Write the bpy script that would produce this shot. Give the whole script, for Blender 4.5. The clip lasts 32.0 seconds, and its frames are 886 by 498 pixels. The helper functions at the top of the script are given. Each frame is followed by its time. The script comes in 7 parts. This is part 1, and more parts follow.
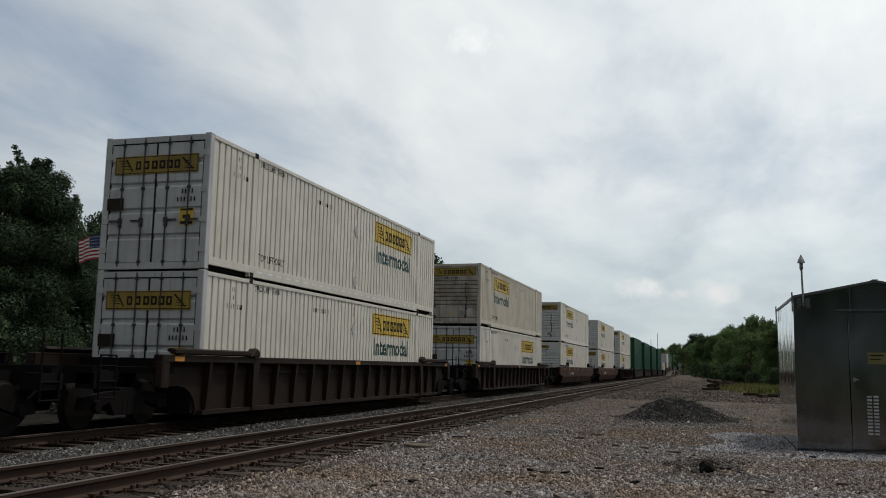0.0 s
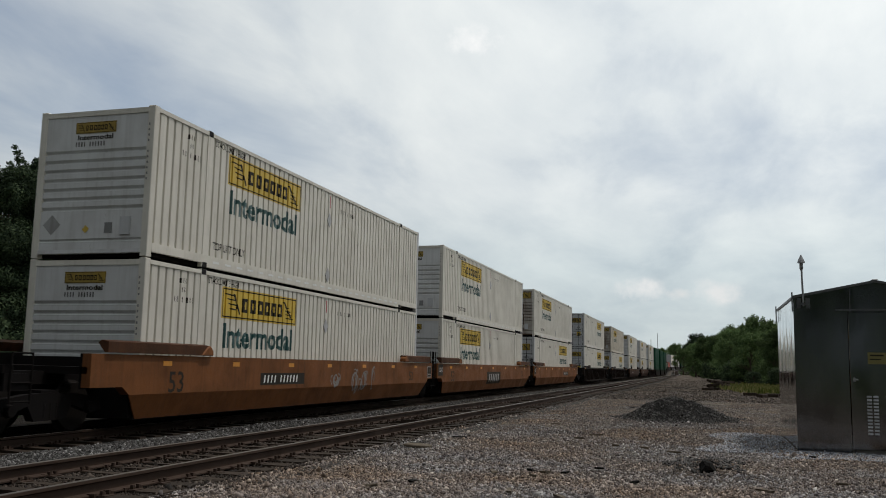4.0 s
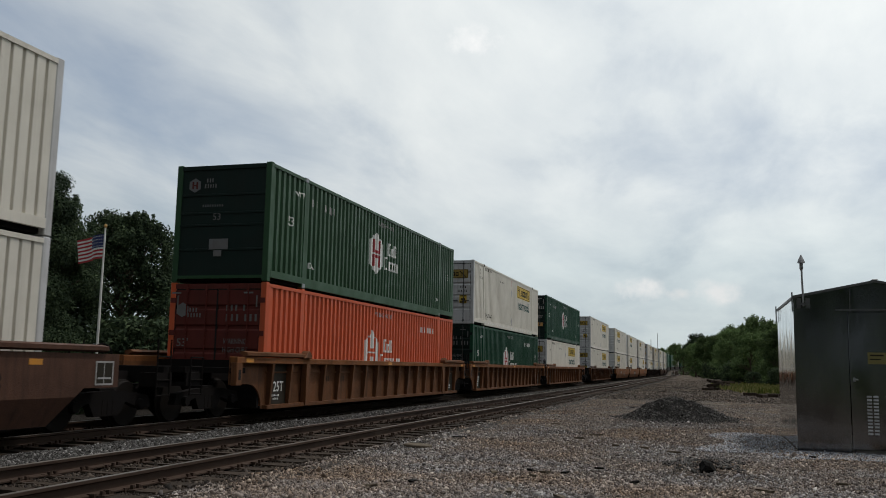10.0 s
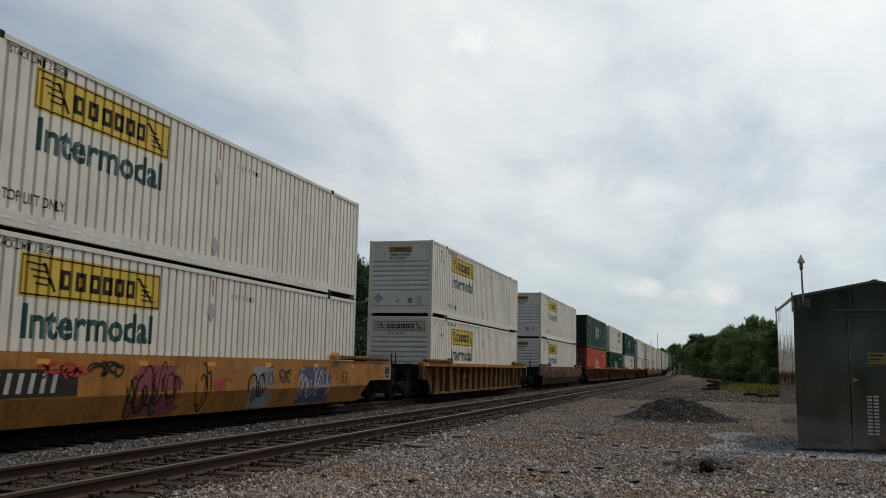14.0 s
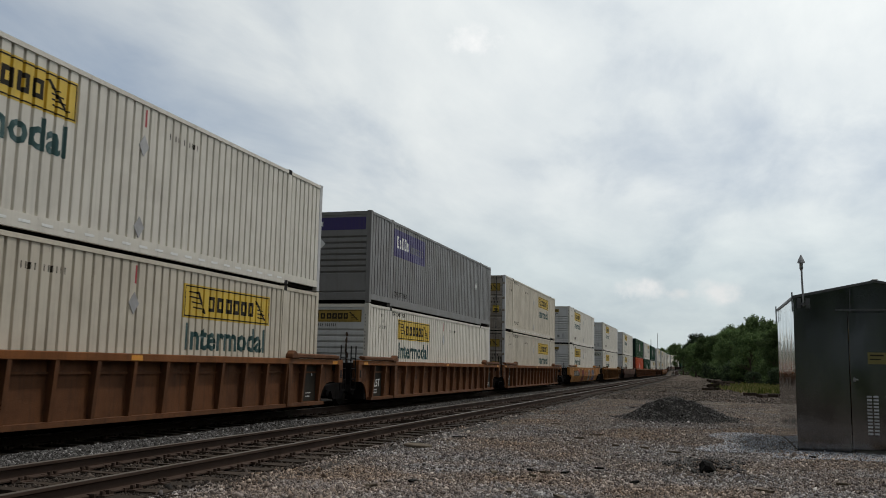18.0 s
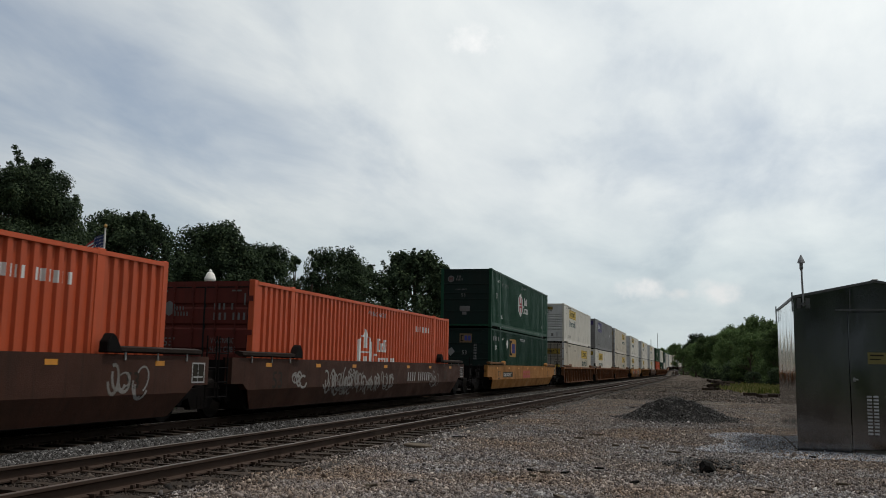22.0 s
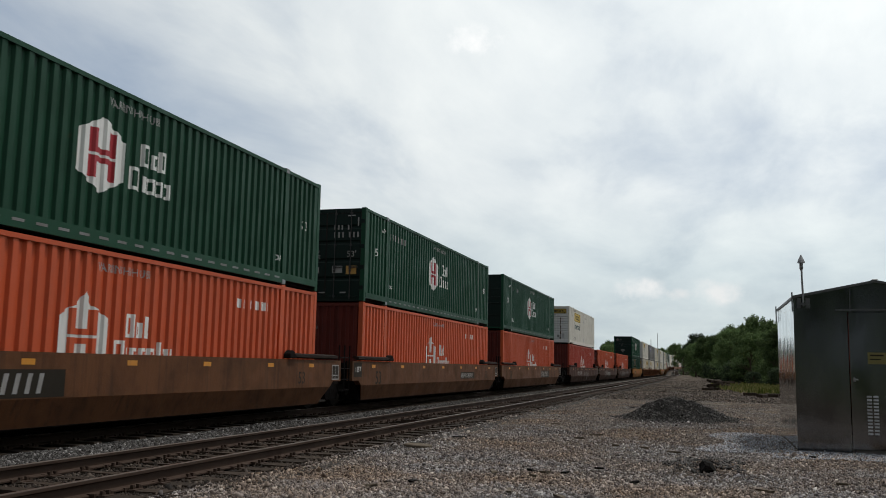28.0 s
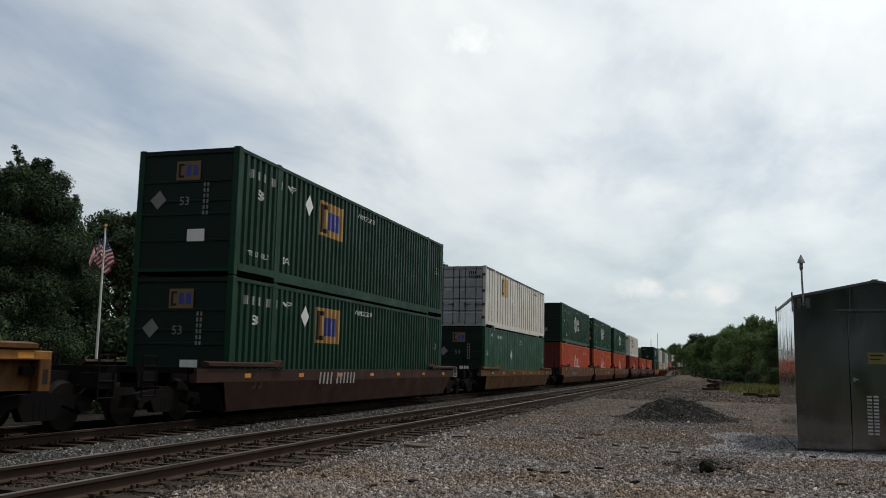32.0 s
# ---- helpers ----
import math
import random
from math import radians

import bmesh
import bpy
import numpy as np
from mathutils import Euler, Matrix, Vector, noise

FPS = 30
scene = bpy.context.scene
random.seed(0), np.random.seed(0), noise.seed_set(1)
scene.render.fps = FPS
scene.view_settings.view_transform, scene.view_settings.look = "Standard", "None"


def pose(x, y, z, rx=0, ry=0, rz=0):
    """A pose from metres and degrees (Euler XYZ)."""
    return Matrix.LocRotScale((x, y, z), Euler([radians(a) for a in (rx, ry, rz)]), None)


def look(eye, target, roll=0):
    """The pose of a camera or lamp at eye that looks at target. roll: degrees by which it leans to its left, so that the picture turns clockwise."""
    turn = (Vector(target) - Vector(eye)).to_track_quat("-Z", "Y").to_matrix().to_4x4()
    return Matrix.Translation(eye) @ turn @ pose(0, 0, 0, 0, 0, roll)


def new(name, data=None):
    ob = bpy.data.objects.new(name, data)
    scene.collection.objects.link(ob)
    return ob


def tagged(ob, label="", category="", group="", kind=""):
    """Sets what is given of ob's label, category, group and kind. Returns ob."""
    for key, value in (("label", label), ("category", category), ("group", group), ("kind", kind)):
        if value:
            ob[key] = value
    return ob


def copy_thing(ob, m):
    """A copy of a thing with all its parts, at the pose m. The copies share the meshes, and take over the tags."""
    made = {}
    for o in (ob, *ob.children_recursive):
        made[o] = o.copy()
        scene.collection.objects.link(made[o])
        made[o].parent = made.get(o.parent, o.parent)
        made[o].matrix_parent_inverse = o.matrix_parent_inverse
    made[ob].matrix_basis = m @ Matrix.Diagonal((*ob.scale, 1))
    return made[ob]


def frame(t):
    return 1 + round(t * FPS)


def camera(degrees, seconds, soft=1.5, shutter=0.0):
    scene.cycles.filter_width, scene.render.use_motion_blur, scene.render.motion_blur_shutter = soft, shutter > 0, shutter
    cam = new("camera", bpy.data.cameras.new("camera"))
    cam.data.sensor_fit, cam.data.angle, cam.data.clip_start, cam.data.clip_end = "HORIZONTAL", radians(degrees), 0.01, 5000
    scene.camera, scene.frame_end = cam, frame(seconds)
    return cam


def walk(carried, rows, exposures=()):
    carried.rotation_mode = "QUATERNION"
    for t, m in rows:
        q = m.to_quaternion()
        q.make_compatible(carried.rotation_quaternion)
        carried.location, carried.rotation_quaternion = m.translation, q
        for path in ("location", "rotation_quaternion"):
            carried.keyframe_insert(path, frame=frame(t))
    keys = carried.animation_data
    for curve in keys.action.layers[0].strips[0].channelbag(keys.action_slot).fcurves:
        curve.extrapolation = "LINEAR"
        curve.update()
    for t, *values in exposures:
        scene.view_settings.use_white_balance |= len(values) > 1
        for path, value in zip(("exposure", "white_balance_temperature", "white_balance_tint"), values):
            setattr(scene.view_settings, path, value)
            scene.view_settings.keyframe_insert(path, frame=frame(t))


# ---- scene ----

# ---------------------------------------------------------------- camera
cam = camera(53.64, 32.0, soft=0.9, shutter=0.06)
EYE = Vector((0.0, 0.0, 1.229))
_yaw, _pitch = -0.2888, 0.1326
_way = Vector((math.sin(_yaw) * math.cos(_pitch), math.cos(_yaw) * math.cos(_pitch), math.sin(_pitch)))
_eye_pose = look(EYE, EYE + _way * 10, 1.117)
walk(cam, [(0.0, _eye_pose), (32.0, _eye_pose)], [(0.0, 0.02), (22.6, 0.02), (23.0, -0.13), (23.25, 0.0), (24.0, 0.02), (27.5, 0.13), (32.0, 0.13)])

# ---------------------------------------------------------------- sky and sun
SUN_AZ, SUN_EL = radians(60), radians(68)      # from +y towards +x
SUN_DIR = Vector((math.sin(SUN_AZ) * math.cos(SUN_EL), math.cos(SUN_AZ) * math.cos(SUN_EL), math.sin(SUN_EL)))


PUFFS = [((-0.066, 0.994, 0.088), 0.040, 8.3), ((0.014, 0.996, 0.085), 0.042, 8.0), ((-0.236, 0.903, 0.360), 0.046, 9.8), ((-0.02, 0.996, 0.083), 0.026, 7.6)]


def build_world():
    world = bpy.data.worlds.new("sky")
    scene.world = world
    world.use_nodes = True
    nt = world.node_tree
    nt.nodes.clear()
    N, L = nt.nodes.new, nt.links.new
    out, bg = N("ShaderNodeOutputWorld"), N("ShaderNodeBackground")
    sky = N("ShaderNodeTexSky")
    sky.sky_type, sky.sun_disc = "NISHITA", False
    sky.sun_elevation, sky.sun_rotation = SUN_EL, SUN_AZ
    sky.air_density, sky.dust_density = 1.0, 2.0
    tc, sep = N("ShaderNodeTexCoord"), N("ShaderNodeSeparateXYZ")
    L(tc.outputs["Generated"], sep.inputs[0])

    def m(op, a, b=None, clamp=False):
        n = N("ShaderNodeMath")
        n.operation, n.use_clamp = op, clamp
        for k, v in enumerate((a, b)):
            if v is None:
                continue
            if hasattr(v, "links"):
                L(v, n.inputs[k])
            else:
                n.inputs[k].default_value = v
        return n.outputs[0]

    zz = m("ADD", m("MAXIMUM", sep.outputs[2], 0.0), 0.16)
    comb = N("ShaderNodeCombineXYZ")
    L(m("DIVIDE", sep.outputs[0], zz), comb.inputs[0])
    L(m("DIVIDE", sep.outputs[1], zz), comb.inputs[1])

    def clouds(scale, detail, rough, dist, offset, stretch):
        mp = N("ShaderNodeMapping")
        mp.inputs["Location"].default_value = offset
        mp.inputs["Rotation"].default_value = (0, 0, radians(22))
        mp.inputs["Scale"].default_value = stretch
        L(comb.outputs[0], mp.inputs[0])
        n = N("ShaderNodeTexNoise")
        n.inputs["Scale"].default_value, n.inputs["Detail"].default_value = scale, detail
        n.inputs["Roughness"].default_value, n.inputs["Distortion"].default_value = rough, dist
        L(mp.outputs[0], n.inputs["Vector"])
        return n.outputs["Fac"]

    def ramp(fac, stops):
        r = N("ShaderNodeValToRGB")
        els = r.color_ramp.elements
        els[0].position, els[0].color = stops[0][0], (*stops[0][1], 1)
        els[1].position, els[1].color = stops[1][0], (*stops[1][1], 1)
        for p, c in stops[2:]:
            els.new(p).color = (*c, 1)
        L(fac, r.inputs[0])
        return r.outputs[0]

    big = clouds(0.75, 6, 0.5, 0.25, (3.1, 1.7, 0), (1.0, 0.55, 1))
    fine = clouds(2.3, 8, 0.58, 0.3, (0.4, 5.2, 0), (1.0, 0.5, 1))
    cover = ramp(m("ADD", m("MULTIPLY", big, 0.7), m("MULTIPLY", fine, 0.3)),
                 [(0.33, (0.46, 0.46, 0.46)), (0.50, (0.98, 0.98, 0.98))])
    tone = ramp(m("ADD", m("MULTIPLY", fine, 0.55), m("MULTIPLY", big, 0.45)),
                [(0.32, (5.5, 6.1, 6.6)), (0.47, (7.0, 7.52, 7.78)), (0.62, (8.45, 8.82, 8.8))])
    dot = N("ShaderNodeVectorMath")
    dot.operation = "DOT_PRODUCT"
    L(tc.outputs["Generated"], dot.inputs[0])
    dot.inputs[1].default_value = (0.346, 0.742, 0.574)      # sky brightest ahead; behind, unseen, dimmed to keep the container ends dark
    glow = m("MAXIMUM", m("ADD", m("MULTIPLY", dot.outputs["Value"], 0.52), 0.58), 0.16)
    lit = N("ShaderNodeVectorMath")
    lit.operation = "SCALE"
    L(tone, lit.inputs[0])
    L(glow, lit.inputs["Scale"])
    haze = ramp(sep.outputs[2], [(0.02, (0.70, 0.75, 0.765)), (0.20, (1.0, 1.0, 1.0)), (0.11, (0.80, 0.85, 0.868))])
    hz = N("ShaderNodeVectorMath")
    hz.operation = "MULTIPLY"
    L(lit.outputs[0], hz.inputs[0])
    L(haze, hz.inputs[1])
    lit = hz
    # small heaps of cumulus low over the railway and one higher up
    puff_noise = N("ShaderNodeTexNoise")
    puff_noise.inputs["Scale"].default_value, puff_noise.inputs["Detail"].default_value = 34.0, 7
    puff_noise.inputs["Roughness"].default_value = 0.62
    L(tc.outputs["Generated"], puff_noise.inputs["Vector"])
    for way, size, gain in PUFFS:
        gap = N("ShaderNodeVectorMath")
        gap.operation = "SUBTRACT"
        L(tc.outputs["Generated"], gap.inputs[0])
        gap.inputs[1].default_value = way
        flat = N("ShaderNodeVectorMath")
        flat.operation = "MULTIPLY"
        L(gap.outputs[0], flat.inputs[0])
        flat.inputs[1].default_value = (1.0, 1.0, 2.2)
        far = N("ShaderNodeVectorMath")
        far.operation = "LENGTH"
        L(flat.outputs[0], far.inputs[0])
        near = m("SUBTRACT", 1.0, m("DIVIDE", far.outputs["Value"], size), True)
        fac = m("MULTIPLY", m("SUBTRACT", m("ADD", puff_noise.outputs["Fac"], m("MULTIPLY", near, 0.35)), 0.56), 3.0, True)
        fac = m("MULTIPLY", fac, m("MULTIPLY", near, 2.5, True))
        pm = N("ShaderNodeMix")
        pm.data_type = "RGBA"
        L(m("MULTIPLY", fac, 0.8), pm.inputs["Factor"])
        L(lit.outputs["Result"] if lit.bl_idname == "ShaderNodeMix" else lit.outputs[0], pm.inputs["A"])
        pm.inputs["B"].default_value = (gain, gain, gain * 0.99, 1)
        lit = pm
    mix = N("ShaderNodeMix")
    mix.data_type = "RGBA"
    L(cover, mix.inputs["Factor"])
    L(sky.outputs[0], mix.inputs["A"])
    L(lit.outputs["Result"], mix.inputs["B"])
    L(mix.outputs["Result"], bg.inputs["Color"])
    bg.inputs["Strength"].default_value = 0.1
    L(bg.outputs[0], out.inputs[0])


build_world()
sun_data = bpy.data.lights.new("sun", "SUN")
sun_data.energy, sun_data.angle, sun_data.color = 1.7, radians(3), (1.0, 0.95, 0.88)
sun = new("sun", sun_data)
sun.matrix_world = look(SUN_DIR * 100, (0, 0, 0))


# ---------------------------------------------------------------- materials
def mat_base(name):
    mt = bpy.data.materials.new(name)
    mt.use_nodes = True
    nt = mt.node_tree
    return mt, nt, nt.nodes["Principled BSDF"]


def paint(name, color, rough=0.5, metal=0.0, dirt=0.25, dirt_color=(0.09, 0.07, 0.05), streak=0.3, vary=0.12,
          bump=0.15, scale=1.0, spots=0.0, spec=0.5, space="Object"):
    """Painted or bare surface with blotches, vertical streaks, rust spots and a fine relief."""
    mt, nt, bs = mat_base(name)
    N, L = nt.nodes.new, nt.links.new
    tc, info = N("ShaderNodeTexCoord"), N("ShaderNodeObjectInfo")
    off = N("ShaderNodeVectorMath")
    off.operation = "ADD"
    L(tc.outputs[space], off.inputs[0])
    sc = N("ShaderNodeVectorMath")
    sc.operation = "SCALE"
    comb = N("ShaderNodeCombineXYZ")
    for k in range(3):
        L(info.outputs["Random"], comb.inputs[k])
    L(comb.outputs[0], sc.inputs[0])
    sc.inputs["Scale"].default_value = 37.0
    L(sc.outputs[0], off.inputs[1])

    def noise_at(scale_xyz, sc_, det=5, rough_=0.6):
        mp = N("ShaderNodeMapping")
        mp.inputs["Scale"].default_value = scale_xyz
        L(off.outputs[0], mp.inputs[0])
        n = N("ShaderNodeTexNoise")
        n.inputs["Scale"].default_value, n.inputs["Detail"].default_value = sc_ * scale, det
        n.inputs["Roughness"].default_value = rough_
        L(mp.outputs[0], n.inputs["Vector"])
        return n.outputs["Fac"]

    def rng(fac, a, b, c, d):
        r = N("ShaderNodeMapRange")
        for k, v in zip(("From Min", "From Max", "To Min", "To Max"), (a, b, c, d)):
            r.inputs[k].default_value = v
        L(fac, r.inputs["Value"])
        return r.outputs[0]

    def mixc(fac, a, b):
        x = N("ShaderNodeMix")
        x.data_type = "RGBA"
        L(fac, x.inputs["Factor"])
        for key, v in (("A", a), ("B", b)):
            if hasattr(v, "links"):
                L(v, x.inputs[key])
            else:
                x.inputs[key].default_value = (*v, 1)
        return x.outputs["Result"]

    blotch = noise_at((1, 1, 1), 1.3)
    strk = noise_at((9, 9, 0.5), 1.0, 4)
    grain = noise_at((1, 1, 1), 45.0, 3)
    hsv = N("ShaderNodeHueSaturation")
    hsv.inputs["Color"].default_value = (*color, 1)
    L(rng(info.outputs["Random"], 0, 1, 1 - vary, 1 + vary), hsv.inputs["Value"])
    col = mixc(rng(blotch, 0.42, 0.75, 0, dirt), hsv.outputs[0], dirt_color)
    col = mixc(rng(strk, 0.50, 0.80, 0, streak), col, dirt_color)
    if spots:
        sp = noise_at((1, 1, 0.45), 3.2, 8, 0.72)
        col = mixc(rng(sp, 0.66, 0.72, 0, spots), col, (0.11, 0.045, 0.02))
    L(col, bs.inputs["Base Color"])
    bs.inputs["Metallic"].default_value, bs.inputs["Specular IOR Level"].default_value = metal, spec
    L(rng(blotch, 0.3, 0.7, max(rough - 0.1, 0.05), min(rough + 0.15, 1)), bs.inputs["Roughness"])
    bp = N("ShaderNodeBump")
    bp.inputs["Strength"].default_value, bp.inputs["Distance"].default_value = bump, 0.01
    L(grain, bp.inputs["Height"])
    L(bp.outputs[0], bs.inputs["Normal"])
    return mt


WHITE = paint("white_container_paint", (0.635, 0.60, 0.53), 0.55, dirt=0.16, streak=0.20, vary=0.05, spots=0.35)
CREAM = paint("cream_container_paint", (0.54, 0.486, 0.396), 0.6, dirt=0.22, streak=0.25, vary=0.06, spots=0.5)
DOORW = paint("white_door_paint", (0.495, 0.495, 0.504), 0.55, dirt=0.3, streak=0.4, vary=0.06, spots=0.3)
GREEN = paint("green_container_paint", (0.007, 0.054, 0.027), 0.5, dirt=0.35, streak=0.3, vary=0.15, spots=0.15, spec=0.22, dirt_color=(0.012, 0.030, 0.020))
OLIVEGREEN = paint("sunlit_green_container_paint", (0.017, 0.062, 0.023), 0.45, dirt=0.3, streak=0.3, vary=0.05, spots=0.2, spec=0.35, dirt_color=(0.015, 0.030, 0.016))
ORANGE = paint("orange_container_paint", (0.52, 0.088, 0.030), 0.5, dirt=0.16, streak=0.2, vary=0.12, spots=0.2, spec=0.3)
RED = paint("faded_red_container_paint", (0.35, 0.05, 0.027), 0.5, dirt=0.2, dirt_color=(0.10, 0.025, 0.018), streak=0.25, vary=0.1, spots=0.25, spec=0.3)
DEEPGREEN = paint("deep_green_container_paint", (0.0045, 0.036, 0.019), 0.5, dirt=0.3, streak=0.3, vary=0.1, spots=0.15, spec=0.2, dirt_color=(0.010, 0.022, 0.016))
# Green container ends turn from the sun: their shade is in this colour.
GREEN_SHADED = paint("green_end_paint_shaded", (0.0036, 0.0140, 0.0115), 0.55, dirt=0.3, streak=0.3, vary=0.1, spec=0.2, dirt_color=(0.02, 0.018, 0.016))
# Ends of orange and red containers, with shade mixed into the paint.
RED_SHADED = paint("red_end_paint_shaded", (0.105, 0.019, 0.0145), 0.55, dirt=0.35, streak=0.35, vary=0.1, spots=0.2, spec=0.2, dirt_color=(0.03, 0.015, 0.012))
FRONTW = paint("worn_white_front", (0.60, 0.60, 0.595), 0.6, dirt=0.22, dirt_color=(0.16, 0.12, 0.09), streak=0.30, vary=0.08, spots=0.55)
FRONTS = paint("rust_stained_front", (0.42, 0.385, 0.34), 0.65, dirt=0.75, dirt_color=(0.085, 0.046, 0.026), streak=0.85, vary=0.08, spots=0.95)
RUSTRUN = paint("rust_run", (0.095, 0.062, 0.045), 0.85, dirt=0.5, streak=0.5, spec=0.1)
PALEBAND = paint("bleached_emblem_band", (0.40, 0.40, 0.34), 0.6, dirt=0.2, streak=0.3, bump=0.03)
DOORYEL = paint("grimy_yellow_band", (0.34, 0.225, 0.03), 0.55, dirt=0.55, streak=0.45, vary=0.1, bump=0.03, dirt_color=(0.06, 0.045, 0.025))
PANELW = paint("weathered_cream_panel", (0.66, 0.625, 0.555), 0.5, dirt=0.2, streak=0.3, vary=0.05, spots=0.55, dirt_color=(0.16, 0.12, 0.085))
TOPDARK = paint("dark_top_rail_paint", (0.05, 0.05, 0.065), 0.6, dirt=0.3)
# White doors facing away from the sun; bluish shade is in the paint.
DOORSHADE = paint("shaded_white_door_paint", (0.30, 0.31, 0.335), 0.55, dirt=0.35, streak=0.4, vary=0.06, spots=0.4)
DOORS = paint("rust_stained_door_paint", (0.30, 0.265, 0.225), 0.6, dirt=0.65, dirt_color=(0.07, 0.045, 0.03), streak=0.7, vary=0.06, spots=0.7)
GREY = paint("grey_container_paint", (0.178, 0.174, 0.172), 0.5, dirt=0.2, streak=0.3, vary=0.06)
DOORROD = paint("pale_lock_rod", (0.40, 0.40, 0.41), 0.55, dirt=0.5, streak=0.4)
LOCKROD = paint("dull_grey_lock_rod", (0.035, 0.035, 0.0375), 0.6, 0.2, dirt=0.4)
GALV = paint("galvanised_steel", (0.27, 0.275, 0.285), 0.45, 0.7, dirt=0.3, streak=0.3)
# Track bed: oil stain, with the train's shade put into the colour too.
SHADEDBED = paint("oily_shaded_ballast", (0.040, 0.036, 0.032), 0.95, dirt=0.5, dirt_color=(0.015, 0.013, 0.012), bump=0.9, scale=1.0, spec=0.1)
RUSTP = paint("bare_rust_patch", (0.20, 0.07, 0.022), 0.8, dirt=0.5, streak=0.4, spec=0.1)
SEAM = paint("dark_riveted_seam", (0.135, 0.115, 0.095), 0.6, dirt=0.5, streak=0.5, spots=0.5)
SCRAWL = paint("pale_spray_paint", (0.24, 0.23, 0.22), 0.7, dirt=0.6, streak=0.5, spec=0.15)
THROWRED = paint("faded_red_spray_paint", (0.22, 0.05, 0.055), 0.7, dirt=0.4, streak=0.4, spec=0.15)
THROWBLUE = paint("dusky_blue_spray_paint", (0.06, 0.06, 0.13), 0.7, dirt=0.4, streak=0.4, spec=0.15)
SPRAY = paint("faded_spray_paint", (0.085, 0.07, 0.055), 0.7, dirt=0.6, streak=0.6, spec=0.15)
BLACK = paint("black_rubber", (0.012, 0.012, 0.013), 0.75, dirt=0.1, spec=0.15)
OLIVE = paint("faded_sign_yellow", (0.19, 0.165, 0.05), 0.6, dirt=0.3, bump=0.03)
YELLOW = paint("yellow_decal", (0.60, 0.405, 0.04), 0.5, dirt=0.25, streak=0.25, vary=0.06, bump=0.03)
DKINK = paint("dark_decal", (0.020, 0.016, 0.011), 0.6, spec=0.15, dirt=0.05, streak=0.05, bump=0.03)
TEAL = paint("dark_green_decal", (0.006, 0.048, 0.046), 0.5, dirt=0.05, streak=0.1, bump=0.03)
INKW = paint("white_decal", (0.72, 0.72, 0.70), 0.5, dirt=0.15, streak=0.25, bump=0.03)
REDINK = paint("red_decal", (0.35, 0.02, 0.03), 0.5, dirt=0.05, bump=0.03)
PURPLE = paint("purple_decal", (0.032, 0.017, 0.125), 0.45, dirt=0.08, bump=0.03)
BLUEINK = paint("blue_decal", (0.03, 0.04, 0.25), 0.45, dirt=0.08, bump=0.03)
FADED = paint("faded_amber_decal", (0.17, 0.10, 0.04), 0.6, dirt=0.5, streak=0.5, bump=0.03)
DIMDIRTYW = paint("grimy_dimmed_white", (0.34, 0.335, 0.33), 0.6, dirt=0.5, streak=0.5, bump=0.03)
DULLW = paint("dirty_white_decal", (0.20, 0.20, 0.20), 0.6, dirt=0.5, streak=0.5, bump=0.03)
# White print for container ends, darkened with their shade as well as grime.
FRONTINK = paint("grimed_shaded_white", (0.13, 0.13, 0.135), 0.6, dirt=0.6, streak=0.5, bump=0.03)
GOLD = paint("amber_decal", (0.46, 0.25, 0.06), 0.5, dirt=0.15, bump=0.03)
REFL = paint("amber_reflector", (0.58, 0.24, 0.025), 0.4, dirt=0.1, bump=0.03)
CAR_DARK = paint("dark_brown_car_paint", (0.0196, 0.011, 0.00808), 0.7, dirt=0.75, streak=0.7, bump=0.5, vary=0.1, spots=0.5, spec=0.15, dirt_color=(0.018, 0.013, 0.010))
CAR_BROWN = paint("brown_car_paint", (0.0793, 0.0318, 0.0137), 0.65, dirt=0.75, streak=0.7, bump=0.5, vary=0.1, spots=0.5, spec=0.15, dirt_color=(0.018, 0.013, 0.010))
CAR_ORANGE = paint("orange_brown_car_paint", (0.185, 0.068, 0.021), 0.6, dirt=0.45, streak=0.45, bump=0.5, vary=0.06, spots=0.35, spec=0.15, dirt_color=(0.018, 0.013, 0.010))
CAR_TAN = paint("tan_brown_car_paint", (0.122, 0.050, 0.021), 0.6, dirt=0.55, streak=0.6, bump=0.5, vary=0.06, spots=0.4, spec=0.15, dirt_color=(0.018, 0.013, 0.010))
CAR_YELLOW = paint("yellow_car_paint", (0.325, 0.142, 0.034), 0.6, dirt=0.45, streak=0.5, bump=0.5, vary=0.06, spots=0.45, spec=0.15, dirt_color=(0.018, 0.013, 0.010))
CAR_RUST = paint("rusty_yellow_car_paint", (0.121, 0.0547, 0.0162), 0.7, dirt=0.75, streak=0.7, bump=0.5, vary=0.1, spots=0.8, spec=0.15, dirt_color=(0.018, 0.013, 0.010))
CAR_MAROON = paint("maroon_car_paint", (0.055, 0.023, 0.0147), 0.65, dirt=0.45, streak=0.6, bump=0.5, vary=0.08, spots=0.4, spec=0.15, dirt_color=(0.018, 0.013, 0.010))
CAR_OXIDE = paint("oxide_brown_car_paint", (0.048, 0.021, 0.014), 0.65, dirt=0.5, streak=0.6, bump=0.5, spots=0.4, spec=0.15, dirt_color=(0.018, 0.013, 0.010))
CAR_UMBER = paint("umber_car_paint", (0.080, 0.038, 0.025), 0.65, dirt=0.5, streak=0.6, bump=0.5, vary=0.06, spots=0.4, spec=0.15, dirt_color=(0.018, 0.013, 0.010))
DARKROCK = paint("black_rock", (0.010, 0.0095, 0.009), 0.9, dirt=0.3, dirt_color=(0.025, 0.022, 0.02), bump=1.0, spec=0.1)
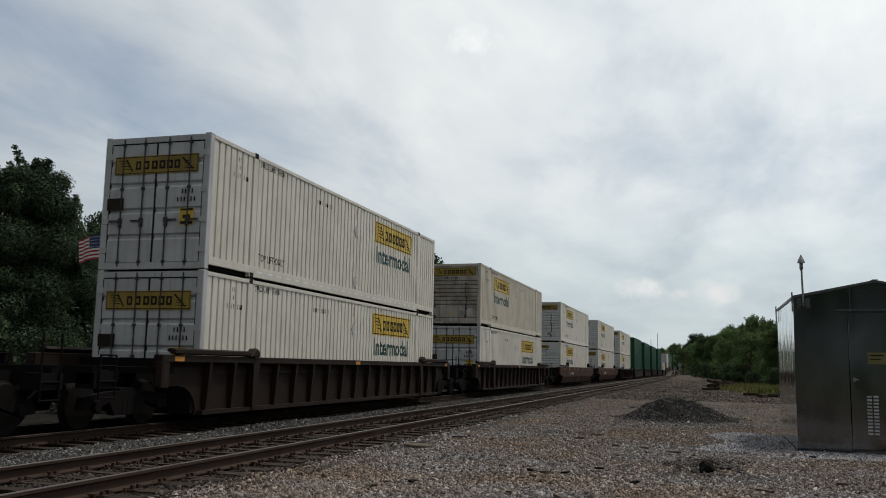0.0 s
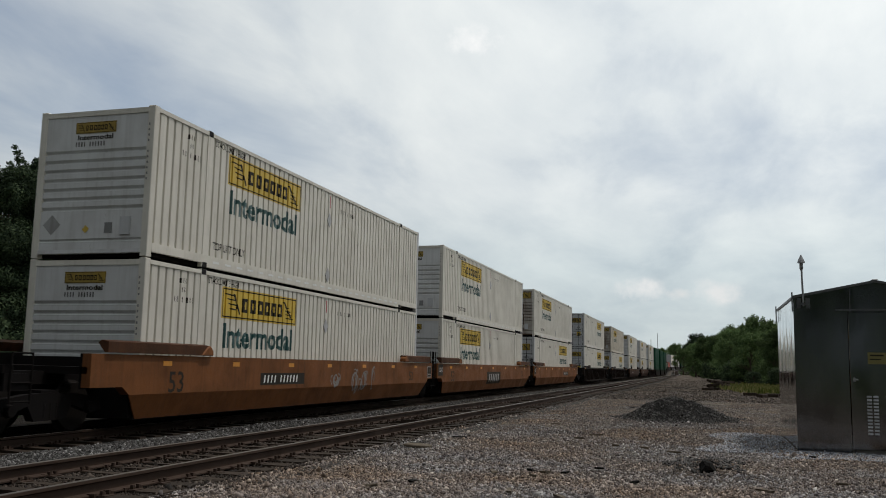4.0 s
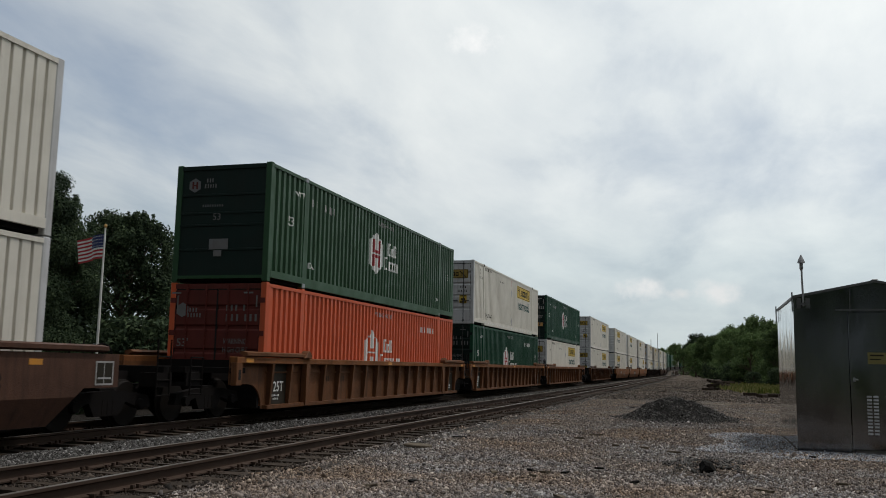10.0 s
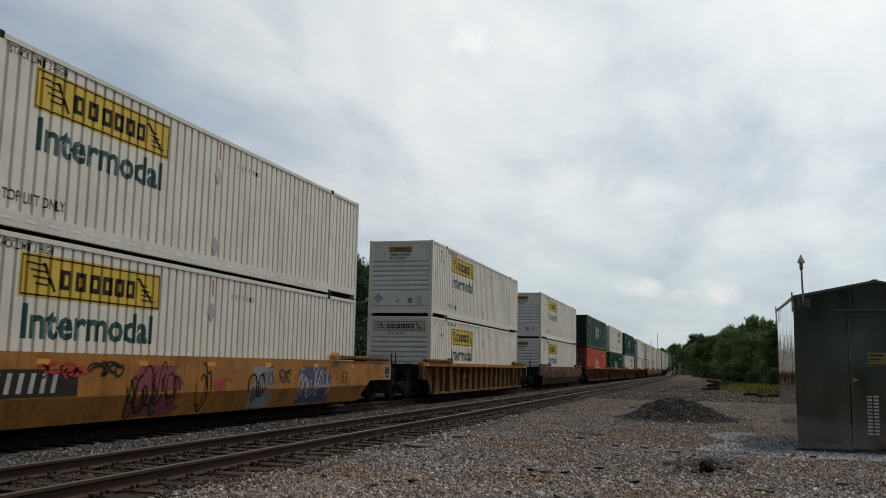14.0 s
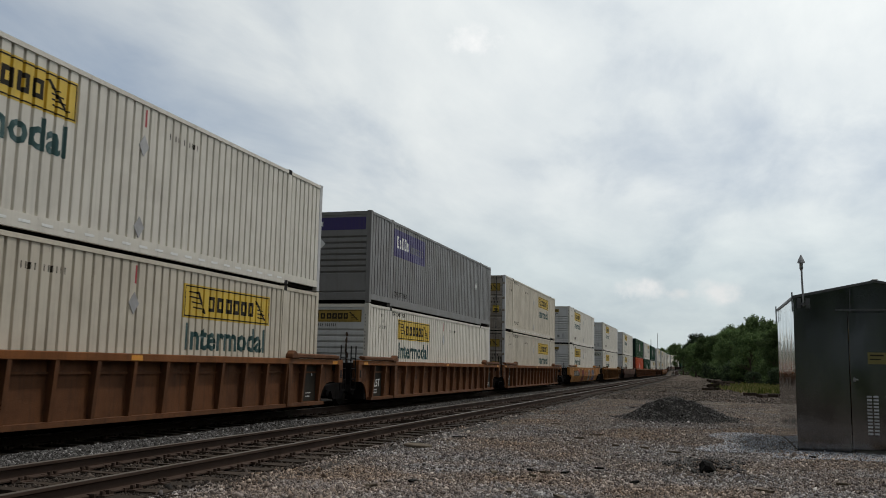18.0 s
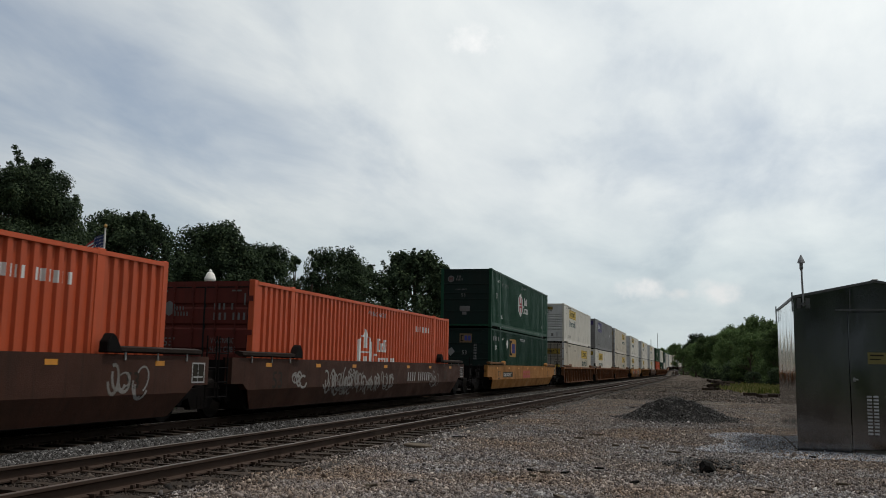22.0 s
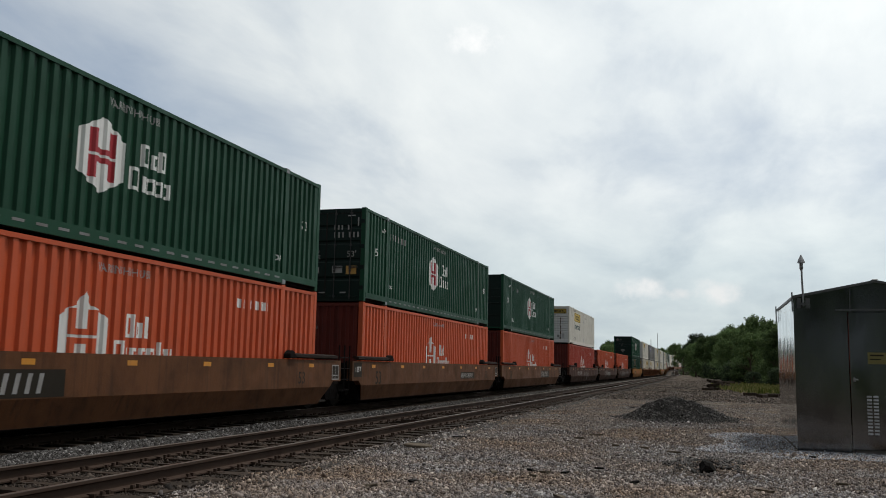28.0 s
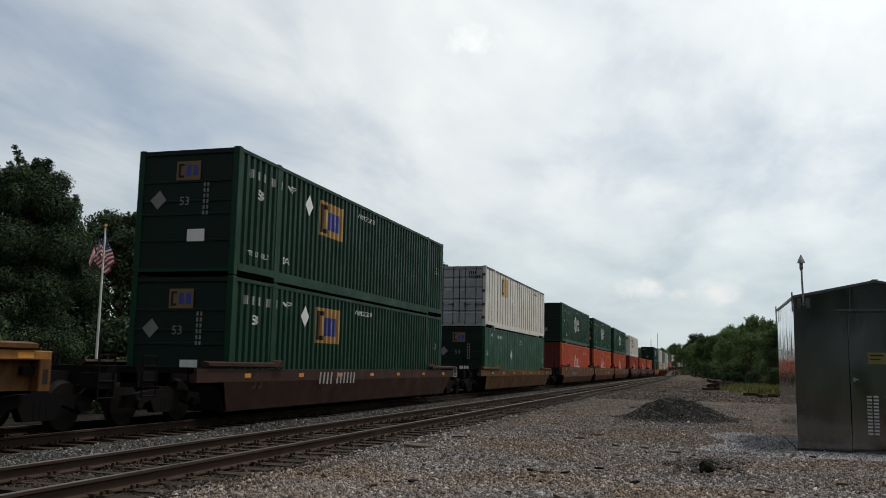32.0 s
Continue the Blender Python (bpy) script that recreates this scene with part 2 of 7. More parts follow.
# Grime plus the shade under and between cars, in one dark colour.
UNDER = paint("grimy_shaded_steel", (0.007, 0.006, 0.006), 0.9, dirt=0.4, dirt_color=(0.012, 0.009, 0.007), spec=0.08)
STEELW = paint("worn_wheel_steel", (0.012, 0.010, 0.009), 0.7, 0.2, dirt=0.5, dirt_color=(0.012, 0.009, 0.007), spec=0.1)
RAILSIDE = paint("rusty_rail_steel", (0.046, 0.029, 0.021), 0.75, dirt=0.4, dirt_color=(0.025, 0.017, 0.013), streak=0.1, spec=0.15)
RAILTOP = paint("polished_rail_head", (0.135, 0.112, 0.095), 0.40, 0.7, dirt=0.2, streak=0.0, bump=0.02)
TIE = paint("creosoted_tie_wood", (0.027, 0.019, 0.014), 0.9, dirt=0.5, dirt_color=(0.06, 0.046, 0.034), vary=0.35, bump=0.6, spec=0.15)
SHEDROOF = paint("shed_roof_metal", (0.13, 0.135, 0.14), 0.45, 0.8, dirt=0.3, vary=0.02)
CONC = paint("concrete", (0.34, 0.33, 0.31), 0.9, dirt=0.4, dirt_color=(0.2, 0.19, 0.17), bump=0.5)
BARK = paint("tree_bark", (0.075, 0.058, 0.042), 0.95, dirt=0.4, bump=0.8, spec=0.15)
BRICK = paint("old_brick", (0.048, 0.029, 0.024), 0.9, dirt=0.4, bump=0.6)
SLATE = paint("grey_roof_shingle", (0.085, 0.087, 0.093), 0.85, dirt=0.4, dirt_color=(0.06, 0.06, 0.06), bump=0.4)
TRIMW = paint("white_trim_paint", (0.62, 0.61, 0.58), 0.6, dirt=0.2)
WALLP = paint("depot_wall_paint", (0.42, 0.36, 0.27), 0.8, dirt=0.2)
OLDWOOD = paint("weathered_timber", (0.10, 0.082, 0.062), 0.95, dirt=0.4, bump=0.8, spec=0.15)
GLOBE = paint("milky_lamp_glass", (0.78, 0.77, 0.72), 0.3, dirt=0.1, bump=0.0)
FLAGR = paint("flag_red_cloth", (0.42, 0.03, 0.04), 0.85, dirt=0.05, bump=0.05, vary=0.0)
FLAGW = paint("flag_white_cloth", (0.72, 0.71, 0.70), 0.85, dirt=0.05, bump=0.05, vary=0.0)
FLAGB = paint("flag_blue_cloth", (0.03, 0.04, 0.13), 0.85, dirt=0.05, bump=0.05, vary=0.0)


def sheet_metal(name, color, rough, wave, streak):
    """Bare sheet metal: faint dents, upright brush marks and smears."""
    mt, nt, bs = mat_base(name)
    N, L = nt.nodes.new, nt.links.new
    geo = N("ShaderNodeNewGeometry")

    def nz(scale_xyz, det):
        mp, n = N("ShaderNodeMapping"), N("ShaderNodeTexNoise")
        mp.inputs["Scale"].default_value = scale_xyz
        L(geo.outputs["Position"], mp.inputs[0])
        n.inputs["Scale"].default_value, n.inputs["Detail"].default_value = 1.0, det
        L(mp.outputs[0], n.inputs["Vector"])
        return n.outputs["Fac"]

    def rng(fac, a, b, c, d):
        r = N("ShaderNodeMapRange")
        for k, v in zip(("From Min", "From Max", "To Min", "To Max"), (a, b, c, d)):
            r.inputs[k].default_value = v
        L(fac, r.inputs["Value"])
        return r.outputs[0]

    dents, brush, smear = nz((1.1, 1.1, 0.7), 2), nz((14, 14, 0.35), 4), nz((2.2, 2.2, 0.8), 5)
    hsv = N("ShaderNodeHueSaturation")
    hsv.inputs["Color"].default_value = (*color, 1)
    L(rng(smear, 0.35, 0.65, 0.78, 1.12), hsv.inputs["Value"])
    L(hsv.outputs[0], bs.inputs["Base Color"])
    bs.inputs["Metallic"].default_value = 1.0
    L(rng(smear, 0.3, 0.7, rough, rough + 0.10), bs.inputs["Roughness"])
    b1, b2 = N("ShaderNodeBump"), N("ShaderNodeBump")
    b1.inputs["Strength"].default_value, b1.inputs["Distance"].default_value = wave, 0.05
    b2.inputs["Strength"].default_value, b2.inputs["Distance"].default_value = streak, 0.01
    L(dents, b1.inputs["Height"])
    L(brush, b2.inputs["Height"])
    L(b1.outputs[0], b2.inputs["Normal"])
    L(b2.outputs[0], bs.inputs["Normal"])
    return mt


# Same aluminium as the side; the front's shade is put into this darker tone.
SHEDSHADE = sheet_metal("shed_shaded_aluminium", (0.205, 0.215, 0.232), 0.07, 0.16, 0.08)
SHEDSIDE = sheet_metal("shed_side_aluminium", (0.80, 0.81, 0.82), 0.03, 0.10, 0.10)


def island_material(name, stops, rough=0.95, bump=0.4, trans=0.0, patch=None, spec=0.25, spread=0.7, apart=0.0):
    """Colour picked per loose piece, with fine grain."""
    mt, nt, bs = mat_base(name)
    N, L = nt.nodes.new, nt.links.new
    geo, r = N("ShaderNodeNewGeometry"), N("ShaderNodeValToRGB")
    els = r.color_ramp.elements
    els[0].position, els[0].color = stops[0][0], (*stops[0][1], 1)
    els[1].position, els[1].color = stops[1][0], (*stops[1][1], 1)
    for p, c in stops[2:]:
        els.new(p).color = (*c, 1)
    L(geo.outputs["Random Per Island"], r.inputs[0])
    tc, n = N("ShaderNodeTexCoord"), N("ShaderNodeTexNoise")
    n.inputs["Scale"].default_value, n.inputs["Detail"].default_value = 60.0, 4
    L(tc.outputs["Object"], n.inputs["Vector"])
    mul = N("ShaderNodeMix")
    mul.data_type, mul.blend_type = "RGBA", "MULTIPLY"
    mul.inputs["Factor"].default_value = 0.6
    rr = N("ShaderNodeMapRange")
    rr.inputs["From Min"].default_value, rr.inputs["From Max"].default_value = 0.3, 0.7
    rr.inputs["To Min"].default_value, rr.inputs["To Max"].default_value = 0.5, 1.3
    L(n.outputs["Fac"], rr.inputs["Value"])
    L(r.outputs[0], mul.inputs["A"])
    L(rr.outputs[0], mul.inputs["B"])
    col = mul.outputs["Result"]
    if apart:
        info, span, tone = N("ShaderNodeObjectInfo"), N("ShaderNodeMapRange"), N("ShaderNodeHueSaturation")
        span.inputs["To Min"].default_value, span.inputs["To Max"].default_value = 1 - apart, 1 + apart
        L(info.outputs["Random"], span.inputs["Value"])
        L(span.outputs[0], tone.inputs["Value"])
        L(col, tone.inputs["Color"])
        col = tone.outputs[0]
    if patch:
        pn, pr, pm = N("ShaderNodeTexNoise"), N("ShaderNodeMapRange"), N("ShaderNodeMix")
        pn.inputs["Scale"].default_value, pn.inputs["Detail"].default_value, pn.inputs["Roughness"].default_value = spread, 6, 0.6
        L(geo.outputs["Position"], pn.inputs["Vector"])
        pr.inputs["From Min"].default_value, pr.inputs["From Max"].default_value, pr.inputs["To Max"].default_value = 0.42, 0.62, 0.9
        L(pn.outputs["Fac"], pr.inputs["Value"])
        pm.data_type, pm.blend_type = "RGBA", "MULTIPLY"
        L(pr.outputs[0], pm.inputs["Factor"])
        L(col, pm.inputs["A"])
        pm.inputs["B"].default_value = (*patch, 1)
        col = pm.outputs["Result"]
    L(col, bs.inputs["Base Color"])
    bs.inputs["Roughness"].default_value, bs.inputs["Specular IOR Level"].default_value = rough, spec
    if bump:
        bp = N("ShaderNodeBump")
        bp.inputs["Strength"].default_value, bp.inputs["Distance"].default_value = bump, 0.01
        L(n.outputs["Fac"], bp.inputs["Height"])
        L(bp.outputs[0], bs.inputs["Normal"])
    if trans:
        tr, ad, out = N("ShaderNodeBsdfTranslucent"), N("ShaderNodeMixShader"), nt.nodes["Material Output"]
        L(col, tr.inputs["Color"])
        ad.inputs[0].default_value = trans
        L(bs.outputs[0], ad.inputs[1])
        L(tr.outputs[0], ad.inputs[2])
        L(ad.outputs[0], out.inputs["Surface"])
    return mt


STONES = island_material("crushed_stone", [(0.0, (0.066, 0.058, 0.057)), (0.25, (0.13, 0.115, 0.111)), (0.42, (0.175, 0.164, 0.169)), (0.58, (0.265, 0.226, 0.197)), (0.75, (0.255, 0.247, 0.257)), (0.92, (0.375, 0.355, 0.34)), (1.0, (0.52, 0.50, 0.48))], patch=(1.0, 0.79, 0.60), spread=0.33)
FINES = island_material("pale_fine_gravel", [(0.0, (0.15, 0.16, 0.18)), (0.5, (0.32, 0.335, 0.37)), (1.0, (0.56, 0.57, 0.59))])
BALLAST = island_material("grey_ballast", [(0.0, (0.022, 0.020, 0.019)), (0.4, (0.055, 0.052, 0.050)), (0.85, (0.11, 0.107, 0.104)), (1.0, (0.30, 0.29, 0.285))])
GRIMY = island_material("oily_track_stone", [(0.0, (0.014, 0.011, 0.009)), (0.5, (0.036, 0.027, 0.021)), (0.85, (0.066, 0.050, 0.040)), (1.0, (0.115, 0.095, 0.08))])
COALPILE = island_material("dark_pile_stone", [(0.0, (0.026, 0.024, 0.023)), (0.5, (0.066, 0.062, 0.060)), (1.0, (0.15, 0.143, 0.135))])
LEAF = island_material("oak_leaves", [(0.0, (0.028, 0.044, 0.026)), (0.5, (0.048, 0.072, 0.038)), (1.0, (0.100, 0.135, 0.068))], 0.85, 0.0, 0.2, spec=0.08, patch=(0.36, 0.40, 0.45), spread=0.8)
LEAF2 = island_material("wood_leaves", [(0.0, (0.052, 0.084, 0.040)), (0.5, (0.094, 0.144, 0.058)), (1.0, (0.17, 0.235, 0.088))], 0.85, 0.0, 0.3, spec=0.06, apart=0.4)
GRASS = island_material("grass_blades", [(0.0, (0.07, 0.095, 0.026)), (0.5, (0.145, 0.155, 0.05)), (1.0, (0.26, 0.22, 0.10))], 0.9, 0.0, 0.35, spec=0.05, patch=(0.62, 0.66, 0.45), spread=0.45)


def ground_material():
    mt, nt, bs = mat_base("gravel_ground")
    N, L = nt.nodes.new, nt.links.new
    geo = N("ShaderNodeNewGeometry")

    def nz(scale, det=6, rough=0.6):
        n = N("ShaderNodeTexNoise")
        n.inputs["Scale"].default_value, n.inputs["Detail"].default_value, n.inputs["Roughness"].default_value = scale, det, rough
        L(geo.outputs["Position"], n.inputs["Vector"])
        return n.outputs["Fac"]

    def ramp(fac, stops):
        r = N("ShaderNodeValToRGB")
        els = r.color_ramp.elements
        els[0].position, els[0].color = stops[0][0], (*stops[0][1], 1)
        els[1].position, els[1].color = stops[1][0], (*stops[1][1], 1)
        for p, c in stops[2:]:
            els.new(p).color = (*c, 1)
        L(fac, r.inputs[0])
        return r.outputs[0]

    def mixc(fac, a, b, kind="MIX"):
        x = N("ShaderNodeMix")
        x.data_type, x.blend_type = "RGBA", kind
        if hasattr(fac, "links"):
            L(fac, x.inputs["Factor"])
        else:
            x.inputs["Factor"].default_value = fac
        for key, v in (("A", a), ("B", b)):
            if hasattr(v, "links"):
                L(v, x.inputs[key])
            else:
                x.inputs[key].default_value = (*v, 1)
        return x.outputs["Result"]

    def cells(scale):
        v = N("ShaderNodeTexVoronoi")
        v.inputs["Scale"].default_value = scale
        L(geo.outputs["Position"], v.inputs["Vector"])
        c = N("ShaderNodeSeparateColor")
        L(v.outputs["Color"], c.inputs[0])
        return v.outputs["Distance"], c.outputs[0]

    dist, rnd1 = cells(24.0)
    dist2, rnd2 = cells(8.0)
    stones = ramp(rnd1, [(0.0, (0.016, 0.014, 0.012)), (0.55, (0.065, 0.058, 0.050)), (1.0, (0.36, 0.34, 0.31))])
    clods = ramp(rnd2, [(0.0, (0.022, 0.019, 0.016)), (0.6, (0.085, 0.074, 0.062)), (1.0, (0.26, 0.24, 0.21))])
    col = mixc(0.45, stones, clods)
    soil = ramp(nz(3.0), [(0.35, (0.055, 0.042, 0.031)), (0.65, (0.18, 0.135, 0.098))])
    col = mixc(ramp(nz(0.7, 6), [(0.44, (0.1, 0.1, 0.1)), (0.60, (0.7, 0.7, 0.7))]), col, soil)
    col = mixc(0.8, col, ramp(nz(0.22, 6, 0.65), [(0.38, (0.40, 0.39, 0.40)), (0.60, (1.2, 1.12, 1.04))]), "MULTIPLY")
    # grass verges away from the yard
    sep = N("ShaderNodeSeparateXYZ")
    L(geo.outputs["Position"], sep.inputs[0])
    far = N("ShaderNodeMapRange")
    far.inputs["From Min"].default_value, far.inputs["From Max"].default_value = -20.0, -23.0
    L(sep.outputs[0], far.inputs["Value"])
    # The ground beyond the train's track is darkened.
    beyond = N("ShaderNodeMapRange")
    beyond.inputs["From Min"].default_value, beyond.inputs["From Max"].default_value = -12.2, -13.0
    L(sep.outputs[0], beyond.inputs["Value"])
    col = mixc(beyond.outputs[0], col, ramp(nz(5.0), [(0.3, (0.012, 0.010, 0.009)), (0.7, (0.035, 0.030, 0.025))]))
    grass = ramp(nz(1.5), [(0.3, (0.035, 0.05, 0.015)), (0.7, (0.09, 0.12, 0.03))])
    col = mixc(far.outputs[0], col, grass)
    east = N("ShaderNodeMapRange")
    east.inputs["From Min"].default_value, east.inputs["From Max"].default_value = 6.5, 9.5
    L(sep.outputs[0], east.inputs["Value"])
    col = mixc(east.outputs[0], col, grass)
    L(col, bs.inputs["Base Color"])
    bs.inputs["Roughness"].default_value, bs.inputs["Specular IOR Level"].default_value = 0.95, 0.08
    bp = N("ShaderNodeBump")
    bp.inputs["Strength"].default_value, bp.inputs["Distance"].default_value = 1.0, 0.06
    inv = N("ShaderNodeMath")
    inv.operation = "SUBTRACT"
    inv.inputs[0].default_value = 1.0
    L(dist, inv.inputs[1])
    L(inv.outputs[0], bp.inputs["Height"])
    L(bp.outputs[0], bs.inputs["Normal"])
    return mt


GROUND = ground_material()


# ---------------------------------------------------------------- mesh helpers
def thing(name, label, category, group="", kind=""):
    return tagged(new(name), label, category, group, kind)


def part(name, bm, material, parent, label=""):
    me = bpy.data.meshes.new(name)
    bm.to_mesh(me)
    bm.free()
    me.materials.append(material)
    ob = new(name, me)
    ob.parent = parent
    small = name in ("stencil", "emblem_print", "name_print", "number_print", "sticker_print", "graffiti_scrawl", "reflective_strip", "hinges", "lettering")
    return tagged(ob, label, kind="stuff" if small else "")


def share(name, me, parent, m, label=""):
    ob = new(name, me)
    ob.parent = parent
    ob.matrix_basis = m
    return tagged(ob, label)


def box(bm, x0, x1, y0, y1, z0, z1):
    v = [bm.verts.new(c) for c in ((x0, y0, z0), (x1, y0, z0), (x1, y1, z0), (x0, y1, z0),
                                   (x0, y0, z1), (x1, y0, z1), (x1, y1, z1), (x0, y1, z1))]
    for f in ((0, 3, 2, 1), (4, 5, 6, 7), (0, 1, 5, 4), (1, 2, 6, 5), (2, 3, 7, 6), (3, 0, 4, 7)):
        bm.faces.new([v[i] for i in f])
    return bm


def boxes(*dims):
    bm = bmesh.new()
    for d in dims:
        box(bm, *d)
    return bm


def soft(bm, w=0.01, seg=1):
    bmesh.ops.bevel(bm, geom=bm.edges[:], offset=w, segments=seg, affect="EDGES", profile=0.6, clamp_overlap=True)
    return bm


def prism(bm, pts, a0, a1, axis="x"):
    """A flat outline, swept from a0 to a1 along axis. pts: the other two coordinates."""
    def at(p, a):
        return (a, p[0], p[1]) if axis == "x" else (p[0], a, p[1]) if axis == "y" else (p[0], p[1], a)
    lo, hi = [bm.verts.new(at(p, a0)) for p in pts], [bm.verts.new(at(p, a1)) for p in pts]
    n = len(pts)
    bm.faces.new(lo)
    bm.faces.new(hi[::-1])
    for i in range(n):
        bm.faces.new((lo[i], hi[i], hi[(i + 1) % n], lo[(i + 1) % n]))
    bmesh.ops.recalc_face_normals(bm, faces=bm.faces[:])
    return bm


def tube(bm, a, b, r0, r1=None, seg=8):
    a, b = Vector(a), Vector(b)
    r1 = r0 if r1 is None else r1
    q = (b - a).to_track_quat("Z", "Y")
    rings = []
    for c, r in ((a, r0), (b, r1)):
        rings.append([bm.verts.new(c + q @ Vector((r * math.cos(2 * math.pi * k / seg), r * math.sin(2 * math.pi * k / seg), 0))) for k in range(seg)])
    for k in range(seg):
        bm.faces.new((rings[0][k], rings[0][(k + 1) % seg], rings[1][(k + 1) % seg], rings[1][k]))
    bm.faces.new(rings[0][::-1])
    bm.faces.new(rings[1])
    return bm


def lathe(bm, profile, centre=(0, 0, 0), seg=20, axis="z"):
    rings = []
    for r, h in profile:
        ring = []
        for k in range(seg):
            a = 2 * math.pi * k / seg
            p = (r * math.cos(a), r * math.sin(a), h) if axis == "z" else (h, r * math.cos(a), r * math.sin(a))
            ring.append(bm.verts.new(Vector(centre) + Vector(p)))
        rings.append(ring)
    for lo, hi in zip(rings, rings[1:]):
        for k in range(seg):
            bm.faces.new((lo[k], lo[(k + 1) % seg], hi[(k + 1) % seg], hi[k]))
    bm.faces.new(rings[0][::-1])
    bm.faces.new(rings[-1])
    return bm


def mesh_arrays(name, verts, faces, material):
    """A mesh from numpy arrays; faces is an n x k array."""
    me = bpy.data.meshes.new(name)
    k = faces.shape[1]
    me.vertices.add(len(verts))
    me.vertices.foreach_set("co", verts.astype(np.float32).ravel())
    me.loops.add(faces.size)
    me.loops.foreach_set("vertex_index", faces.astype(np.int32).ravel())
    me.polygons.add(len(faces))
    me.polygons.foreach_set("loop_start", np.arange(0, faces.size, k, dtype=np.int32))
    me.update(calc_edges=True)
    me.materials.append(material)
    return me


# ---------------------------------------------------------------- decals that follow a corrugated side
LEN, HALF, TALL = 16.15, 8.075, 2.89


class Profile:
    """The relief of a container's side: outer flats and inner flats along the length."""
    def __init__(self, pitch, outer, slope, depth, face=1.283, start=None, n=None):
        self.pitch, self.outer, self.slope, self.depth, self.face = pitch, outer, slope, depth, face
        self.n = n or int((LEN - 0.3) / pitch)
        self.start = -self.n * pitch / 2 if start is None else start
        self.stop = self.start + self.n * pitch
        self.breaks = []
        for i in range(self.n):
            y = self.start + i * pitch
            for d in (0, outer, outer + slope, pitch - slope):
                self.breaks.append(y + d)
        self.breaks.append(self.stop)

    def at(self, y):
        d = (y - self.start) % self.pitch
        if y <= self.start or y >= self.stop or d <= self.outer:
            return self.face
        if d < self.outer + self.slope:
            return self.face - self.depth * (d - self.outer) / self.slope
        if d <= self.pitch - self.slope:
            return self.face - self.depth
        return self.face - self.depth * (self.pitch - d) / self.slope


LETTERS = {}


def cut_letters(*texts):
    """Turns each line of text into flat outlines once, before the place fills up."""
    for text in texts:
        cu = bpy.data.curves.new("letters", "FONT")
        cu.body, cu.size, cu.resolution_u = text, 1.0, 2
        cu.offset = 0.028 if text == "Intermodal" else 0.008
        ob = bpy.data.objects.new("letters", cu)
        scene.collection.objects.link(ob)
        me = bpy.data.meshes.new_from_object(ob.evaluated_get(bpy.context.evaluated_depsgraph_get()))
        LETTERS[text] = me
        bpy.data.objects.remove(ob)
        bpy.data.curves.remove(cu)


cut_letters("Intermodal", "TOP LIFT ONLY", "STACK LIMIT 3 HIGH", "WARNING HIGH CUBE", "WARNING", "HIGH CUBE", "53", "53'", "WTP", "DA", "125T", "53/102")


def flat_text(text, height, width=None):
    """Letters as a flat bmesh in (x, y), their lower left at the origin."""
    bm = bmesh.new()
    bm.from_mesh(LETTERS[text])
    xs, ys = [v.co.x for v in bm.verts], [v.co.y for v in bm.verts]
    sy = height / (max(ys) - min(ys))
    sx = sy if width is None else width / (max(xs) - min(xs))
    x0, y0 = min(xs), min(ys)
    for v in bm.verts:
        v.co = Vector(((v.co.x - x0) * sx, (v.co.y - y0) * sy, 0))
    return bm


def flat_polys(*polys):
    bm = bmesh.new()
    for p in polys:
        bm.faces.new([bm.verts.new((x, y, 0)) for x, y in p])
    return bm


def rect(x0, y0, x1, y1):
    return [(x0, y0), (x1, y0), (x1, y1), (x0, y1)]


def hollows(x0, y0, sizes, stroke, gap):
    """A row of plain hollow boxes in place of a name; sizes are widths and heights."""
    out, x = [], x0
    for w, h in sizes:
        if w > stroke * 2.5:
            out += [rect(x, y0, x + stroke, y0 + h), rect(x + w - stroke, y0, x + w, y0 + h), rect(x + stroke, y0, x + w - stroke, y0 + stroke), rect(x + stroke, y0 + h - stroke, x + w - stroke, y0 + h)]
        else:
            out.append(rect(x, y0, x + w, y0 + h))
        x += w + gap
    return out


def bars(x0, y0, h, widths, gap=0.25, italic=0.0):
    """A row of plain upright bars in place of characters; widths are given in heights."""
    out, x = [], x0
    for w in widths:
        if w > 0:
            d = w * h * 0.66
            out.append([(x, y0), (x + d, y0), (x + d + italic * h, y0 + h), (x + italic * h, y0 + h)])
        x += abs(w) * h + gap * h
    return out


def side_decal(bm, side, u, z, prof, eps):
    """Lays a flat bmesh on a container side: u runs along the reading direction from that side's left end."""
    for v in bm.verts:
        v.co = Vector((v.co.x + u, v.co.y + z, 0))
    lo, hi = min(v.co.x for v in bm.verts), max(v.co.x for v in bm.verts)
    for b in (prof.breaks if prof else ()):
        ub = b + HALF if side > 0 else HALF - b
        if lo + 0.002 < ub < hi - 0.002:
            bmesh.ops.bisect_plane(bm, geom=bm.verts[:] + bm.edges[:] + bm.faces[:], plane_co=(ub, 0, 0), plane_no=(1, 0, 0), dist=1e-5)
    for v in bm.verts:
        y = v.co.x - HALF if side > 0 else HALF - v.co.x
        v.co = Vector((side * ((prof.at(y) if prof else 1.296) + eps), y, v.co.y))
    return bm


def end_decal(bm, end, u, z, eps):
    """The same on an end: end -1 is the doors', +1 the front's."""
    for v in bm.verts:
        x, zz = v.co.x + u, v.co.y + z
        v.co = Vector((x - 1.295 if end < 0 else 1.295 - x, end * (HALF + eps), zz))
    return bm


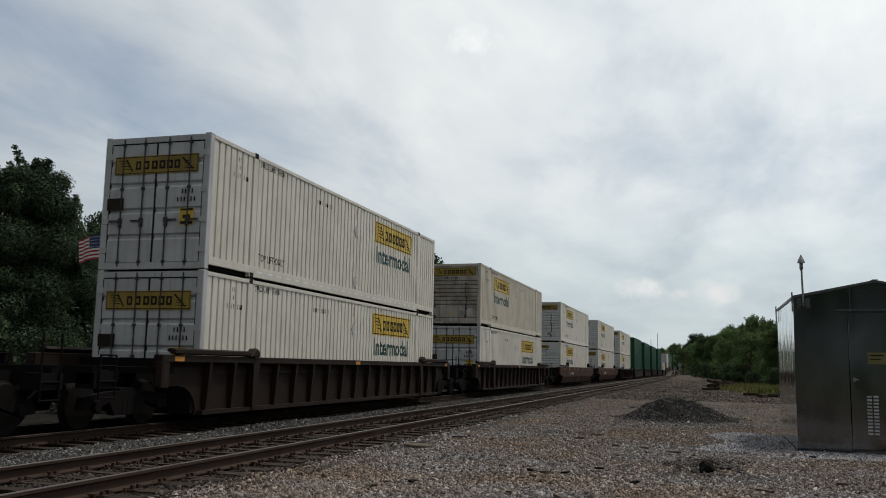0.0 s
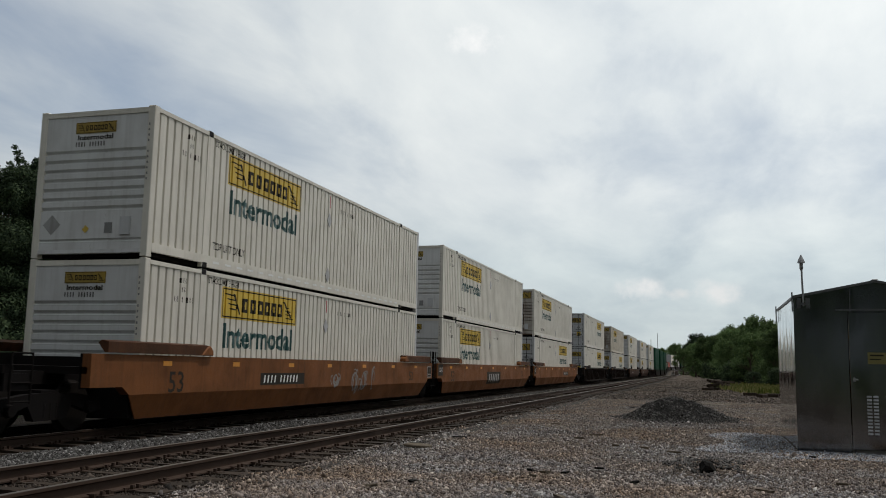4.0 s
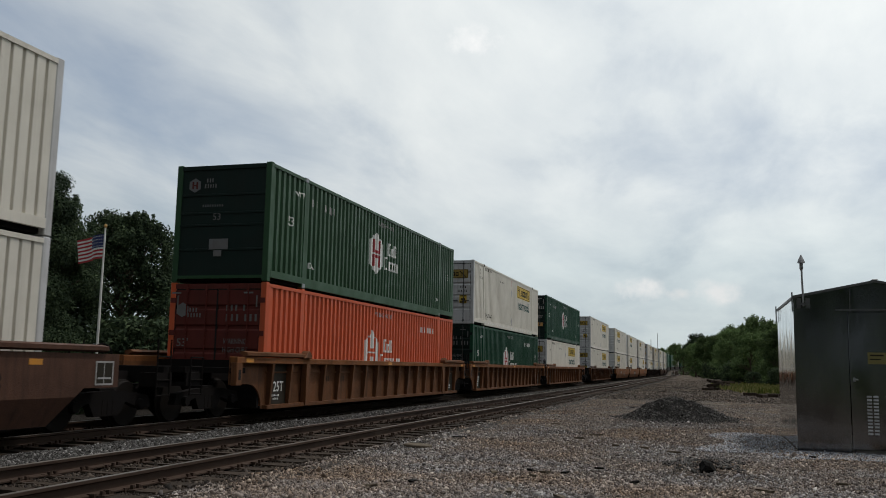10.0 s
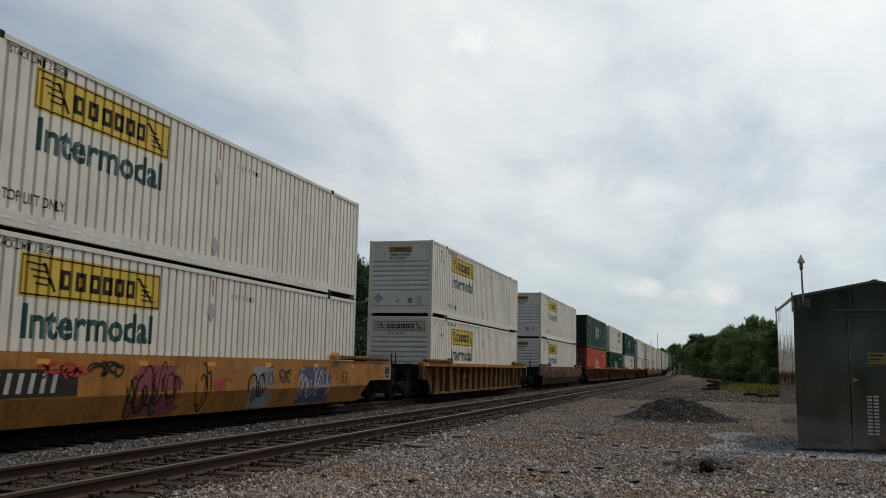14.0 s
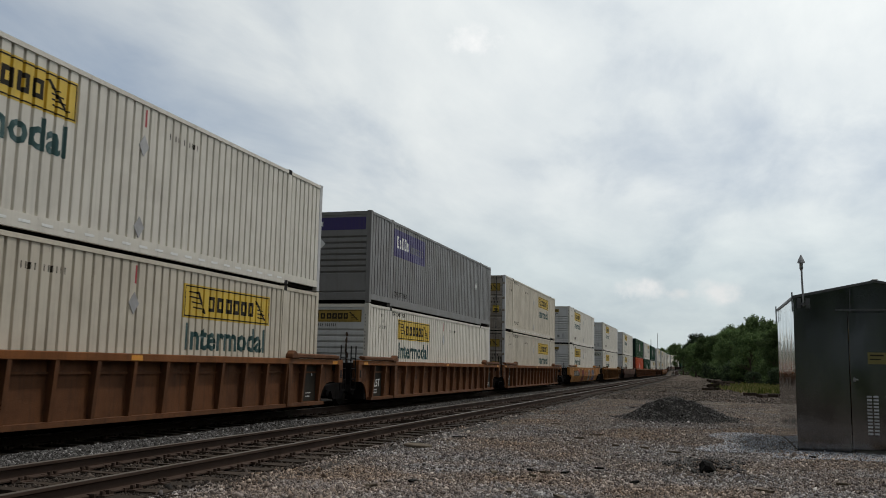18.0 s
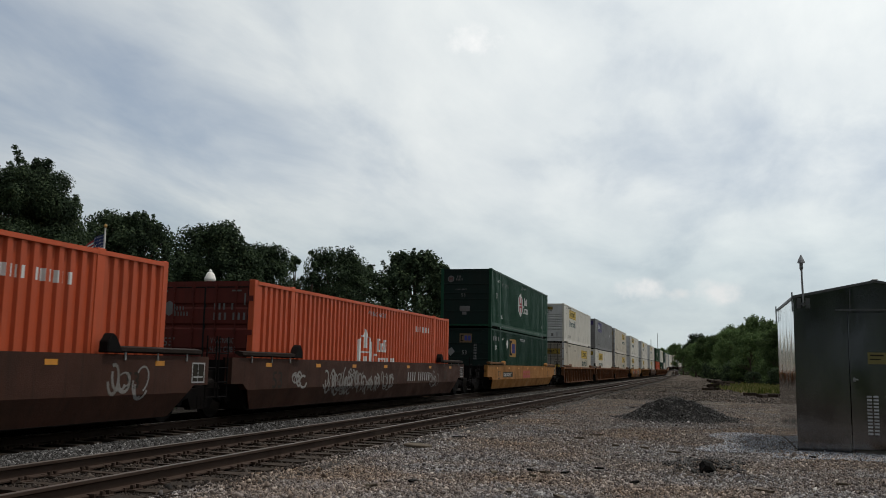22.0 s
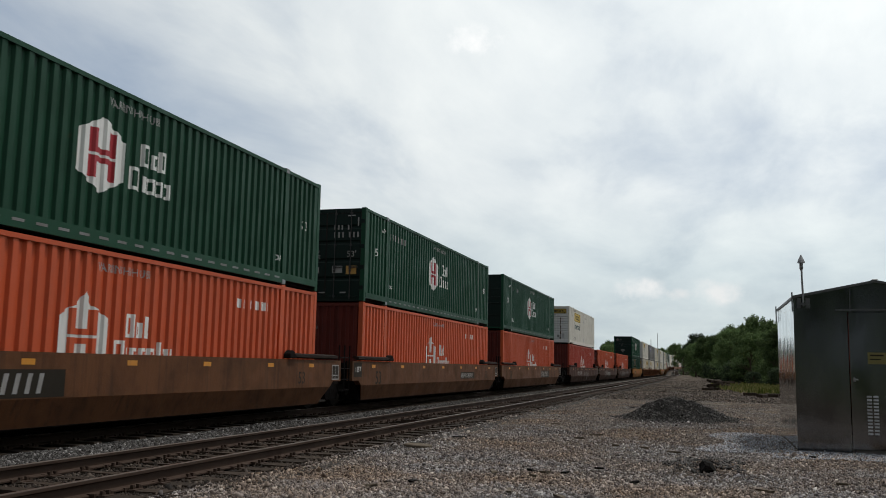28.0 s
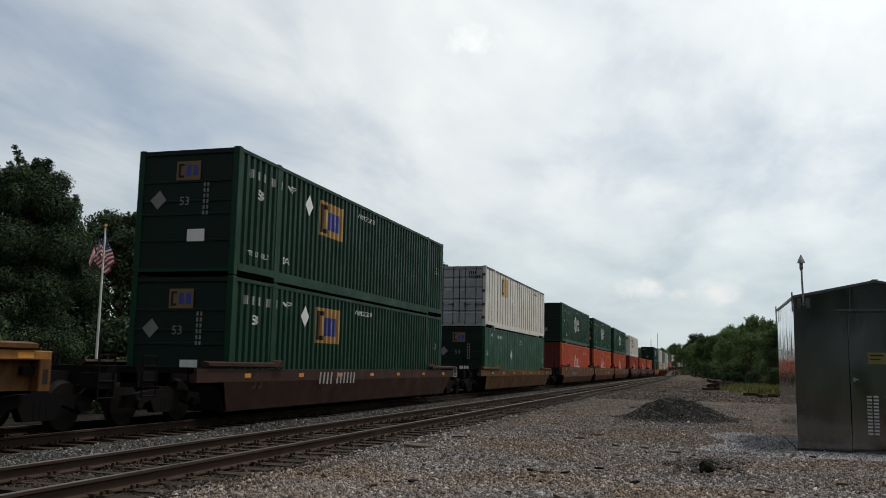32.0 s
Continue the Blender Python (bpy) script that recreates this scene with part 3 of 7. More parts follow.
# ---------------------------------------------------------------- containers
def corrugated_side(prof, side, z0=0.27, z1=2.80):
    bm = bmesh.new()
    ys = [-HALF + 0.10] + prof.breaks + [HALF - 0.10]
    lo = [bm.verts.new((side * prof.at(y), y, z0)) for y in ys]
    hi = [bm.verts.new((side * prof.at(y), y, z1)) for y in ys]
    inn = [bm.verts.new((side * 1.22, ys[0], z0)), bm.verts.new((side * 1.22, ys[-1], z0)),
           bm.verts.new((side * 1.22, ys[-1], z1)), bm.verts.new((side * 1.22, ys[0], z1))]
    for i in range(len(ys) - 1):
        q = (lo[i], lo[i + 1], hi[i + 1], hi[i])
        bm.faces.new(q if side > 0 else q[::-1])
    bm.faces.new((lo + [inn[1], inn[0]])[::side])
    bm.faces.new((hi + [inn[2], inn[3]])[::-side])
    bm.faces.new((lo[0], hi[0], inn[3], inn[0]))
    bm.faces.new((lo[-1], inn[1], inn[2], hi[-1]))
    bm.faces.new(inn if side < 0 else inn[::-1])
    return bm


def roof_mesh():
    bm = bmesh.new()
    n = 56
    ys = np.linspace(-HALF + 0.06, HALF - 0.06, n * 2)
    rows = []
    for i, y in enumerate(ys):
        z = TALL - 0.035 + (0.018 if i % 2 else 0.0)
        rows.append([bm.verts.new((x, y, z)) for x in (-1.25, 1.25)])
    for a, b in zip(rows, rows[1:]):
        bm.faces.new((a[0], a[1], b[1], b[0]))
    return bm


def front_outline(style):
    """Pressed relief of a front wall, as depths over its height (or over its width, for upright folds)."""
    if style == "upright":
        pts = [(-1.15, HALF - 0.12), (-1.15, HALF - 0.06)]
        for k in range(9):
            x = -1.12 + k * 0.255
            pts += [(x, HALF - 0.06), (x + 0.02, HALF - 0.022), (x + 0.13, HALF - 0.022), (x + 0.15, HALF - 0.06)]
        return pts + [(1.15, HALF - 0.06), (1.15, HALF - 0.12)]
    if style == "ridged":
        pts = [(HALF - 0.12, 0.15), (HALF - 0.02, 0.15), (HALF - 0.02, 0.30), (HALF - 0.05, 0.315), (HALF - 0.05, 0.335), (HALF - 0.02, 0.36)]
        for k in range(7):
            z = 0.90 + k * 0.185
            pts += [(HALF - 0.02, z), (HALF - 0.062, z + 0.012), (HALF - 0.062, z + 0.034), (HALF - 0.02, z + 0.085)]
    else:
        pts = [(HALF - 0.12, 0.15), (HALF - 0.032, 0.15)]
        for z in (0.75, 1.35, 1.65, 2.1):
            pts += [(HALF - 0.032, z), (HALF - 0.012, z + 0.008), (HALF - 0.012, z + 0.05), (HALF - 0.032, z + 0.058)]
    return pts + [(pts[-1][0], 2.76), (HALF - 0.12, 2.76)]


def container(label, paint_mat, prof, doors, front, end_paint=None, rod=LOCKROD, plate=False, rail_dash=None, dark_cast=BLACK, front_paint=None, rail_paint=None, sill_paint=None, hinge_paint=None):
    root = thing("shipping_container", label, "container", "containers on the train")
    end_paint = end_paint or paint_mat
    rail_paint = rail_paint or paint_mat
    part("roof", roof_mesh(), paint_mat, root)
    # The floor's dark colour stands for shade in the gap between boxes.
    part("floor", boxes((-1.18, 1.18, -HALF + 0.14, HALF - 0.14, 0.025, 0.16)), UNDER, root, "dark underside with the gap's shade in its colour")
    for s in (1, -1):
        x0, x1 = sorted((s * 1.22, s * 1.300))
        part("top_rail", boxes((x0, x1, -HALF + 0.15, HALF - 0.15, 2.785, TALL - 0.025)), rail_paint, root)
        part("side_wall", corrugated_side(prof, s), paint_mat, root)
        bm = bmesh.new()
        prism(bm, [(-HALF + 0.15, 0.27), (-HALF + 0.15, 0.105), (-6.2, 0.105), (-6.2, 0.03), (6.2, 0.03), (6.2, 0.105), (HALF - 0.15, 0.105), (HALF - 0.15, 0.27)], x0, x1)
        part("bottom_rail", bm, paint_mat, root)
        if rail_dash:
            bm = bmesh.new()
            xd = s * 1.304
            for k in range(24):
                y = -5.85 + k * 0.495
                vs = [bm.verts.new(c) for c in ((xd, y, 0.13), (xd, y + 0.25, 0.13), (xd, y + 0.25, 0.175), (xd, y, 0.175))]
                bm.faces.new(vs)
            part("reflective_strip", bm, rail_dash, root)
        for y in (-6.095, 6.095):
            a, b = sorted((s * 1.20, s * 1.298))
            part("lifting_post", boxes((a, b, y - 0.10, y + 0.10, 0.02, TALL)), paint_mat, root)
            a, b = sorted((s * 1.16, s * 1.305))
            for z in (0.0, TALL - 0.12):
                part("corner_casting", soft(boxes((a, b, y - 0.09, y + 0.09, z, z + 0.125)), 0.012), dark_cast, root, "dark steel lifting casting")
    for x in (-1.295, 1.295):
        for y in (-HALF, HALF):
            xa, xb = sorted((x, x - math.copysign(0.15, x)))
            ya, yb = sorted((y, y - math.copysign(0.16, y)))
            part("corner_post", soft(boxes((xa, xb, ya, yb, 0.0, TALL)), 0.01), paint_mat if y > 0 or doors != "white" else DOORW, root)
    # the door end, at -y
    part("door_header", boxes((-1.15, 1.15, -HALF, -HALF + 0.12, 2.736, TALL - 0.03)), end_paint, root)
    part("door_sill", boxes((-1.15, 1.15, -HALF, -HALF + 0.12, 0.0, 0.14)), end_paint, root)
    for s in (-1, 1):
        x0, x1 = sorted((s * 0.022, s * 1.125))
        bm = bmesh.new()
        pts = [(-HALF + 0.015, 0.15)]
        for z in (0.62, 1.18, 1.74, 2.22):
            pts += [(-HALF + 0.015, z), (-HALF + 0.045, z + 0.04), (-HALF + 0.045, z + 0.10), (-HALF + 0.015, z + 0.14)]
        pts += [(-HALF + 0.015, 2.71), (-HALF + 0.085, 2.71), (-HALF + 0.085, 0.15)]
        prism(bm, pts, x0, x1)
        door = part("door", bm, end_paint, root)
        for xr in (0.30, 0.82):
            bm = bmesh.new()
            tube(bm, (s * xr, -HALF - 0.005, 0.06), (s * xr, -HALF - 0.005, 2.83), 0.017, seg=6)
            for z in (0.12, 0.9, 1.7, 2.68):
                box(bm, s * xr - 0.035, s * xr + 0.035, -HALF - 0.02, -HALF + 0.03, z, z + 0.06)
            part("lock_rod", bm, rod, door)
            part("door_handle", boxes((min(s * xr, s * (xr + 0.26)), max(s * xr, s * (xr + 0.26)), -HALF - 0.03, -HALF - 0.005, 1.02, 1.055),
                                      (s * xr - 0.04, s * xr + 0.04, -HALF - 0.028, -HALF + 0.02, 0.98, 1.1)), rod, door)
        for z in (0.35, 0.98, 1.62, 2.40):
            part("hinge", boxes((s * 1.19 - 0.08, s * 1.19 + 0.08, -HALF - 0.014, -HALF + 0.05, z, z + 0.12)), hinge_paint or end_paint, door)
        part("door_gasket", boxes((min(s * 1.126, s * 1.149), max(s * 1.126, s * 1.149), -HALF + 0.012, -HALF + 0.06, 0.15, 2.71), (*sorted((s * 0.024, s * 1.125)), -HALF + 0.011, -HALF + 0.06, 2.71, 2.735)), BLACK, door, "black rubber seal")
    part("centre_gasket", boxes((-0.021, 0.021, -HALF + 0.008, -HALF + 0.06, 0.15, 2.71)), BLACK, root, "black rubber seal")
    # the front end, at +y
    bm = bmesh.new()
    prism(bm, front_outline(front), *((0.15, 2.76) if front == "upright" else (-1.15, 1.15)), "z" if front == "upright" else "x")
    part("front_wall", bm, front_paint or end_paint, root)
    # Unless ridged, the header takes the end colour, its shade included.
    part("front_header", boxes((-1.15, 1.15, HALF - 0.13, HALF - 0.003, 2.76, TALL - 0.03)), rail_paint if front == "ridged" else end_paint, root)
    part("front_sill", boxes((-1.15, 1.15, HALF - 0.13, HALF - 0.003, 0.075, 0.15)), sill_paint or front_paint or paint_mat, root)
    return root


def far_container(label, paint_mat, end_paint, emblem=None):
    """For cars that never come near: fewer parts, the same form."""
    root = thing("shipping_container", label, "container", "containers on the train")
    for s in (1, -1):
        part("side_wall", corrugated_side(Profile(0.55, 0.45, 0.03, 0.04), s, 0.05, 2.87), paint_mat, root)
        if emblem:
            u = 2.8 if s < 0 else 9.85
            part("emblem_panel", side_decal(flat_polys(rect(0, 0, 3.4, 0.78)), s, u, 1.84, None, 0.004), emblem, root)
            part("lettering", side_decal(flat_polys(rect(0, 0, 3.1, 0.35)), s, u, 1.35, None, 0.004), TEAL, root)
    part("roof", boxes((-1.28, 1.28, -HALF + 0.08, HALF - 0.08, 2.80, TALL)), paint_mat, root)
    part("floor", boxes((-1.25, 1.25, -HALF + 0.08, HALF - 0.08, 0.0, 0.12)), paint_mat, root)
    for e in (-1, 1):
        part("end_wall", boxes((-1.2, 1.2, *sorted((e * HALF, e * (HALF - 0.1))), 0.02, TALL - 0.02)), end_paint, root)
    for x in (-1.25, 1.25):
        for y in (-HALF + 0.07, HALF - 0.07):
            part("corner_post", boxes((x - 0.05, x + 0.05, y - 0.075, y + 0.075, 0.0, TALL)), paint_mat, root)
    return root


CORR = Profile(0.2475, 0.180, 0.014, 0.050)
WIDE = Profile(0.275, 0.110, 0.034, 0.056)
POSTS = Profile(0.61, 0.548, 0.006, 0.055, start=-7.284, n=24)
PANEL = Profile(0.61, 0.548, 0.02, 0.004, start=-7.284, n=24)


def emblem_shapes(w, h):
    """Frame lines, a winged flourish at either end and six blocks between them, on a w by h panel."""
    e = h * 0.045
    out = [rect(e, e, w - e, e * 1.8), rect(e, h - e * 1.8, w - e, h - e), rect(e, e * 1.8, e * 1.8, h - e * 1.8), rect(w - e * 1.8, e * 1.8, w - e, h - e * 1.8)]
    for k in range(4):
        z = h * (0.76 - 0.15 * k)
        out.append([(w * (0.045 + 0.016 * k), z), (w * (0.16 + 0.008 * k), z - h * 0.03), (w * (0.16 + 0.008 * k), z + h * 0.015), (w * (0.045 + 0.016 * k), z + h * 0.04)])
        z = h * (0.22 + 0.13 * k)
        out.append([(w * (0.84 - 0.004 * k), z), (w * (0.955 - 0.022 * k), z - h * 0.02), (w * (0.955 - 0.022 * k), z + h * 0.015), (w * (0.84 - 0.004 * k), z + h * 0.04)])
    out.append([(w * 0.13, h * 0.80), (w * 0.21, h * 0.16), (w * 0.225, h * 0.18), (w * 0.15, h * 0.82)])
    out.append([(w * 0.80, h * 0.80), (w * 0.93, h * 0.15), (w * 0.945, h * 0.17), (w * 0.82, h * 0.82)])
    x = w * 0.255
    for a, gap in ((0.062, 0.030), (0.070, 0.030), (0.072, 0.018), (0.072, 0.018), (0.072, 0.018), (0.066, 0.0)):
        out += hollows(x, h * 0.25, ((a * w, h * 0.46),), a * w * 0.32, 0.0)
        x += (a + gap) * w
    return out


def yellow_panel_marks(root, prof, front_style):
    """Yellow emblem with plain blocks, the word under it, and stencilled lines."""
    w, h = 3.6, 0.68
    for side in (1, -1):
        u0, zp = (9.80 if side > 0 else 2.76), (1.93 if front_style == "small" else 1.86)
        part("emblem_panel", side_decal(flat_polys(rect(0, 0, w, h)), side, u0, zp, prof, 0.003), YELLOW, root, "yellow emblem panel")
        part("emblem_print", side_decal(flat_polys(*emblem_shapes(w, h)), side, u0, zp, prof, 0.006), DKINK, root, "dark blocks and lines of the emblem")
        part("lettering", side_decal(flat_text("Intermodal", 0.54, 3.3), side, u0 + 0.12, zp - 0.64, prof, 0.003), TEAL, root, "dark green lettering")
        part("stencil", side_decal(flat_text("TOP LIFT ONLY", 0.17, 1.35), side, 2.28, 0.42, prof, 0.003), DKINK, root)
        part("stencil", side_decal(flat_text("STACK LIMIT 3 HIGH", 0.13, 1.25), side, 2.2, 2.62, prof, 0.003), DKINK, root)
        part("stencil", side_decal(flat_polys(*bars(0, 0, 0.11, [.3, .3, .4, .3, -.4, .3, .3, .3, .3, .3, .3], 0.55)), side, 5.4 if side > 0 else 9.0, 2.35, prof, 0.003), DKINK, root)
        part("stencil", side_decal(flat_polys(*bars(0, 0, 0.11, [.3, .3, .3, .3, -.4, .3, .3, .3], 0.5), *bars(0.25, 0.2, 0.1, [.3, .3], .5), *bars(0.2, 0.38, 0.1, [.3, .3, .3], .5)), side, 1.0, 2.15, prof, 0.003), DKINK, root)
        for z in (0.50, 2.02):
            bm = bmesh.new()
            y = 8.2 - HALF if side > 0 else HALF - 8.2
            xf = side * (prof.face + 0.001)
            prism(bm, [(y - 0.15, z), (y, z - 0.20), (y + 0.15, z), (y, z + 0.20)], *sorted((xf, xf + side * 0.012)))
            part("placard_holder", bm, DOORROD, root, "pale diamond placard holder")
        part("stencil", side_decal(flat_polys(rect(0, 0, 0.05, 0.33)), side, 8.2, 2.38, prof, 0.003), REDINK, root)
    # doors
    part("emblem_panel", end_decal(flat_polys(rect(0, 0, 2.06, 0.40)), -1, 0.26, 2.05, 0.0), DOORYEL, root, "grimy yellow emblem band")
    part("emblem_print", end_decal(flat_polys(*emblem_shapes(2.06, 0.40)), -1, 0.26, 2.05, 0.003), DKINK, root, "dark blocks of the emblem")
    part("data_plate", end_decal(flat_polys(rect(0, 0, 0.42, 0.26)), -1, 0.12, 1.28, 0.002), DKINK, root, "dark data plate")
    part("warning_sticker", end_decal(flat_polys(rect(0, 0, 0.34, 0.36)), -1, 1.93, 0.92, 0.002), YELLOW, root, "yellow warning sticker")
    part("sticker_print", end_decal(flat_polys(rect(0, 0, 0.3, 0.06), rect(0.06, 0.12, 0.24, 0.2), rect(0, 0.29, 0.3, 0.33)), -1, 1.95, 0.935, 0.004), DKINK, root)
    part("stencil", end_decal(flat_polys(*bars(0, 0, 0.10, [.5, .5, .5, .5, .5, .5], .3), *bars(0.1, 0.17, 0.10, [.5, .5, .5, .5], .3)), -1, 1.85, 1.42, 0.002), DKINK, root)
    # front
    if front_style != "small":
        part("emblem_panel", end_decal(flat_polys(rect(0, 0, 2.1, 0.38)), 1, 0.25, 2.30, -0.012), PALEBAND if front_style == "pale" else DOORYEL, root, "wide emblem band")
        part("emblem_print", end_decal(flat_polys(*emblem_shapes(2.1, 0.38)), 1, 0.25, 2.30, -0.009), DKINK, root)
    else:
        part("emblem_panel", end_decal(flat_polys(rect(0, 0, 0.92, 0.22)), 1, 0.82, 2.42, -0.012), DOORYEL, root, "small grimy yellow emblem")
        part("emblem_print", end_decal(flat_polys(*emblem_shapes(0.92, 0.22)), 1, 0.82, 2.42, -0.009), DKINK, root)
        part("lettering", end_decal(flat_text("Intermodal", 0.10, 0.8), 1, 0.88, 2.29, -0.012), DKINK, root)
    part("stencil", end_decal(flat_polys(*bars(0, 0, 0.09, [.4, .4, .4, .4, -.4, .4, .4, .4, .4, .4, .4], 0.3)), 1, 0.84, 2.16, -0.012), DKINK, root)
    part("connector_box", boxes((-0.90, -0.68, HALF - 0.03, HALF + 0.012, 0.42, 0.76)), DOORW, root, "pale metal connector box")
    part("data_plate", end_decal(flat_polys(rect(0, 0, 0.17, 0.20)), 1, 1.62, 0.46, -0.012), DULLW, root, "small grey data plate")
    part("warning_sticker", end_decal(flat_polys([(0.08, 0), (0.16, 0.08), (0.08, 0.16), (0, 0.08)]), 1, 1.12, 0.46, -0.012), YELLOW, root, "small yellow sticker")
    part("placard", end_decal(flat_polys([(0.2, 0), (0.4, 0.2), (0.2, 0.4), (0, 0.2)]), 1, 0.22, 0.44, -0.012), DIMDIRTYW, root, "worn pale placard")
    part("number_print", end_decal(flat_polys(*[rect(0, 0.105 * k, 0.03, 0.105 * k + 0.045) for k in range(11) if k != 6]), 1, 2.47, 1.45, 0.003), DULLW, root)
    if front_style == "wide":
        rr = random.Random(len(root.children))
        for u, top in ((0.36, 1.55), (1.88, 1.95)):
            bm, z = bmesh.new(), 0.36
            while z < top:
                step, wide = rr.uniform(0.07, 0.2), rr.uniform(0.015, 0.07)
                c = u + rr.uniform(-0.03, 0.03)
                ring = [(c + wide * math.cos(k * math.pi / 4) * rr.uniform(0.6, 1.1), z + step * 0.7 * math.sin(k * math.pi / 4) * rr.uniform(0.6, 1.1)) for k in range(8)]
                bm.faces.new([bm.verts.new((x, y, 0.0)) for x, y in ring])
                z += step
            part("rust_streak", end_decal(bm, 1, 0.0, 0.0, -0.014), RUSTRUN, root, "dark rust run down the front")


def badge_marks(root, prof, style):
    """Plain hexagon or gable-topped shape with coloured bars, and blocks in place of the name."""
    ink = ORANGE if style == "arch_orange" else REDINK
    for side in (1, -1):
        if style == "hex":
            badge = [(0.6, 0), (1.2, 0.30), (1.2, 1.02), (0.6, 1.34), (0, 1.02), (0, 0.30)]
            u0, z0, cut = 6.62, 0.92, 0.0
        else:
            badge = [(0, 0), (1.2, 0), (1.2, 1.0), (0.95, 1.14), (0.78, 1.2), (0.6, 1.42), (0.42, 1.2), (0.25, 1.14), (0, 1.0)]
            u0, z0, cut = 6.45, 0.70, 0.1
        part("emblem_panel", side_decal(flat_polys(badge), side, u0, z0, prof, 0.003), INKW, root, "white emblem shape")
        t = [rect(0.25, 0.24, 0.44, 0.62), rect(0.25, 0.67, 0.44, 1.10), rect(0.74, 0.24, 0.93, 0.62), rect(0.74, 0.67, 0.93, 1.10), rect(0.44, 0.52, 0.74, 0.62), rect(0.44, 0.67, 0.74, 0.77)]
        part("emblem_print", side_decal(flat_polys(*t), side, u0, z0 + cut * 0.3, prof, 0.006), ink, root, "coloured bars of the emblem")
        words = hollows(1.70, 0.70, ((.26, .42), (.19, .28), (.19, .40)), 0.065, 0.05) + hollows(1.40, 0.22, ((.30, .42), (.10, .30), (.22, .30), (.20, .30), (.20, .30)), 0.065, 0.05)
        if style != "hex":
            words += hollows(2.72, 0.22, ((.08, .42), (.18, .30), (.14, .30)), 0.065, 0.06)
        part("name_print", side_decal(flat_polys(*words), side, u0, z0 + (0.02 if style == "hex" else 0.0), prof, 0.003), INKW, root, "white blocks in place of a name")
        part("stencil", side_decal(flat_text("WARNING HIGH CUBE", 0.15, 1.5), side, 7.3, 2.5, prof, 0.003), DIMDIRTYW, root)
        if style != "arch_orange":
            part("stencil", side_decal(flat_text("53", 0.24), side, 1.0, 1.5, prof, 0.003), INKW, root)
            part("stencil", side_decal(flat_text("53", 0.24), side, 15.1, 1.5, prof, 0.003), INKW, root)
            part("stencil", side_decal(flat_text("WTP", 0.14), side, 1.45, 2.32, prof, 0.003), INKW, root)
        part("stencil", side_decal(flat_text("DA", 0.16), side, 2.3, 0.55, prof, 0.003), INKW, root)
        part("stencil", side_decal(flat_text("DA", 0.16), side, 13.75, 0.55, prof, 0.003), INKW, root)
        part("stencil", side_decal(flat_polys(*bars(0, 0, 0.2, [.5, .5, .12, .5, -.5, .5, .5, .5, .5, .5, .5], 0.25)), side, 2.35 if style == "hex" else 12.0, 2.2, prof, 0.003), DIMDIRTYW if style == "hex" else INKW, root)
    # End print is dimmed to match the shade put into the ends.
    e, pale = 0.0, DIMDIRTYW if style == "hex" else FRONTINK
    part("emblem_panel", end_decal(flat_polys([(0.16, 0), (0.32, 0.09), (0.32, 0.27), (0.16, 0.36), (0, 0.27), (0, 0.09)]), -1, 0.2, 2.05, e), pale, root)
    part("stencil", end_decal(flat_polys(*bars(0, 0, 0.15, [.5, .5, .5, -.3, .5], .3), *bars(0, -0.24, 0.17, [.5, .5, .5, -.2, .5, .5, .5], .3),
                                         *bars(-1.0, -0.02, 0.10, [.6, .5, .5], .3), *bars(-1.05, -0.15, 0.10, [.6, .5, .5, .5, .5], .3)), -1, 1.55, 2.2, e), pale, root)
    part("stencil", end_decal(flat_text("WARNING", 0.13, 0.62), -1, 0.45 if style == "hex" else 1.5, 1.5 if style == "hex" else 1.42, e), pale, root)
    part("stencil", end_decal(flat_text("HIGH CUBE", 0.13, 0.66), -1, 0.45 if style == "hex" else 1.5, 1.3 if style == "hex" else 1.22, e), pale, root)
    part("stencil", end_decal(flat_text("53'", 0.2), -1, 2.0 if style == "hex" else 0.25, 1.35, e), pale, root)
    part("reflective_strip", end_decal(flat_polys(rect(0.05, 2.62, 0.3, 2.66), rect(2.0, 2.62, 2.25, 2.66), rect(2.33, 2.3, 2.37, 2.58), rect(0.2, 2.3, 0.24, 2.58),
                                                  rect(0.4, 0.24, 0.6, 0.28), rect(1.1, 0.24, 1.3, 0.28), rect(1.8, 0.24, 2.0, 0.28)), -1, 0.0, 0.0, 0.001), pale, root)
    if style == "hex":
        part("warning_sticker", end_decal(flat_polys(rect(0, 0, 0.34, 0.26)), -1, 1.98, 0.82, e), GOLD, root, "amber warning sticker")
        part("data_plate", end_decal(flat_polys(rect(0, 0, 0.34, 0.22), rect(-0.6, 0, -0.44, 0.18)), -1, 1.52, 0.86, e), DIMDIRTYW, root, "white data plate")
    f = -0.008
    part("emblem_panel", end_decal(flat_polys([(0.16, 0), (0.32, 0.09), (0.32, 0.27), (0.16, 0.36), (0, 0.27), (0, 0.09)]), 1, 0.35, 2.2 if style == "hex" else 1.95, f), FRONTINK, root)
    part("emblem_print", end_decal(flat_polys(rect(0.08, 0.09, 0.13, 0.27), rect(0.19, 0.09, 0.24, 0.27), rect(0.13, 0.16, 0.19, 0.20)), 1, 0.35, 2.2 if style == "hex" else 1.95, f + 0.003), RED_SHADED, root)
    part("stencil", end_decal(flat_polys(*bars(0.05, 0.14, 0.10, [.6, .5, .5], .2), *bars(0, 0, 0.10, [.6, .5, .5, .5, .5], .2)), 1, 0.78, 2.3 if style == "hex" else 2.05, f), FRONTINK, root)
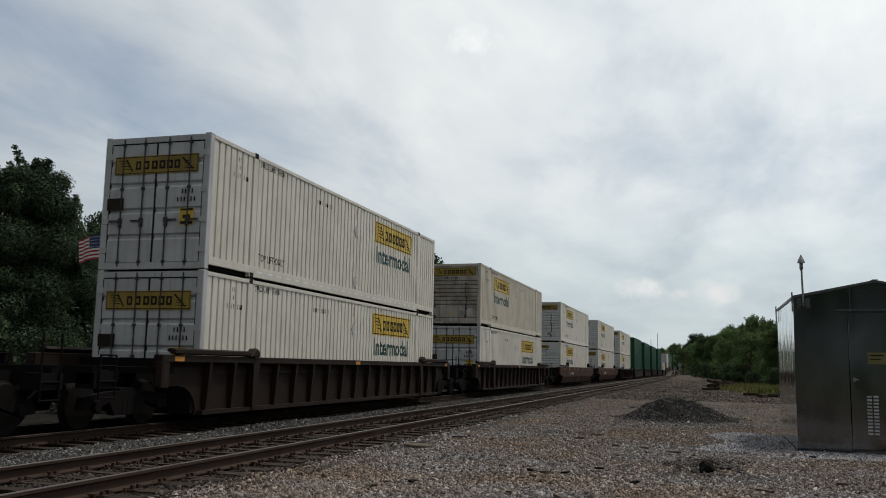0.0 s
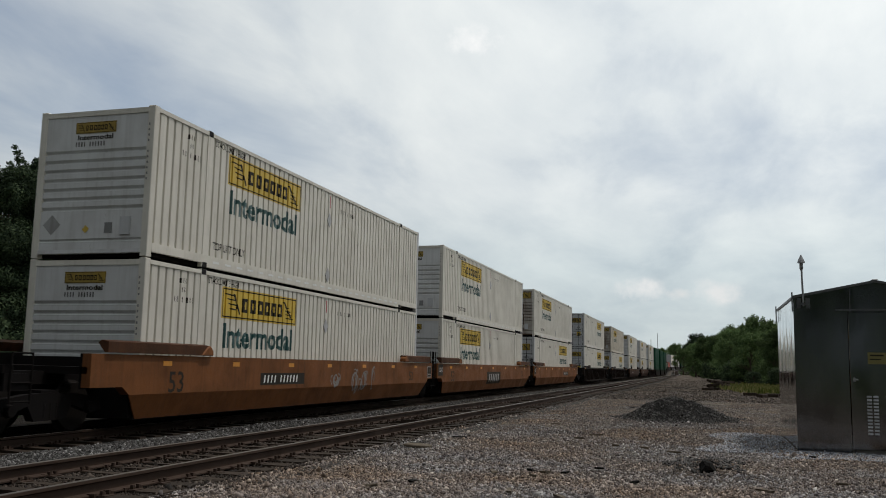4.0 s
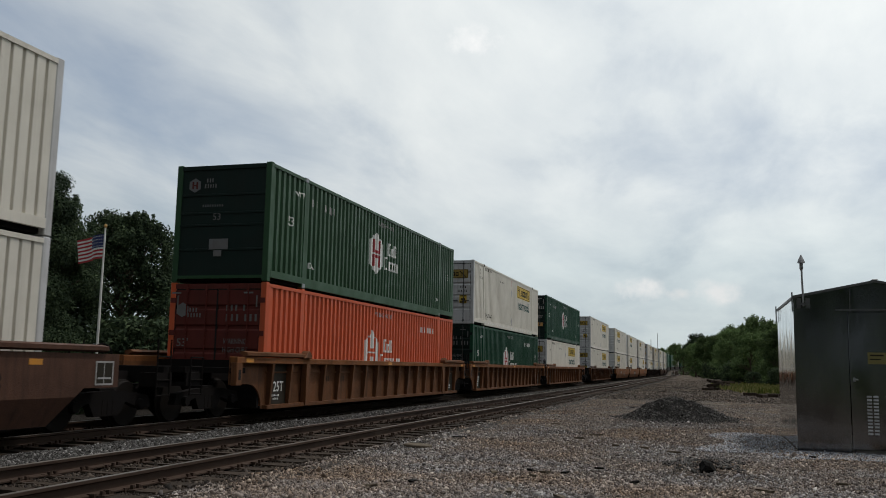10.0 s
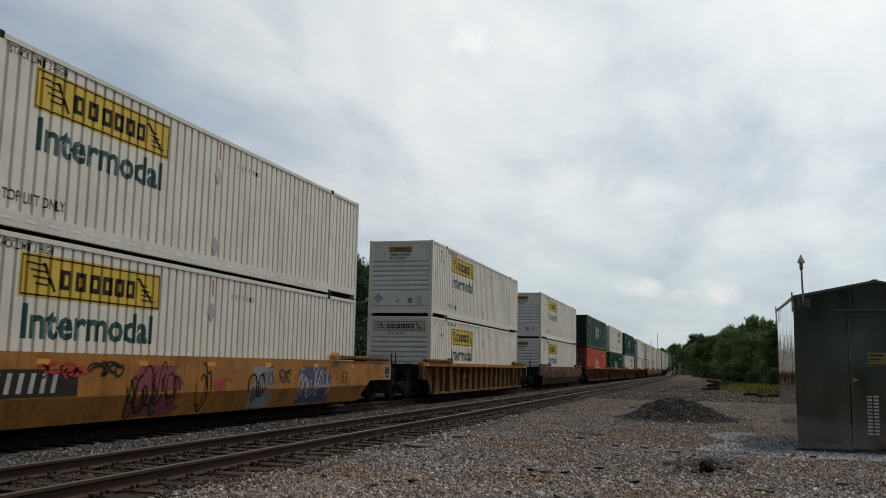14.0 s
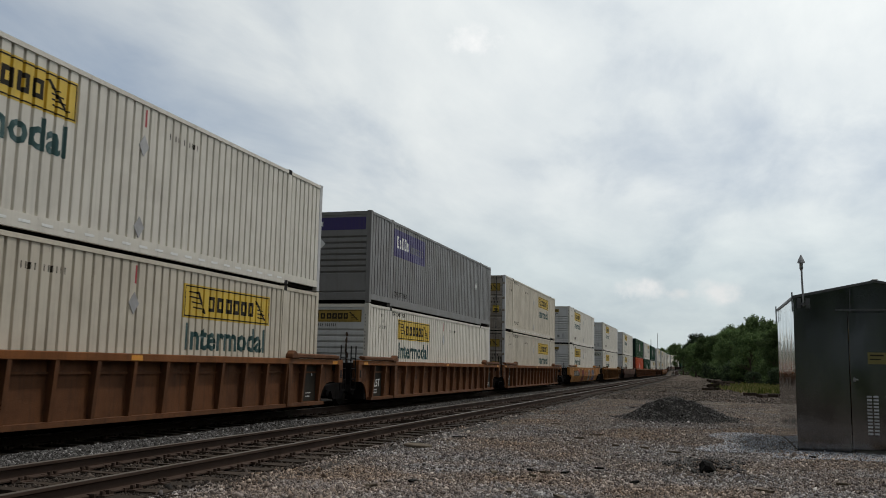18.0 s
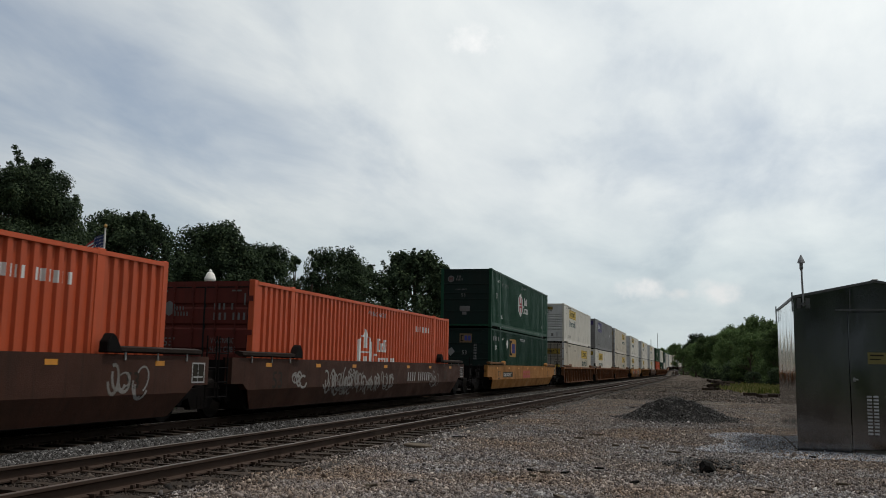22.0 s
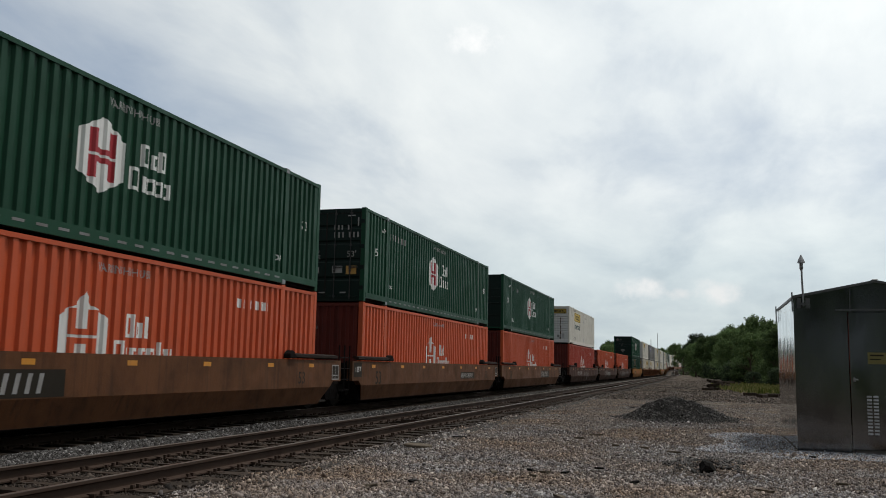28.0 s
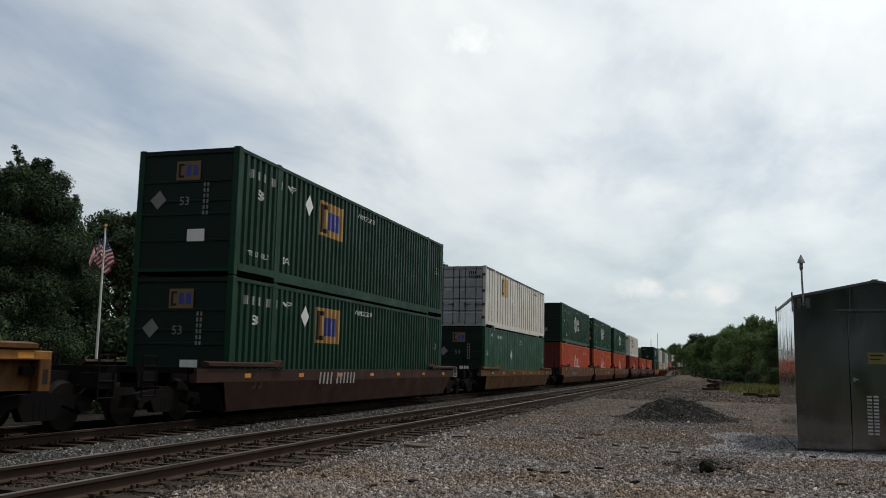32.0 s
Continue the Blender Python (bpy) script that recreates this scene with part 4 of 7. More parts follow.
    if style == "hex":
        part("stencil", end_decal(flat_polys(*bars(0, 0, 0.06, [.8] * 9, .3)), 1, 0.75, 1.83, f), FRONTINK, root)
        part("stencil", end_decal(flat_text("53", 0.17), 1, 1.05, 1.5, f), FRONTINK, root)
        part("data_plate", end_decal(flat_polys(rect(0, 0, 0.52, 0.26), rect(0.13, -0.17, 0.35, -0.02)), 1, 0.98, 0.78, f), FRONTINK, root, "white data plate")


def amber_block_marks(root, prof, plate=False):
    for side in (1, -1):
        ub = 4.45 if not plate else 3.5
        if prof is POSTS and not plate:
            part("placard", side_decal(flat_polys([(0, -0.28), (0.24, 0), (0, 0.28), (-0.24, 0)]), side, 6.0, 1.65, prof, 0.004), INKW, root, "white diamond placard")
            part("stencil", side_decal(flat_polys(*bars(0, 0, 0.17, [.4, .4, .4, .4, -.6, .4, .4, .4, -.3, .4, .4], 0.2)), side, 2.7, 2.4, prof, 0.003), INKW, root)
            for txt, u, z, hh in (("53", 0.4, 1.55, 0.24), ("WTP", 1.25, 2.46, 0.15), ("53", 15.4, 1.3, 0.24), ("WARNING", 8.15, 2.4, 0.09), ("HIGH CUBE", 8.15, 2.25, 0.09)):
                part("stencil", side_decal(flat_text(txt, hh), side, u, z, prof, 0.003), INKW, root)
            continue
        part("emblem_panel", side_decal(flat_polys(rect(0, 0, 1.55, 0.95)), side, ub, 1.55 if not plate else 1.7, prof, 0.003), GOLD, root, "amber emblem square")
        part("emblem_print", side_decal(flat_polys(rect(0.06, 0.08, 0.24, 0.86), rect(0.24, 0.08, 0.52, 0.20), rect(0.24, 0.74, 0.52, 0.86)), side, ub, 1.55 if not plate else 1.7, prof, 0.006), DKINK, root)
        if not plate:
            part("emblem_print", side_decal(flat_polys(rect(0.56, 0.2, 0.98, 0.70), rect(1.1, 0.2, 1.38, 0.70)), side, ub, 1.55, prof, 0.006), BLUEINK, root)
        part("placard", side_decal(flat_polys([(0, -0.28), (0.24, 0), (0, 0.28), (-0.24, 0)]), side, 3.72 if not plate else 6.0, 2.2 if not plate else 1.65, None, -0.008), INKW, root, "white diamond placard")
        ink = INKW if not plate else DKINK
        if plate:
            part("stencil", side_decal(flat_polys(*bars(0, 0, 0.13, [.5, .6, .5, .5, -.5, .5, .5, .5, .5, .5], 0.2)), side, 12.6, 2.45, prof, 0.003), ink, root)
            part("stencil", side_decal(flat_text("WARNING", 0.09), side, 7.5, 2.42, prof, 0.003), DIMDIRTYW, root)
            continue
        part("stencil", side_decal(flat_polys(*bars(0, 0, 0.2, [.5, .6, .5, .5, -.5, .5, .5, -.2, .5, .5, -.2, .5, .5], 0.2)), side, 0.5, 2.3, prof, 0.003), DIMDIRTYW, root)
        part("stencil", side_decal(flat_text("53", 0.23), side, 0.95, 1.85, prof, 0.003), ink, root)
        part("stencil", side_decal(flat_text("WTP", 0.15), side, 2.45, 2.35, prof, 0.003), ink, root)
        part("stencil", side_decal(flat_text("DA", 0.17), side, 2.35, 0.50, prof, 0.003), ink, root)
        part("stencil", side_decal(flat_text("TOP LIFT ONLY", 0.12, 0.95), side, 0.65, 0.50, prof, 0.003), ink, root)
        part("stencil", side_decal(flat_text("WARNING HIGH CUBE", 0.14, 1.4), side, 7.2, 2.45, prof, 0.003), ink, root)
        part("stencil", side_decal(flat_text("53", 0.24), side, 15.1, 1.6, prof, 0.003), ink, root)
    f = -0.008
    part("emblem_panel", end_decal(flat_polys(rect(0, 0, 0.62, 0.44)), 1, 1.0, 2.16, f), FADED, root, "faded amber emblem")
    part("emblem_print", end_decal(flat_polys(rect(0.05, 0.06, 0.11, 0.38), rect(0.11, 0.06, 0.2, 0.11), rect(0.11, 0.33, 0.2, 0.38)), 1, 1.0, 2.16, f + 0.003), DKINK, root)
    part("emblem_print", end_decal(flat_polys(rect(0.25, 0.1, 0.38, 0.34), rect(0.43, 0.1, 0.56, 0.34)), 1, 1.0, 2.16, f + 0.003), BLUEINK, root)
    part("placard", end_decal(flat_polys([(0.2, 0), (0.42, 0.22), (0.24, 0.44), (0, 0.22)]), 1, 0.35, 1.5, f), DULLW, root, "dirty white placard")
    part("stencil", end_decal(flat_text("53", 0.2), 1, 1.12, 1.58, f), DULLW, root)
    part("data_plate", end_decal(flat_polys(rect(0, 0, 0.44, 0.28)), 1, 1.36, 0.75, f), INKW, root, "white data plate")
    part("number_print", end_decal(flat_polys(*[rect(0.09 * (k % 2), 0.13 * (k // 2), 0.09 * (k % 2) + 0.05, 0.13 * (k // 2) + 0.09) for k in range(12)]), 1, 1.72, 1.35, f), DULLW, root)


def make_containers():
    kinds = {}
    c = container("white corrugated steel shipping container with yellow emblem panels", WHITE, CORR, "white", "ridged", DOORW, rod=LOCKROD, rail_dash=INKW, front_paint=FRONTW)
    yellow_panel_marks(c, CORR, "small")
    kinds["jb"] = c
    c = container("white corrugated shipping container with a wide yellow band on its front", WHITE, CORR, "white", "ridged", DOORW, rod=LOCKROD, rail_dash=INKW, front_paint=FRONTW)
    yellow_panel_marks(c, CORR, "wide")
    kinds["jw"] = c
    c = container("white corrugated shipping container with a bleached band on its front", WHITE, CORR, "white", "ridged", DOORW, rod=LOCKROD, rail_dash=INKW, front_paint=FRONTW)
    yellow_panel_marks(c, CORR, "pale")
    kinds["jp"] = c
    c = container("white corrugated shipping container with a rust-stained front", WHITE, CORR, "white", "ridged", DOORW, rod=LOCKROD, rail_dash=INKW, front_paint=FRONTS, sill_paint=RUSTRUN)
    yellow_panel_marks(c, CORR, "wide")
    kinds["js"] = c
    c = container("stained cream corrugated shipping container with yellow emblem panels", CREAM, CORR, "white", "ridged", DOORS, rod=LOCKROD, rail_dash=INKW, front_paint=FRONTS)
    yellow_panel_marks(c, CORR, "wide")
    kinds["jc"] = c
    c = container("dark green corrugated shipping container with a white hexagon emblem", GREEN, WIDE, "green", "flat", GREEN_SHADED, dark_cast=GALV, rail_dash=DULLW)
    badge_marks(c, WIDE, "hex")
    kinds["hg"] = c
    c = container("leaf green corrugated shipping container with a white hexagon emblem", OLIVEGREEN, WIDE, "green", "flat", GREEN_SHADED, dark_cast=GALV)
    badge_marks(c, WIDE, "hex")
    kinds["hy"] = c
    c = container("dark green corrugated shipping container with a white gabled emblem", GREEN, WIDE, "green", "flat", GREEN_SHADED, dark_cast=GALV, rail_dash=DULLW)
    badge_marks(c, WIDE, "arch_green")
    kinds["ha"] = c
    c = container("orange corrugated shipping container with a white gabled emblem", ORANGE, WIDE, "orange", "upright", RED_SHADED, rod=RED_SHADED, dark_cast=ORANGE)
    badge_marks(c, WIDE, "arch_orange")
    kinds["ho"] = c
    c = container("faded red corrugated shipping container with a white gabled emblem", RED, WIDE, "orange", "upright", RED_SHADED, rod=RED_SHADED, dark_cast=RED)
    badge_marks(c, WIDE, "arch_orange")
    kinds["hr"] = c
    c = container("dark green corrugated shipping container with an amber square emblem", DEEPGREEN, WIDE, "green", "flat", GREEN_SHADED, dark_cast=DEEPGREEN)
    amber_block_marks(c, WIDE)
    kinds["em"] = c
    c = container("dark green flat-panelled shipping container with upright seams", GREEN, POSTS, "green", "flat", GREEN_SHADED, dark_cast=GALV, rail_dash=DULLW)
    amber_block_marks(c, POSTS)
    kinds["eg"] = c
    c = container("worn white flat-panelled shipping container with dark upright seams", PANELW, PANEL, "white", "flat", DOORSHADE, dark_cast=PANELW, rail_paint=TOPDARK, hinge_paint=RUSTRUN)
    amber_block_marks(c, PANEL, True)
    part("number_print", end_decal(flat_polys(*bars(0, 0.2, 0.15, [.45, .55, .45, .45], .2), *bars(0, 0, 0.15, [.45] * 6, .2)), -1, 1.75, 2.28, 0.0), DKINK, c)
    for s in (1, -1):
        for k in range(-3, 24):
            y = -6.095 + k * 0.61
            if abs(abs(y) - 6.095) > 0.16 and abs(y) < HALF - 0.2:
                part("upright_seam", boxes((*sorted((s * (PANEL.face - 0.01), s * (PANEL.face + 0.010))), y - 0.036, y + 0.036, 0.275, 2.78)), SEAM, c, "dark riveted seam")
    kinds["ew"] = c
    c = container("plain grey corrugated shipping container with purple panels", GREY, CORR, "grey", "ridged", GREY, dark_cast=GREY)
    for side in (1, -1):
        u0 = 2.18 if side < 0 else 10.4
        part("emblem_panel", side_decal(flat_polys(rect(0, 0, 3.45, 0.92)), side, u0, 1.72, CORR, 0.003), PURPLE, c, "purple emblem panel")
        part("name_print", side_decal(flat_polys(*hollows(0.28, 0.30, ((.22, .40), (.20, .30), (.20, .40), (.22, .40), (.20, .30)), 0.07, 0.05)), side, u0, 1.72, CORR, 0.006), INKW, c, "white blocks in place of a name")
        part("name_print", side_decal(flat_polys(*hollows(1.70, 0.30, ((.06, .3), (.12, .22), (.12, .22), (.12, .22), (.12, .22), (.18, .22), (.12, .22), (.12, .3), (.12, .22)), 0.03, 0.045)), side, u0, 1.72, CORR, 0.006), GREY, c)
        part("stencil", side_decal(flat_text("TOP LIFT ONLY", 0.17, 1.35), side, 2.28, 0.36, CORR, 0.003), DKINK, c)
        part("placard_holder", side_decal(flat_polys([(0, -0.2), (0.16, 0), (0, 0.2), (-0.16, 0)]), side, 13.3, 1.7, CORR, 0.006), INKW, c, "white diamond placard")
    part("emblem_panel", end_decal(flat_polys(rect(0, 0, 2.2, 0.4)), 1, 0.2, 2.28, -0.012), PURPLE, c, "purple emblem band")
    part("name_print", end_decal(flat_polys(rect(0.15, 0.13, 0.75, 0.27)), 1, 0.2, 2.28, -0.009), INKW, c)
    part("placard", end_decal(flat_polys([(0.15, 0), (0.3, 0.15), (0.15, 0.3), (0, 0.15)]), 1, 0.75, 1.7, -0.012), INKW, c)
    kinds["fx"] = c
    kinds["far_w"] = far_container("distant white shipping container with yellow emblems", WHITE, DOORW, YELLOW)
    kinds["far_g"] = far_container("distant dark green shipping container", GREEN, GREEN)
    kinds["far_r"] = far_container("distant faded red shipping container", RED, RED)
    return kinds


# ---------------------------------------------------------------- well cars
def truck(parent, y, label=""):
    """A two-axle truck under a car end."""
    bm = bmesh.new()
    for s in (-1, 1):
        x0, x1 = sorted((s * 0.93, s * 1.08))
        prism(bm, [(y - 1.25, 0.36), (y - 1.18, 0.58), (y - 0.55, 0.66), (y, 0.68), (y + 0.55, 0.66), (y + 1.18, 0.58), (y + 1.25, 0.36),
                   (y + 0.95, 0.34), (y + 0.5, 0.48), (y + 0.35, 0.24), (y - 0.35, 0.24), (y - 0.5, 0.48), (y - 0.95, 0.34)], x0, x1)
        for k in (-0.14, 0.0, 0.14):
            tube(bm, (s * 1.04, y + k, 0.27), (s * 1.04, y + k, 0.52), 0.05, seg=6)
    box(bm, -1.05, 1.05, y - 0.2, y + 0.2, 0.42, 0.72)
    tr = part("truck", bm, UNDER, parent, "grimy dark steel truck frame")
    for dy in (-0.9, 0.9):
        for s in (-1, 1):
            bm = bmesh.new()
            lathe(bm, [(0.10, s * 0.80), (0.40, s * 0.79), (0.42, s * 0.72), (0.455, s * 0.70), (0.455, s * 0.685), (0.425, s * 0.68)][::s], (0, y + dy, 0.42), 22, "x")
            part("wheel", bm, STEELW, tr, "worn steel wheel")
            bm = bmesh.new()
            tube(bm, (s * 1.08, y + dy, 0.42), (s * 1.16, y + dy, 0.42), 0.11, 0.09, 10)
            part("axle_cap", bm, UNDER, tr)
    return tr


def end_outline(y_in, y_tip, top, low=0.74, bot=0.17):
    """Outline of a car side's tail: cut up in an arc over the wheels. From the bottom corner to the top."""
    pts = [(y_in, bot)]
    s = math.copysign(1, y_tip - y_in)
    for k in range(1, 6):
        a = k / 5 * math.pi / 2
        pts.append((y_in + s * 0.62 * (1 - math.cos(a)) * 1.0, bot + (low - bot) * math.sin(a)))
    pts += [(y_tip, low), (y_tip, top)]
    return pts


GRAFFITI = {"wild": (3.4, 4.3, 5.2, 6.1, 7.0, 7.9, 12.9), "few": (3.3, 4.1, 4.9, 5.5, 14.2), "dim": (0.6, 1.7, 2.8, 3.9, 5.0, 6.1, 7.4, 8.6)}


def strokes(u, z, w, h, seed, s, side_x, root, ink=None, bold=1.0):
    """Curling sprayed lines on a car's side, from u along it and z up, within w by h."""
    rr = random.Random(seed)
    bm = bmesh.new()
    for _ in range(max(4, int(w * 7))):
        cx, cz, a, b = rr.uniform(0.1, 0.9) * w, rr.uniform(0.3, 0.7) * h, rr.uniform(0.08, 0.22), rr.uniform(0.2, 0.45) * h
        t0, span, twist, thick = rr.uniform(0, 6.3), rr.uniform(2.6, 5.6), rr.uniform(-0.7, 0.7), bold * rr.uniform(0.014, 0.034)
        prev = None
        for k in range(15):
            t = t0 + span * k / 14
            p = Vector((cx + a * math.cos(t) + twist * 0.3 * b * math.sin(t), cz + b * math.sin(t)))
            if prev is not None:
                d = p - prev
                n = Vector((-d.y, d.x)).normalized() * thick
                q = []
                for c in (prev - n, p - n, p + n, prev + n):
                    uu, zz = u + c.x, min(1.22, max(0.2, z + c.y))
                    q.append(bm.verts.new((s * (side_x(zz) + (0.006 if ink is None else 0.007 + 0.0006 * (seed % 8))), (uu - HALF) if s > 0 else (HALF - uu), zz)))
                bm.faces.new(q)
            prev = p
    part("graffiti_scrawl", bm, ink or SCRAWL, root, "curling graffiti lines")


def sprayed_patch(u, z, w, h, seed, s, side_x, root, ink):
    """A filled graffiti letter block with wavy edges, laid on a car's side."""
    rr = random.Random(seed)
    bm, rows = bmesh.new(), []
    for j in range(9):
        zz = z + h * j / 8
        left, right = u + 0.22 * rr.random() * w, u + w * (1 - 0.22 * rr.random())
        rows.append([bm.verts.new((s * (side_x(zz) + 0.005), uu - HALF if s > 0 else HALF - uu, zz)) for uu in (left, right)])
    for a, b in zip(rows, rows[1:]):
        bm.faces.new((a[0], a[1], b[1], b[0]))
    part("graffiti_patch", bm, ink, root, "filled block of sprayed graffiti")


def well_car(label, paint_mat, style, top=1.32, ends=("free", "free"), marks="", plate_y=3.0, seed=0, chord=None, reach=(1.6, 1.6)):
    """style: ribbed or smooth. ends: rear and front, free (coupled) or shared (articulated)."""
    crease = 0.62 if top > 1.2 else 0.80

    def skirt_x(z):
        return 1.518 if z >= crease else 1.518 - 0.16 * (crease - z) / (crease - 0.175)

    rnd = random.Random(seed)
    root = thing("well_car", label, "rail car", "well cars of the train")
    tipr = -HALF - (reach[0] if ends[0] == "free" else 1.25)
    tipf = HALF + (reach[1] if ends[1] == "free" else 1.25)
    rear, fore = end_outline(-HALF - 0.15, tipr, top), end_outline(HALF + 0.15, tipf, top)
    outline = rear + fore[::-1]
    for s in (1, -1):
        xi, xo = s * 1.33, s * 1.365
        bm = bmesh.new()
        if style == "ribbed":
            prism(bm, outline, *sorted((xi, xo)))
            side = part("side_sill", bm, paint_mat, root)
            part("top_chord", soft(boxes((*sorted((s * 1.33, s * 1.53)), tipr, tipf, top - 0.12, top + 0.02)), 0.012), chord or paint_mat, root)
            part("bottom_chord", boxes((*sorted((s * 1.36, s * 1.50)), -HALF - 0.1, HALF + 0.1, 0.165, 0.25)), paint_mat, root)
            part("panel_ledge", boxes((*sorted((s * 1.36, s * 1.40)), -HALF, HALF, top - 0.34, top - 0.30)), paint_mat, side)
            for k in range(17):
                y = -HALF + 0.12 + k * 0.994
                bm = bmesh.new()
                prism(bm, [(s * 1.36, 0.2), (s * 1.45, 0.2), (s * 1.525, top - 0.11), (s * 1.36, top - 0.11)], y - 0.045, y + 0.045, "y")
                part("rib", bm, paint_mat, side)
            for y in (tipr + 0.12, tipf - 0.12):
                part("jacking_pad", soft(boxes((*sorted((s * 1.38, s * 1.53)), y - 0.13, y + 0.13, 0.72, top - 0.1)), 0.015), paint_mat, side)
                # A black block on the pad stands for the shade inside a hole.
                part("pad_hole", boxes((*sorted((s * 1.52, s * 1.535)), y - 0.05, y + 0.05, 0.84, 1.06)), BLACK, side)
            for y in (tipr + 0.55, tipf - 0.55, 0.0) if s > 0 else ():
                part("reflector", boxes((*sorted((s * 1.528, s * 1.534)), y - 0.16, y + 0.16, top - 0.10, top - 0.01)), REFL, side, "amber reflector")
            for y in (-6.095, 6.095):
                part("stake_post", boxes((*sorted((s * 1.39, s * 1.535)), y - 0.11, y + 0.11, 0.19, top - 0.1)), paint_mat, side)
        else:
            # upper part upright, lower part drawn in below a crease
            prism(bm, outline, *sorted((s * 1.30, s * 1.345)))
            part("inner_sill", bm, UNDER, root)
            sheet = [(tipr, 0.76), (-HALF - 0.75, 0.76), (-HALF - 0.55, crease), (HALF + 0.55, crease), (HALF + 0.75, 0.76), (tipf, 0.76), (tipf, top), (tipr, top)]
            if crease > 0.76:
                sheet = [(tipr, crease), (tipf, crease), (tipf, top), (tipr, top)]
            side = part("side_sill", prism(bmesh.new(), sheet, *sorted((s * 1.35, s * 1.52))), paint_mat, root)
            bm = bmesh.new()
            rows = []
            for z, x, y in ((crease, 1.518, HALF + 0.55), (0.175, skirt_x(0.175), HALF + 0.12)):
                rows.append([bm.verts.new((s * (x - d), e * y, z)) for d in (0.0, 0.02) for e in (-1, 1)])
            (a0, a1, a2, a3), (b0, b1, b2, b3) = rows
            for q in ((a0, a1, b1, b0), (a2, b2, b3, a3), (a0, b0, b2, a2), (a1, a3, b3, b1), (b0, b1, b3, b2), (a0, a2, a3, a1)):
                bm.faces.new(q)
            bmesh.ops.recalc_face_normals(bm, faces=bm.faces[:])
            part("lower_skirt", bm, paint_mat, side)
            for k in range(7) if s > 0 else ():
                y = -7.5 + k * 2.5 + rnd.uniform(-0.2, 0.2)
                part("reflector", boxes((*sorted((s * 1.518, s * 1.524)), y - 0.14, y + 0.14, top - 0.19, top - 0.10)), REFL, side, "amber reflector")
        for y0, y1 in ((tipr + 0.35, -HALF + 1.95), (HALF - 1.95, tipf - 0.35)):
            bm = bmesh.new()
            inner, way = (y1, -1) if y0 < 0 else (y0, 1)
            dark = style == "smooth" and paint_mat in (CAR_MAROON, CAR_TAN)
            lift = 0.09 if paint_mat is CAR_ORANGE else 0.0
            prism(bm, [(s * 1.36, top + 0.10 + lift), (s * 1.42, top + 0.15 + lift), (s * 1.57, top + 0.12 + lift), (s * 1.57, top + 0.055 - lift / 3), (s * 1.50, top + 0.025)], y0, y1, "y")
            flap = part("guide_flap", bm, CAR_BROWN if lift else CAR_RUST if paint_mat is CAR_YELLOW else CAR_DARK if dark else paint_mat, root)
            bm = bmesh.new()
            rise = 0.36 if paint_mat is CAR_MAROON else 0.22
            prism(bm, [(inner - way * 0.10, top + 0.021), (inner - way * 0.08, top + rise * 0.6), (inner + way * 0.04, top + rise), (inner + way * 0.14, top + rise * 0.85), (inner + way * 0.34, top + 0.021)], *sorted((s * 1.40, s * 1.60)))
            part("guide_block", soft(bm, 0.02), UNDER if dark else paint_mat, flap)
            if paint_mat is CAR_MAROON:
                for k in range(3):
                    y = y0 + (y1 - y0) * (k + 0.5) / 3
                    part("flap_bracket", boxes((*sorted((s * 1.525, s * 1.545)), y - 0.02, y + 0.02, top - 0.10, top + 0.06)), DULLW, flap)
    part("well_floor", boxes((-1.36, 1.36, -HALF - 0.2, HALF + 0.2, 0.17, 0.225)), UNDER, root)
    # Platforms, bulkheads and steps carry the between-car shade in their colour.
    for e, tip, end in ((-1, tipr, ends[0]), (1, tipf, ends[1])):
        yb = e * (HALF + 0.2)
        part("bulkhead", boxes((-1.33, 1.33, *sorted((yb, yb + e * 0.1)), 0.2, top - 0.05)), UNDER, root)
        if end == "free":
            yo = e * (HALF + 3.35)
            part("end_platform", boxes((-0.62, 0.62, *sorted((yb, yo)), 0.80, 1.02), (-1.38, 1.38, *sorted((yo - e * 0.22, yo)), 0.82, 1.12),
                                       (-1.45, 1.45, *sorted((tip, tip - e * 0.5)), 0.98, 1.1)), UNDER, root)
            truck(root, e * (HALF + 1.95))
            bm = bmesh.new()
            box(bm, -0.13, 0.13, *sorted((yo, yo + e * 0.30)), 0.72, 0.98)
            box(bm, -0.20, 0.16, *sorted((yo + e * 0.22, yo + e * 0.40)), 0.68, 1.02)
            tube(bm, (0.42, yo, 0.80), (0.30, yo + e * 0.38, 0.42), 0.03, seg=6)
            part("coupler", soft(bm, 0.015), UNDER, root, "grimy cast steel coupler")
            for s in (1, -1):
                bm = bmesh.new()
                yl = yo - e * 0.10
                for dy in (0.0, 0.42):
                    tube(bm, (s * 1.44, yl - e * dy, 0.55), (s * 1.44, yl - e * dy, 1.62 if s == e else 1.30), 0.018, seg=6)
                for z in (0.58, 0.86, 1.12, 1.30):
                    tube(bm, (s * 1.44, yl, z), (s * 1.44, yl - e * 0.42, z), 0.016, seg=6)
                part("grab_ladder", bm, UNDER, root, "grimy dark steel ladder")
                part("sill_step", boxes((*sorted((s * 1.05, s * 1.42)), *sorted((yo - e * 0.5, yo)), 0.74, 1.0)), UNDER, root)
            if e < 0:
                bm = bmesh.new()
                hub = Vector((-0.6, yo - 0.04 * e, 1.30))
                rim = [hub + Vector((0.25 * math.cos(k * math.pi / 6), 0, 0.25 * math.sin(k * math.pi / 6))) for k in range(12)]
                for k in range(12):
                    tube(bm, rim[k], rim[(k + 1) % 12], 0.018, seg=5)
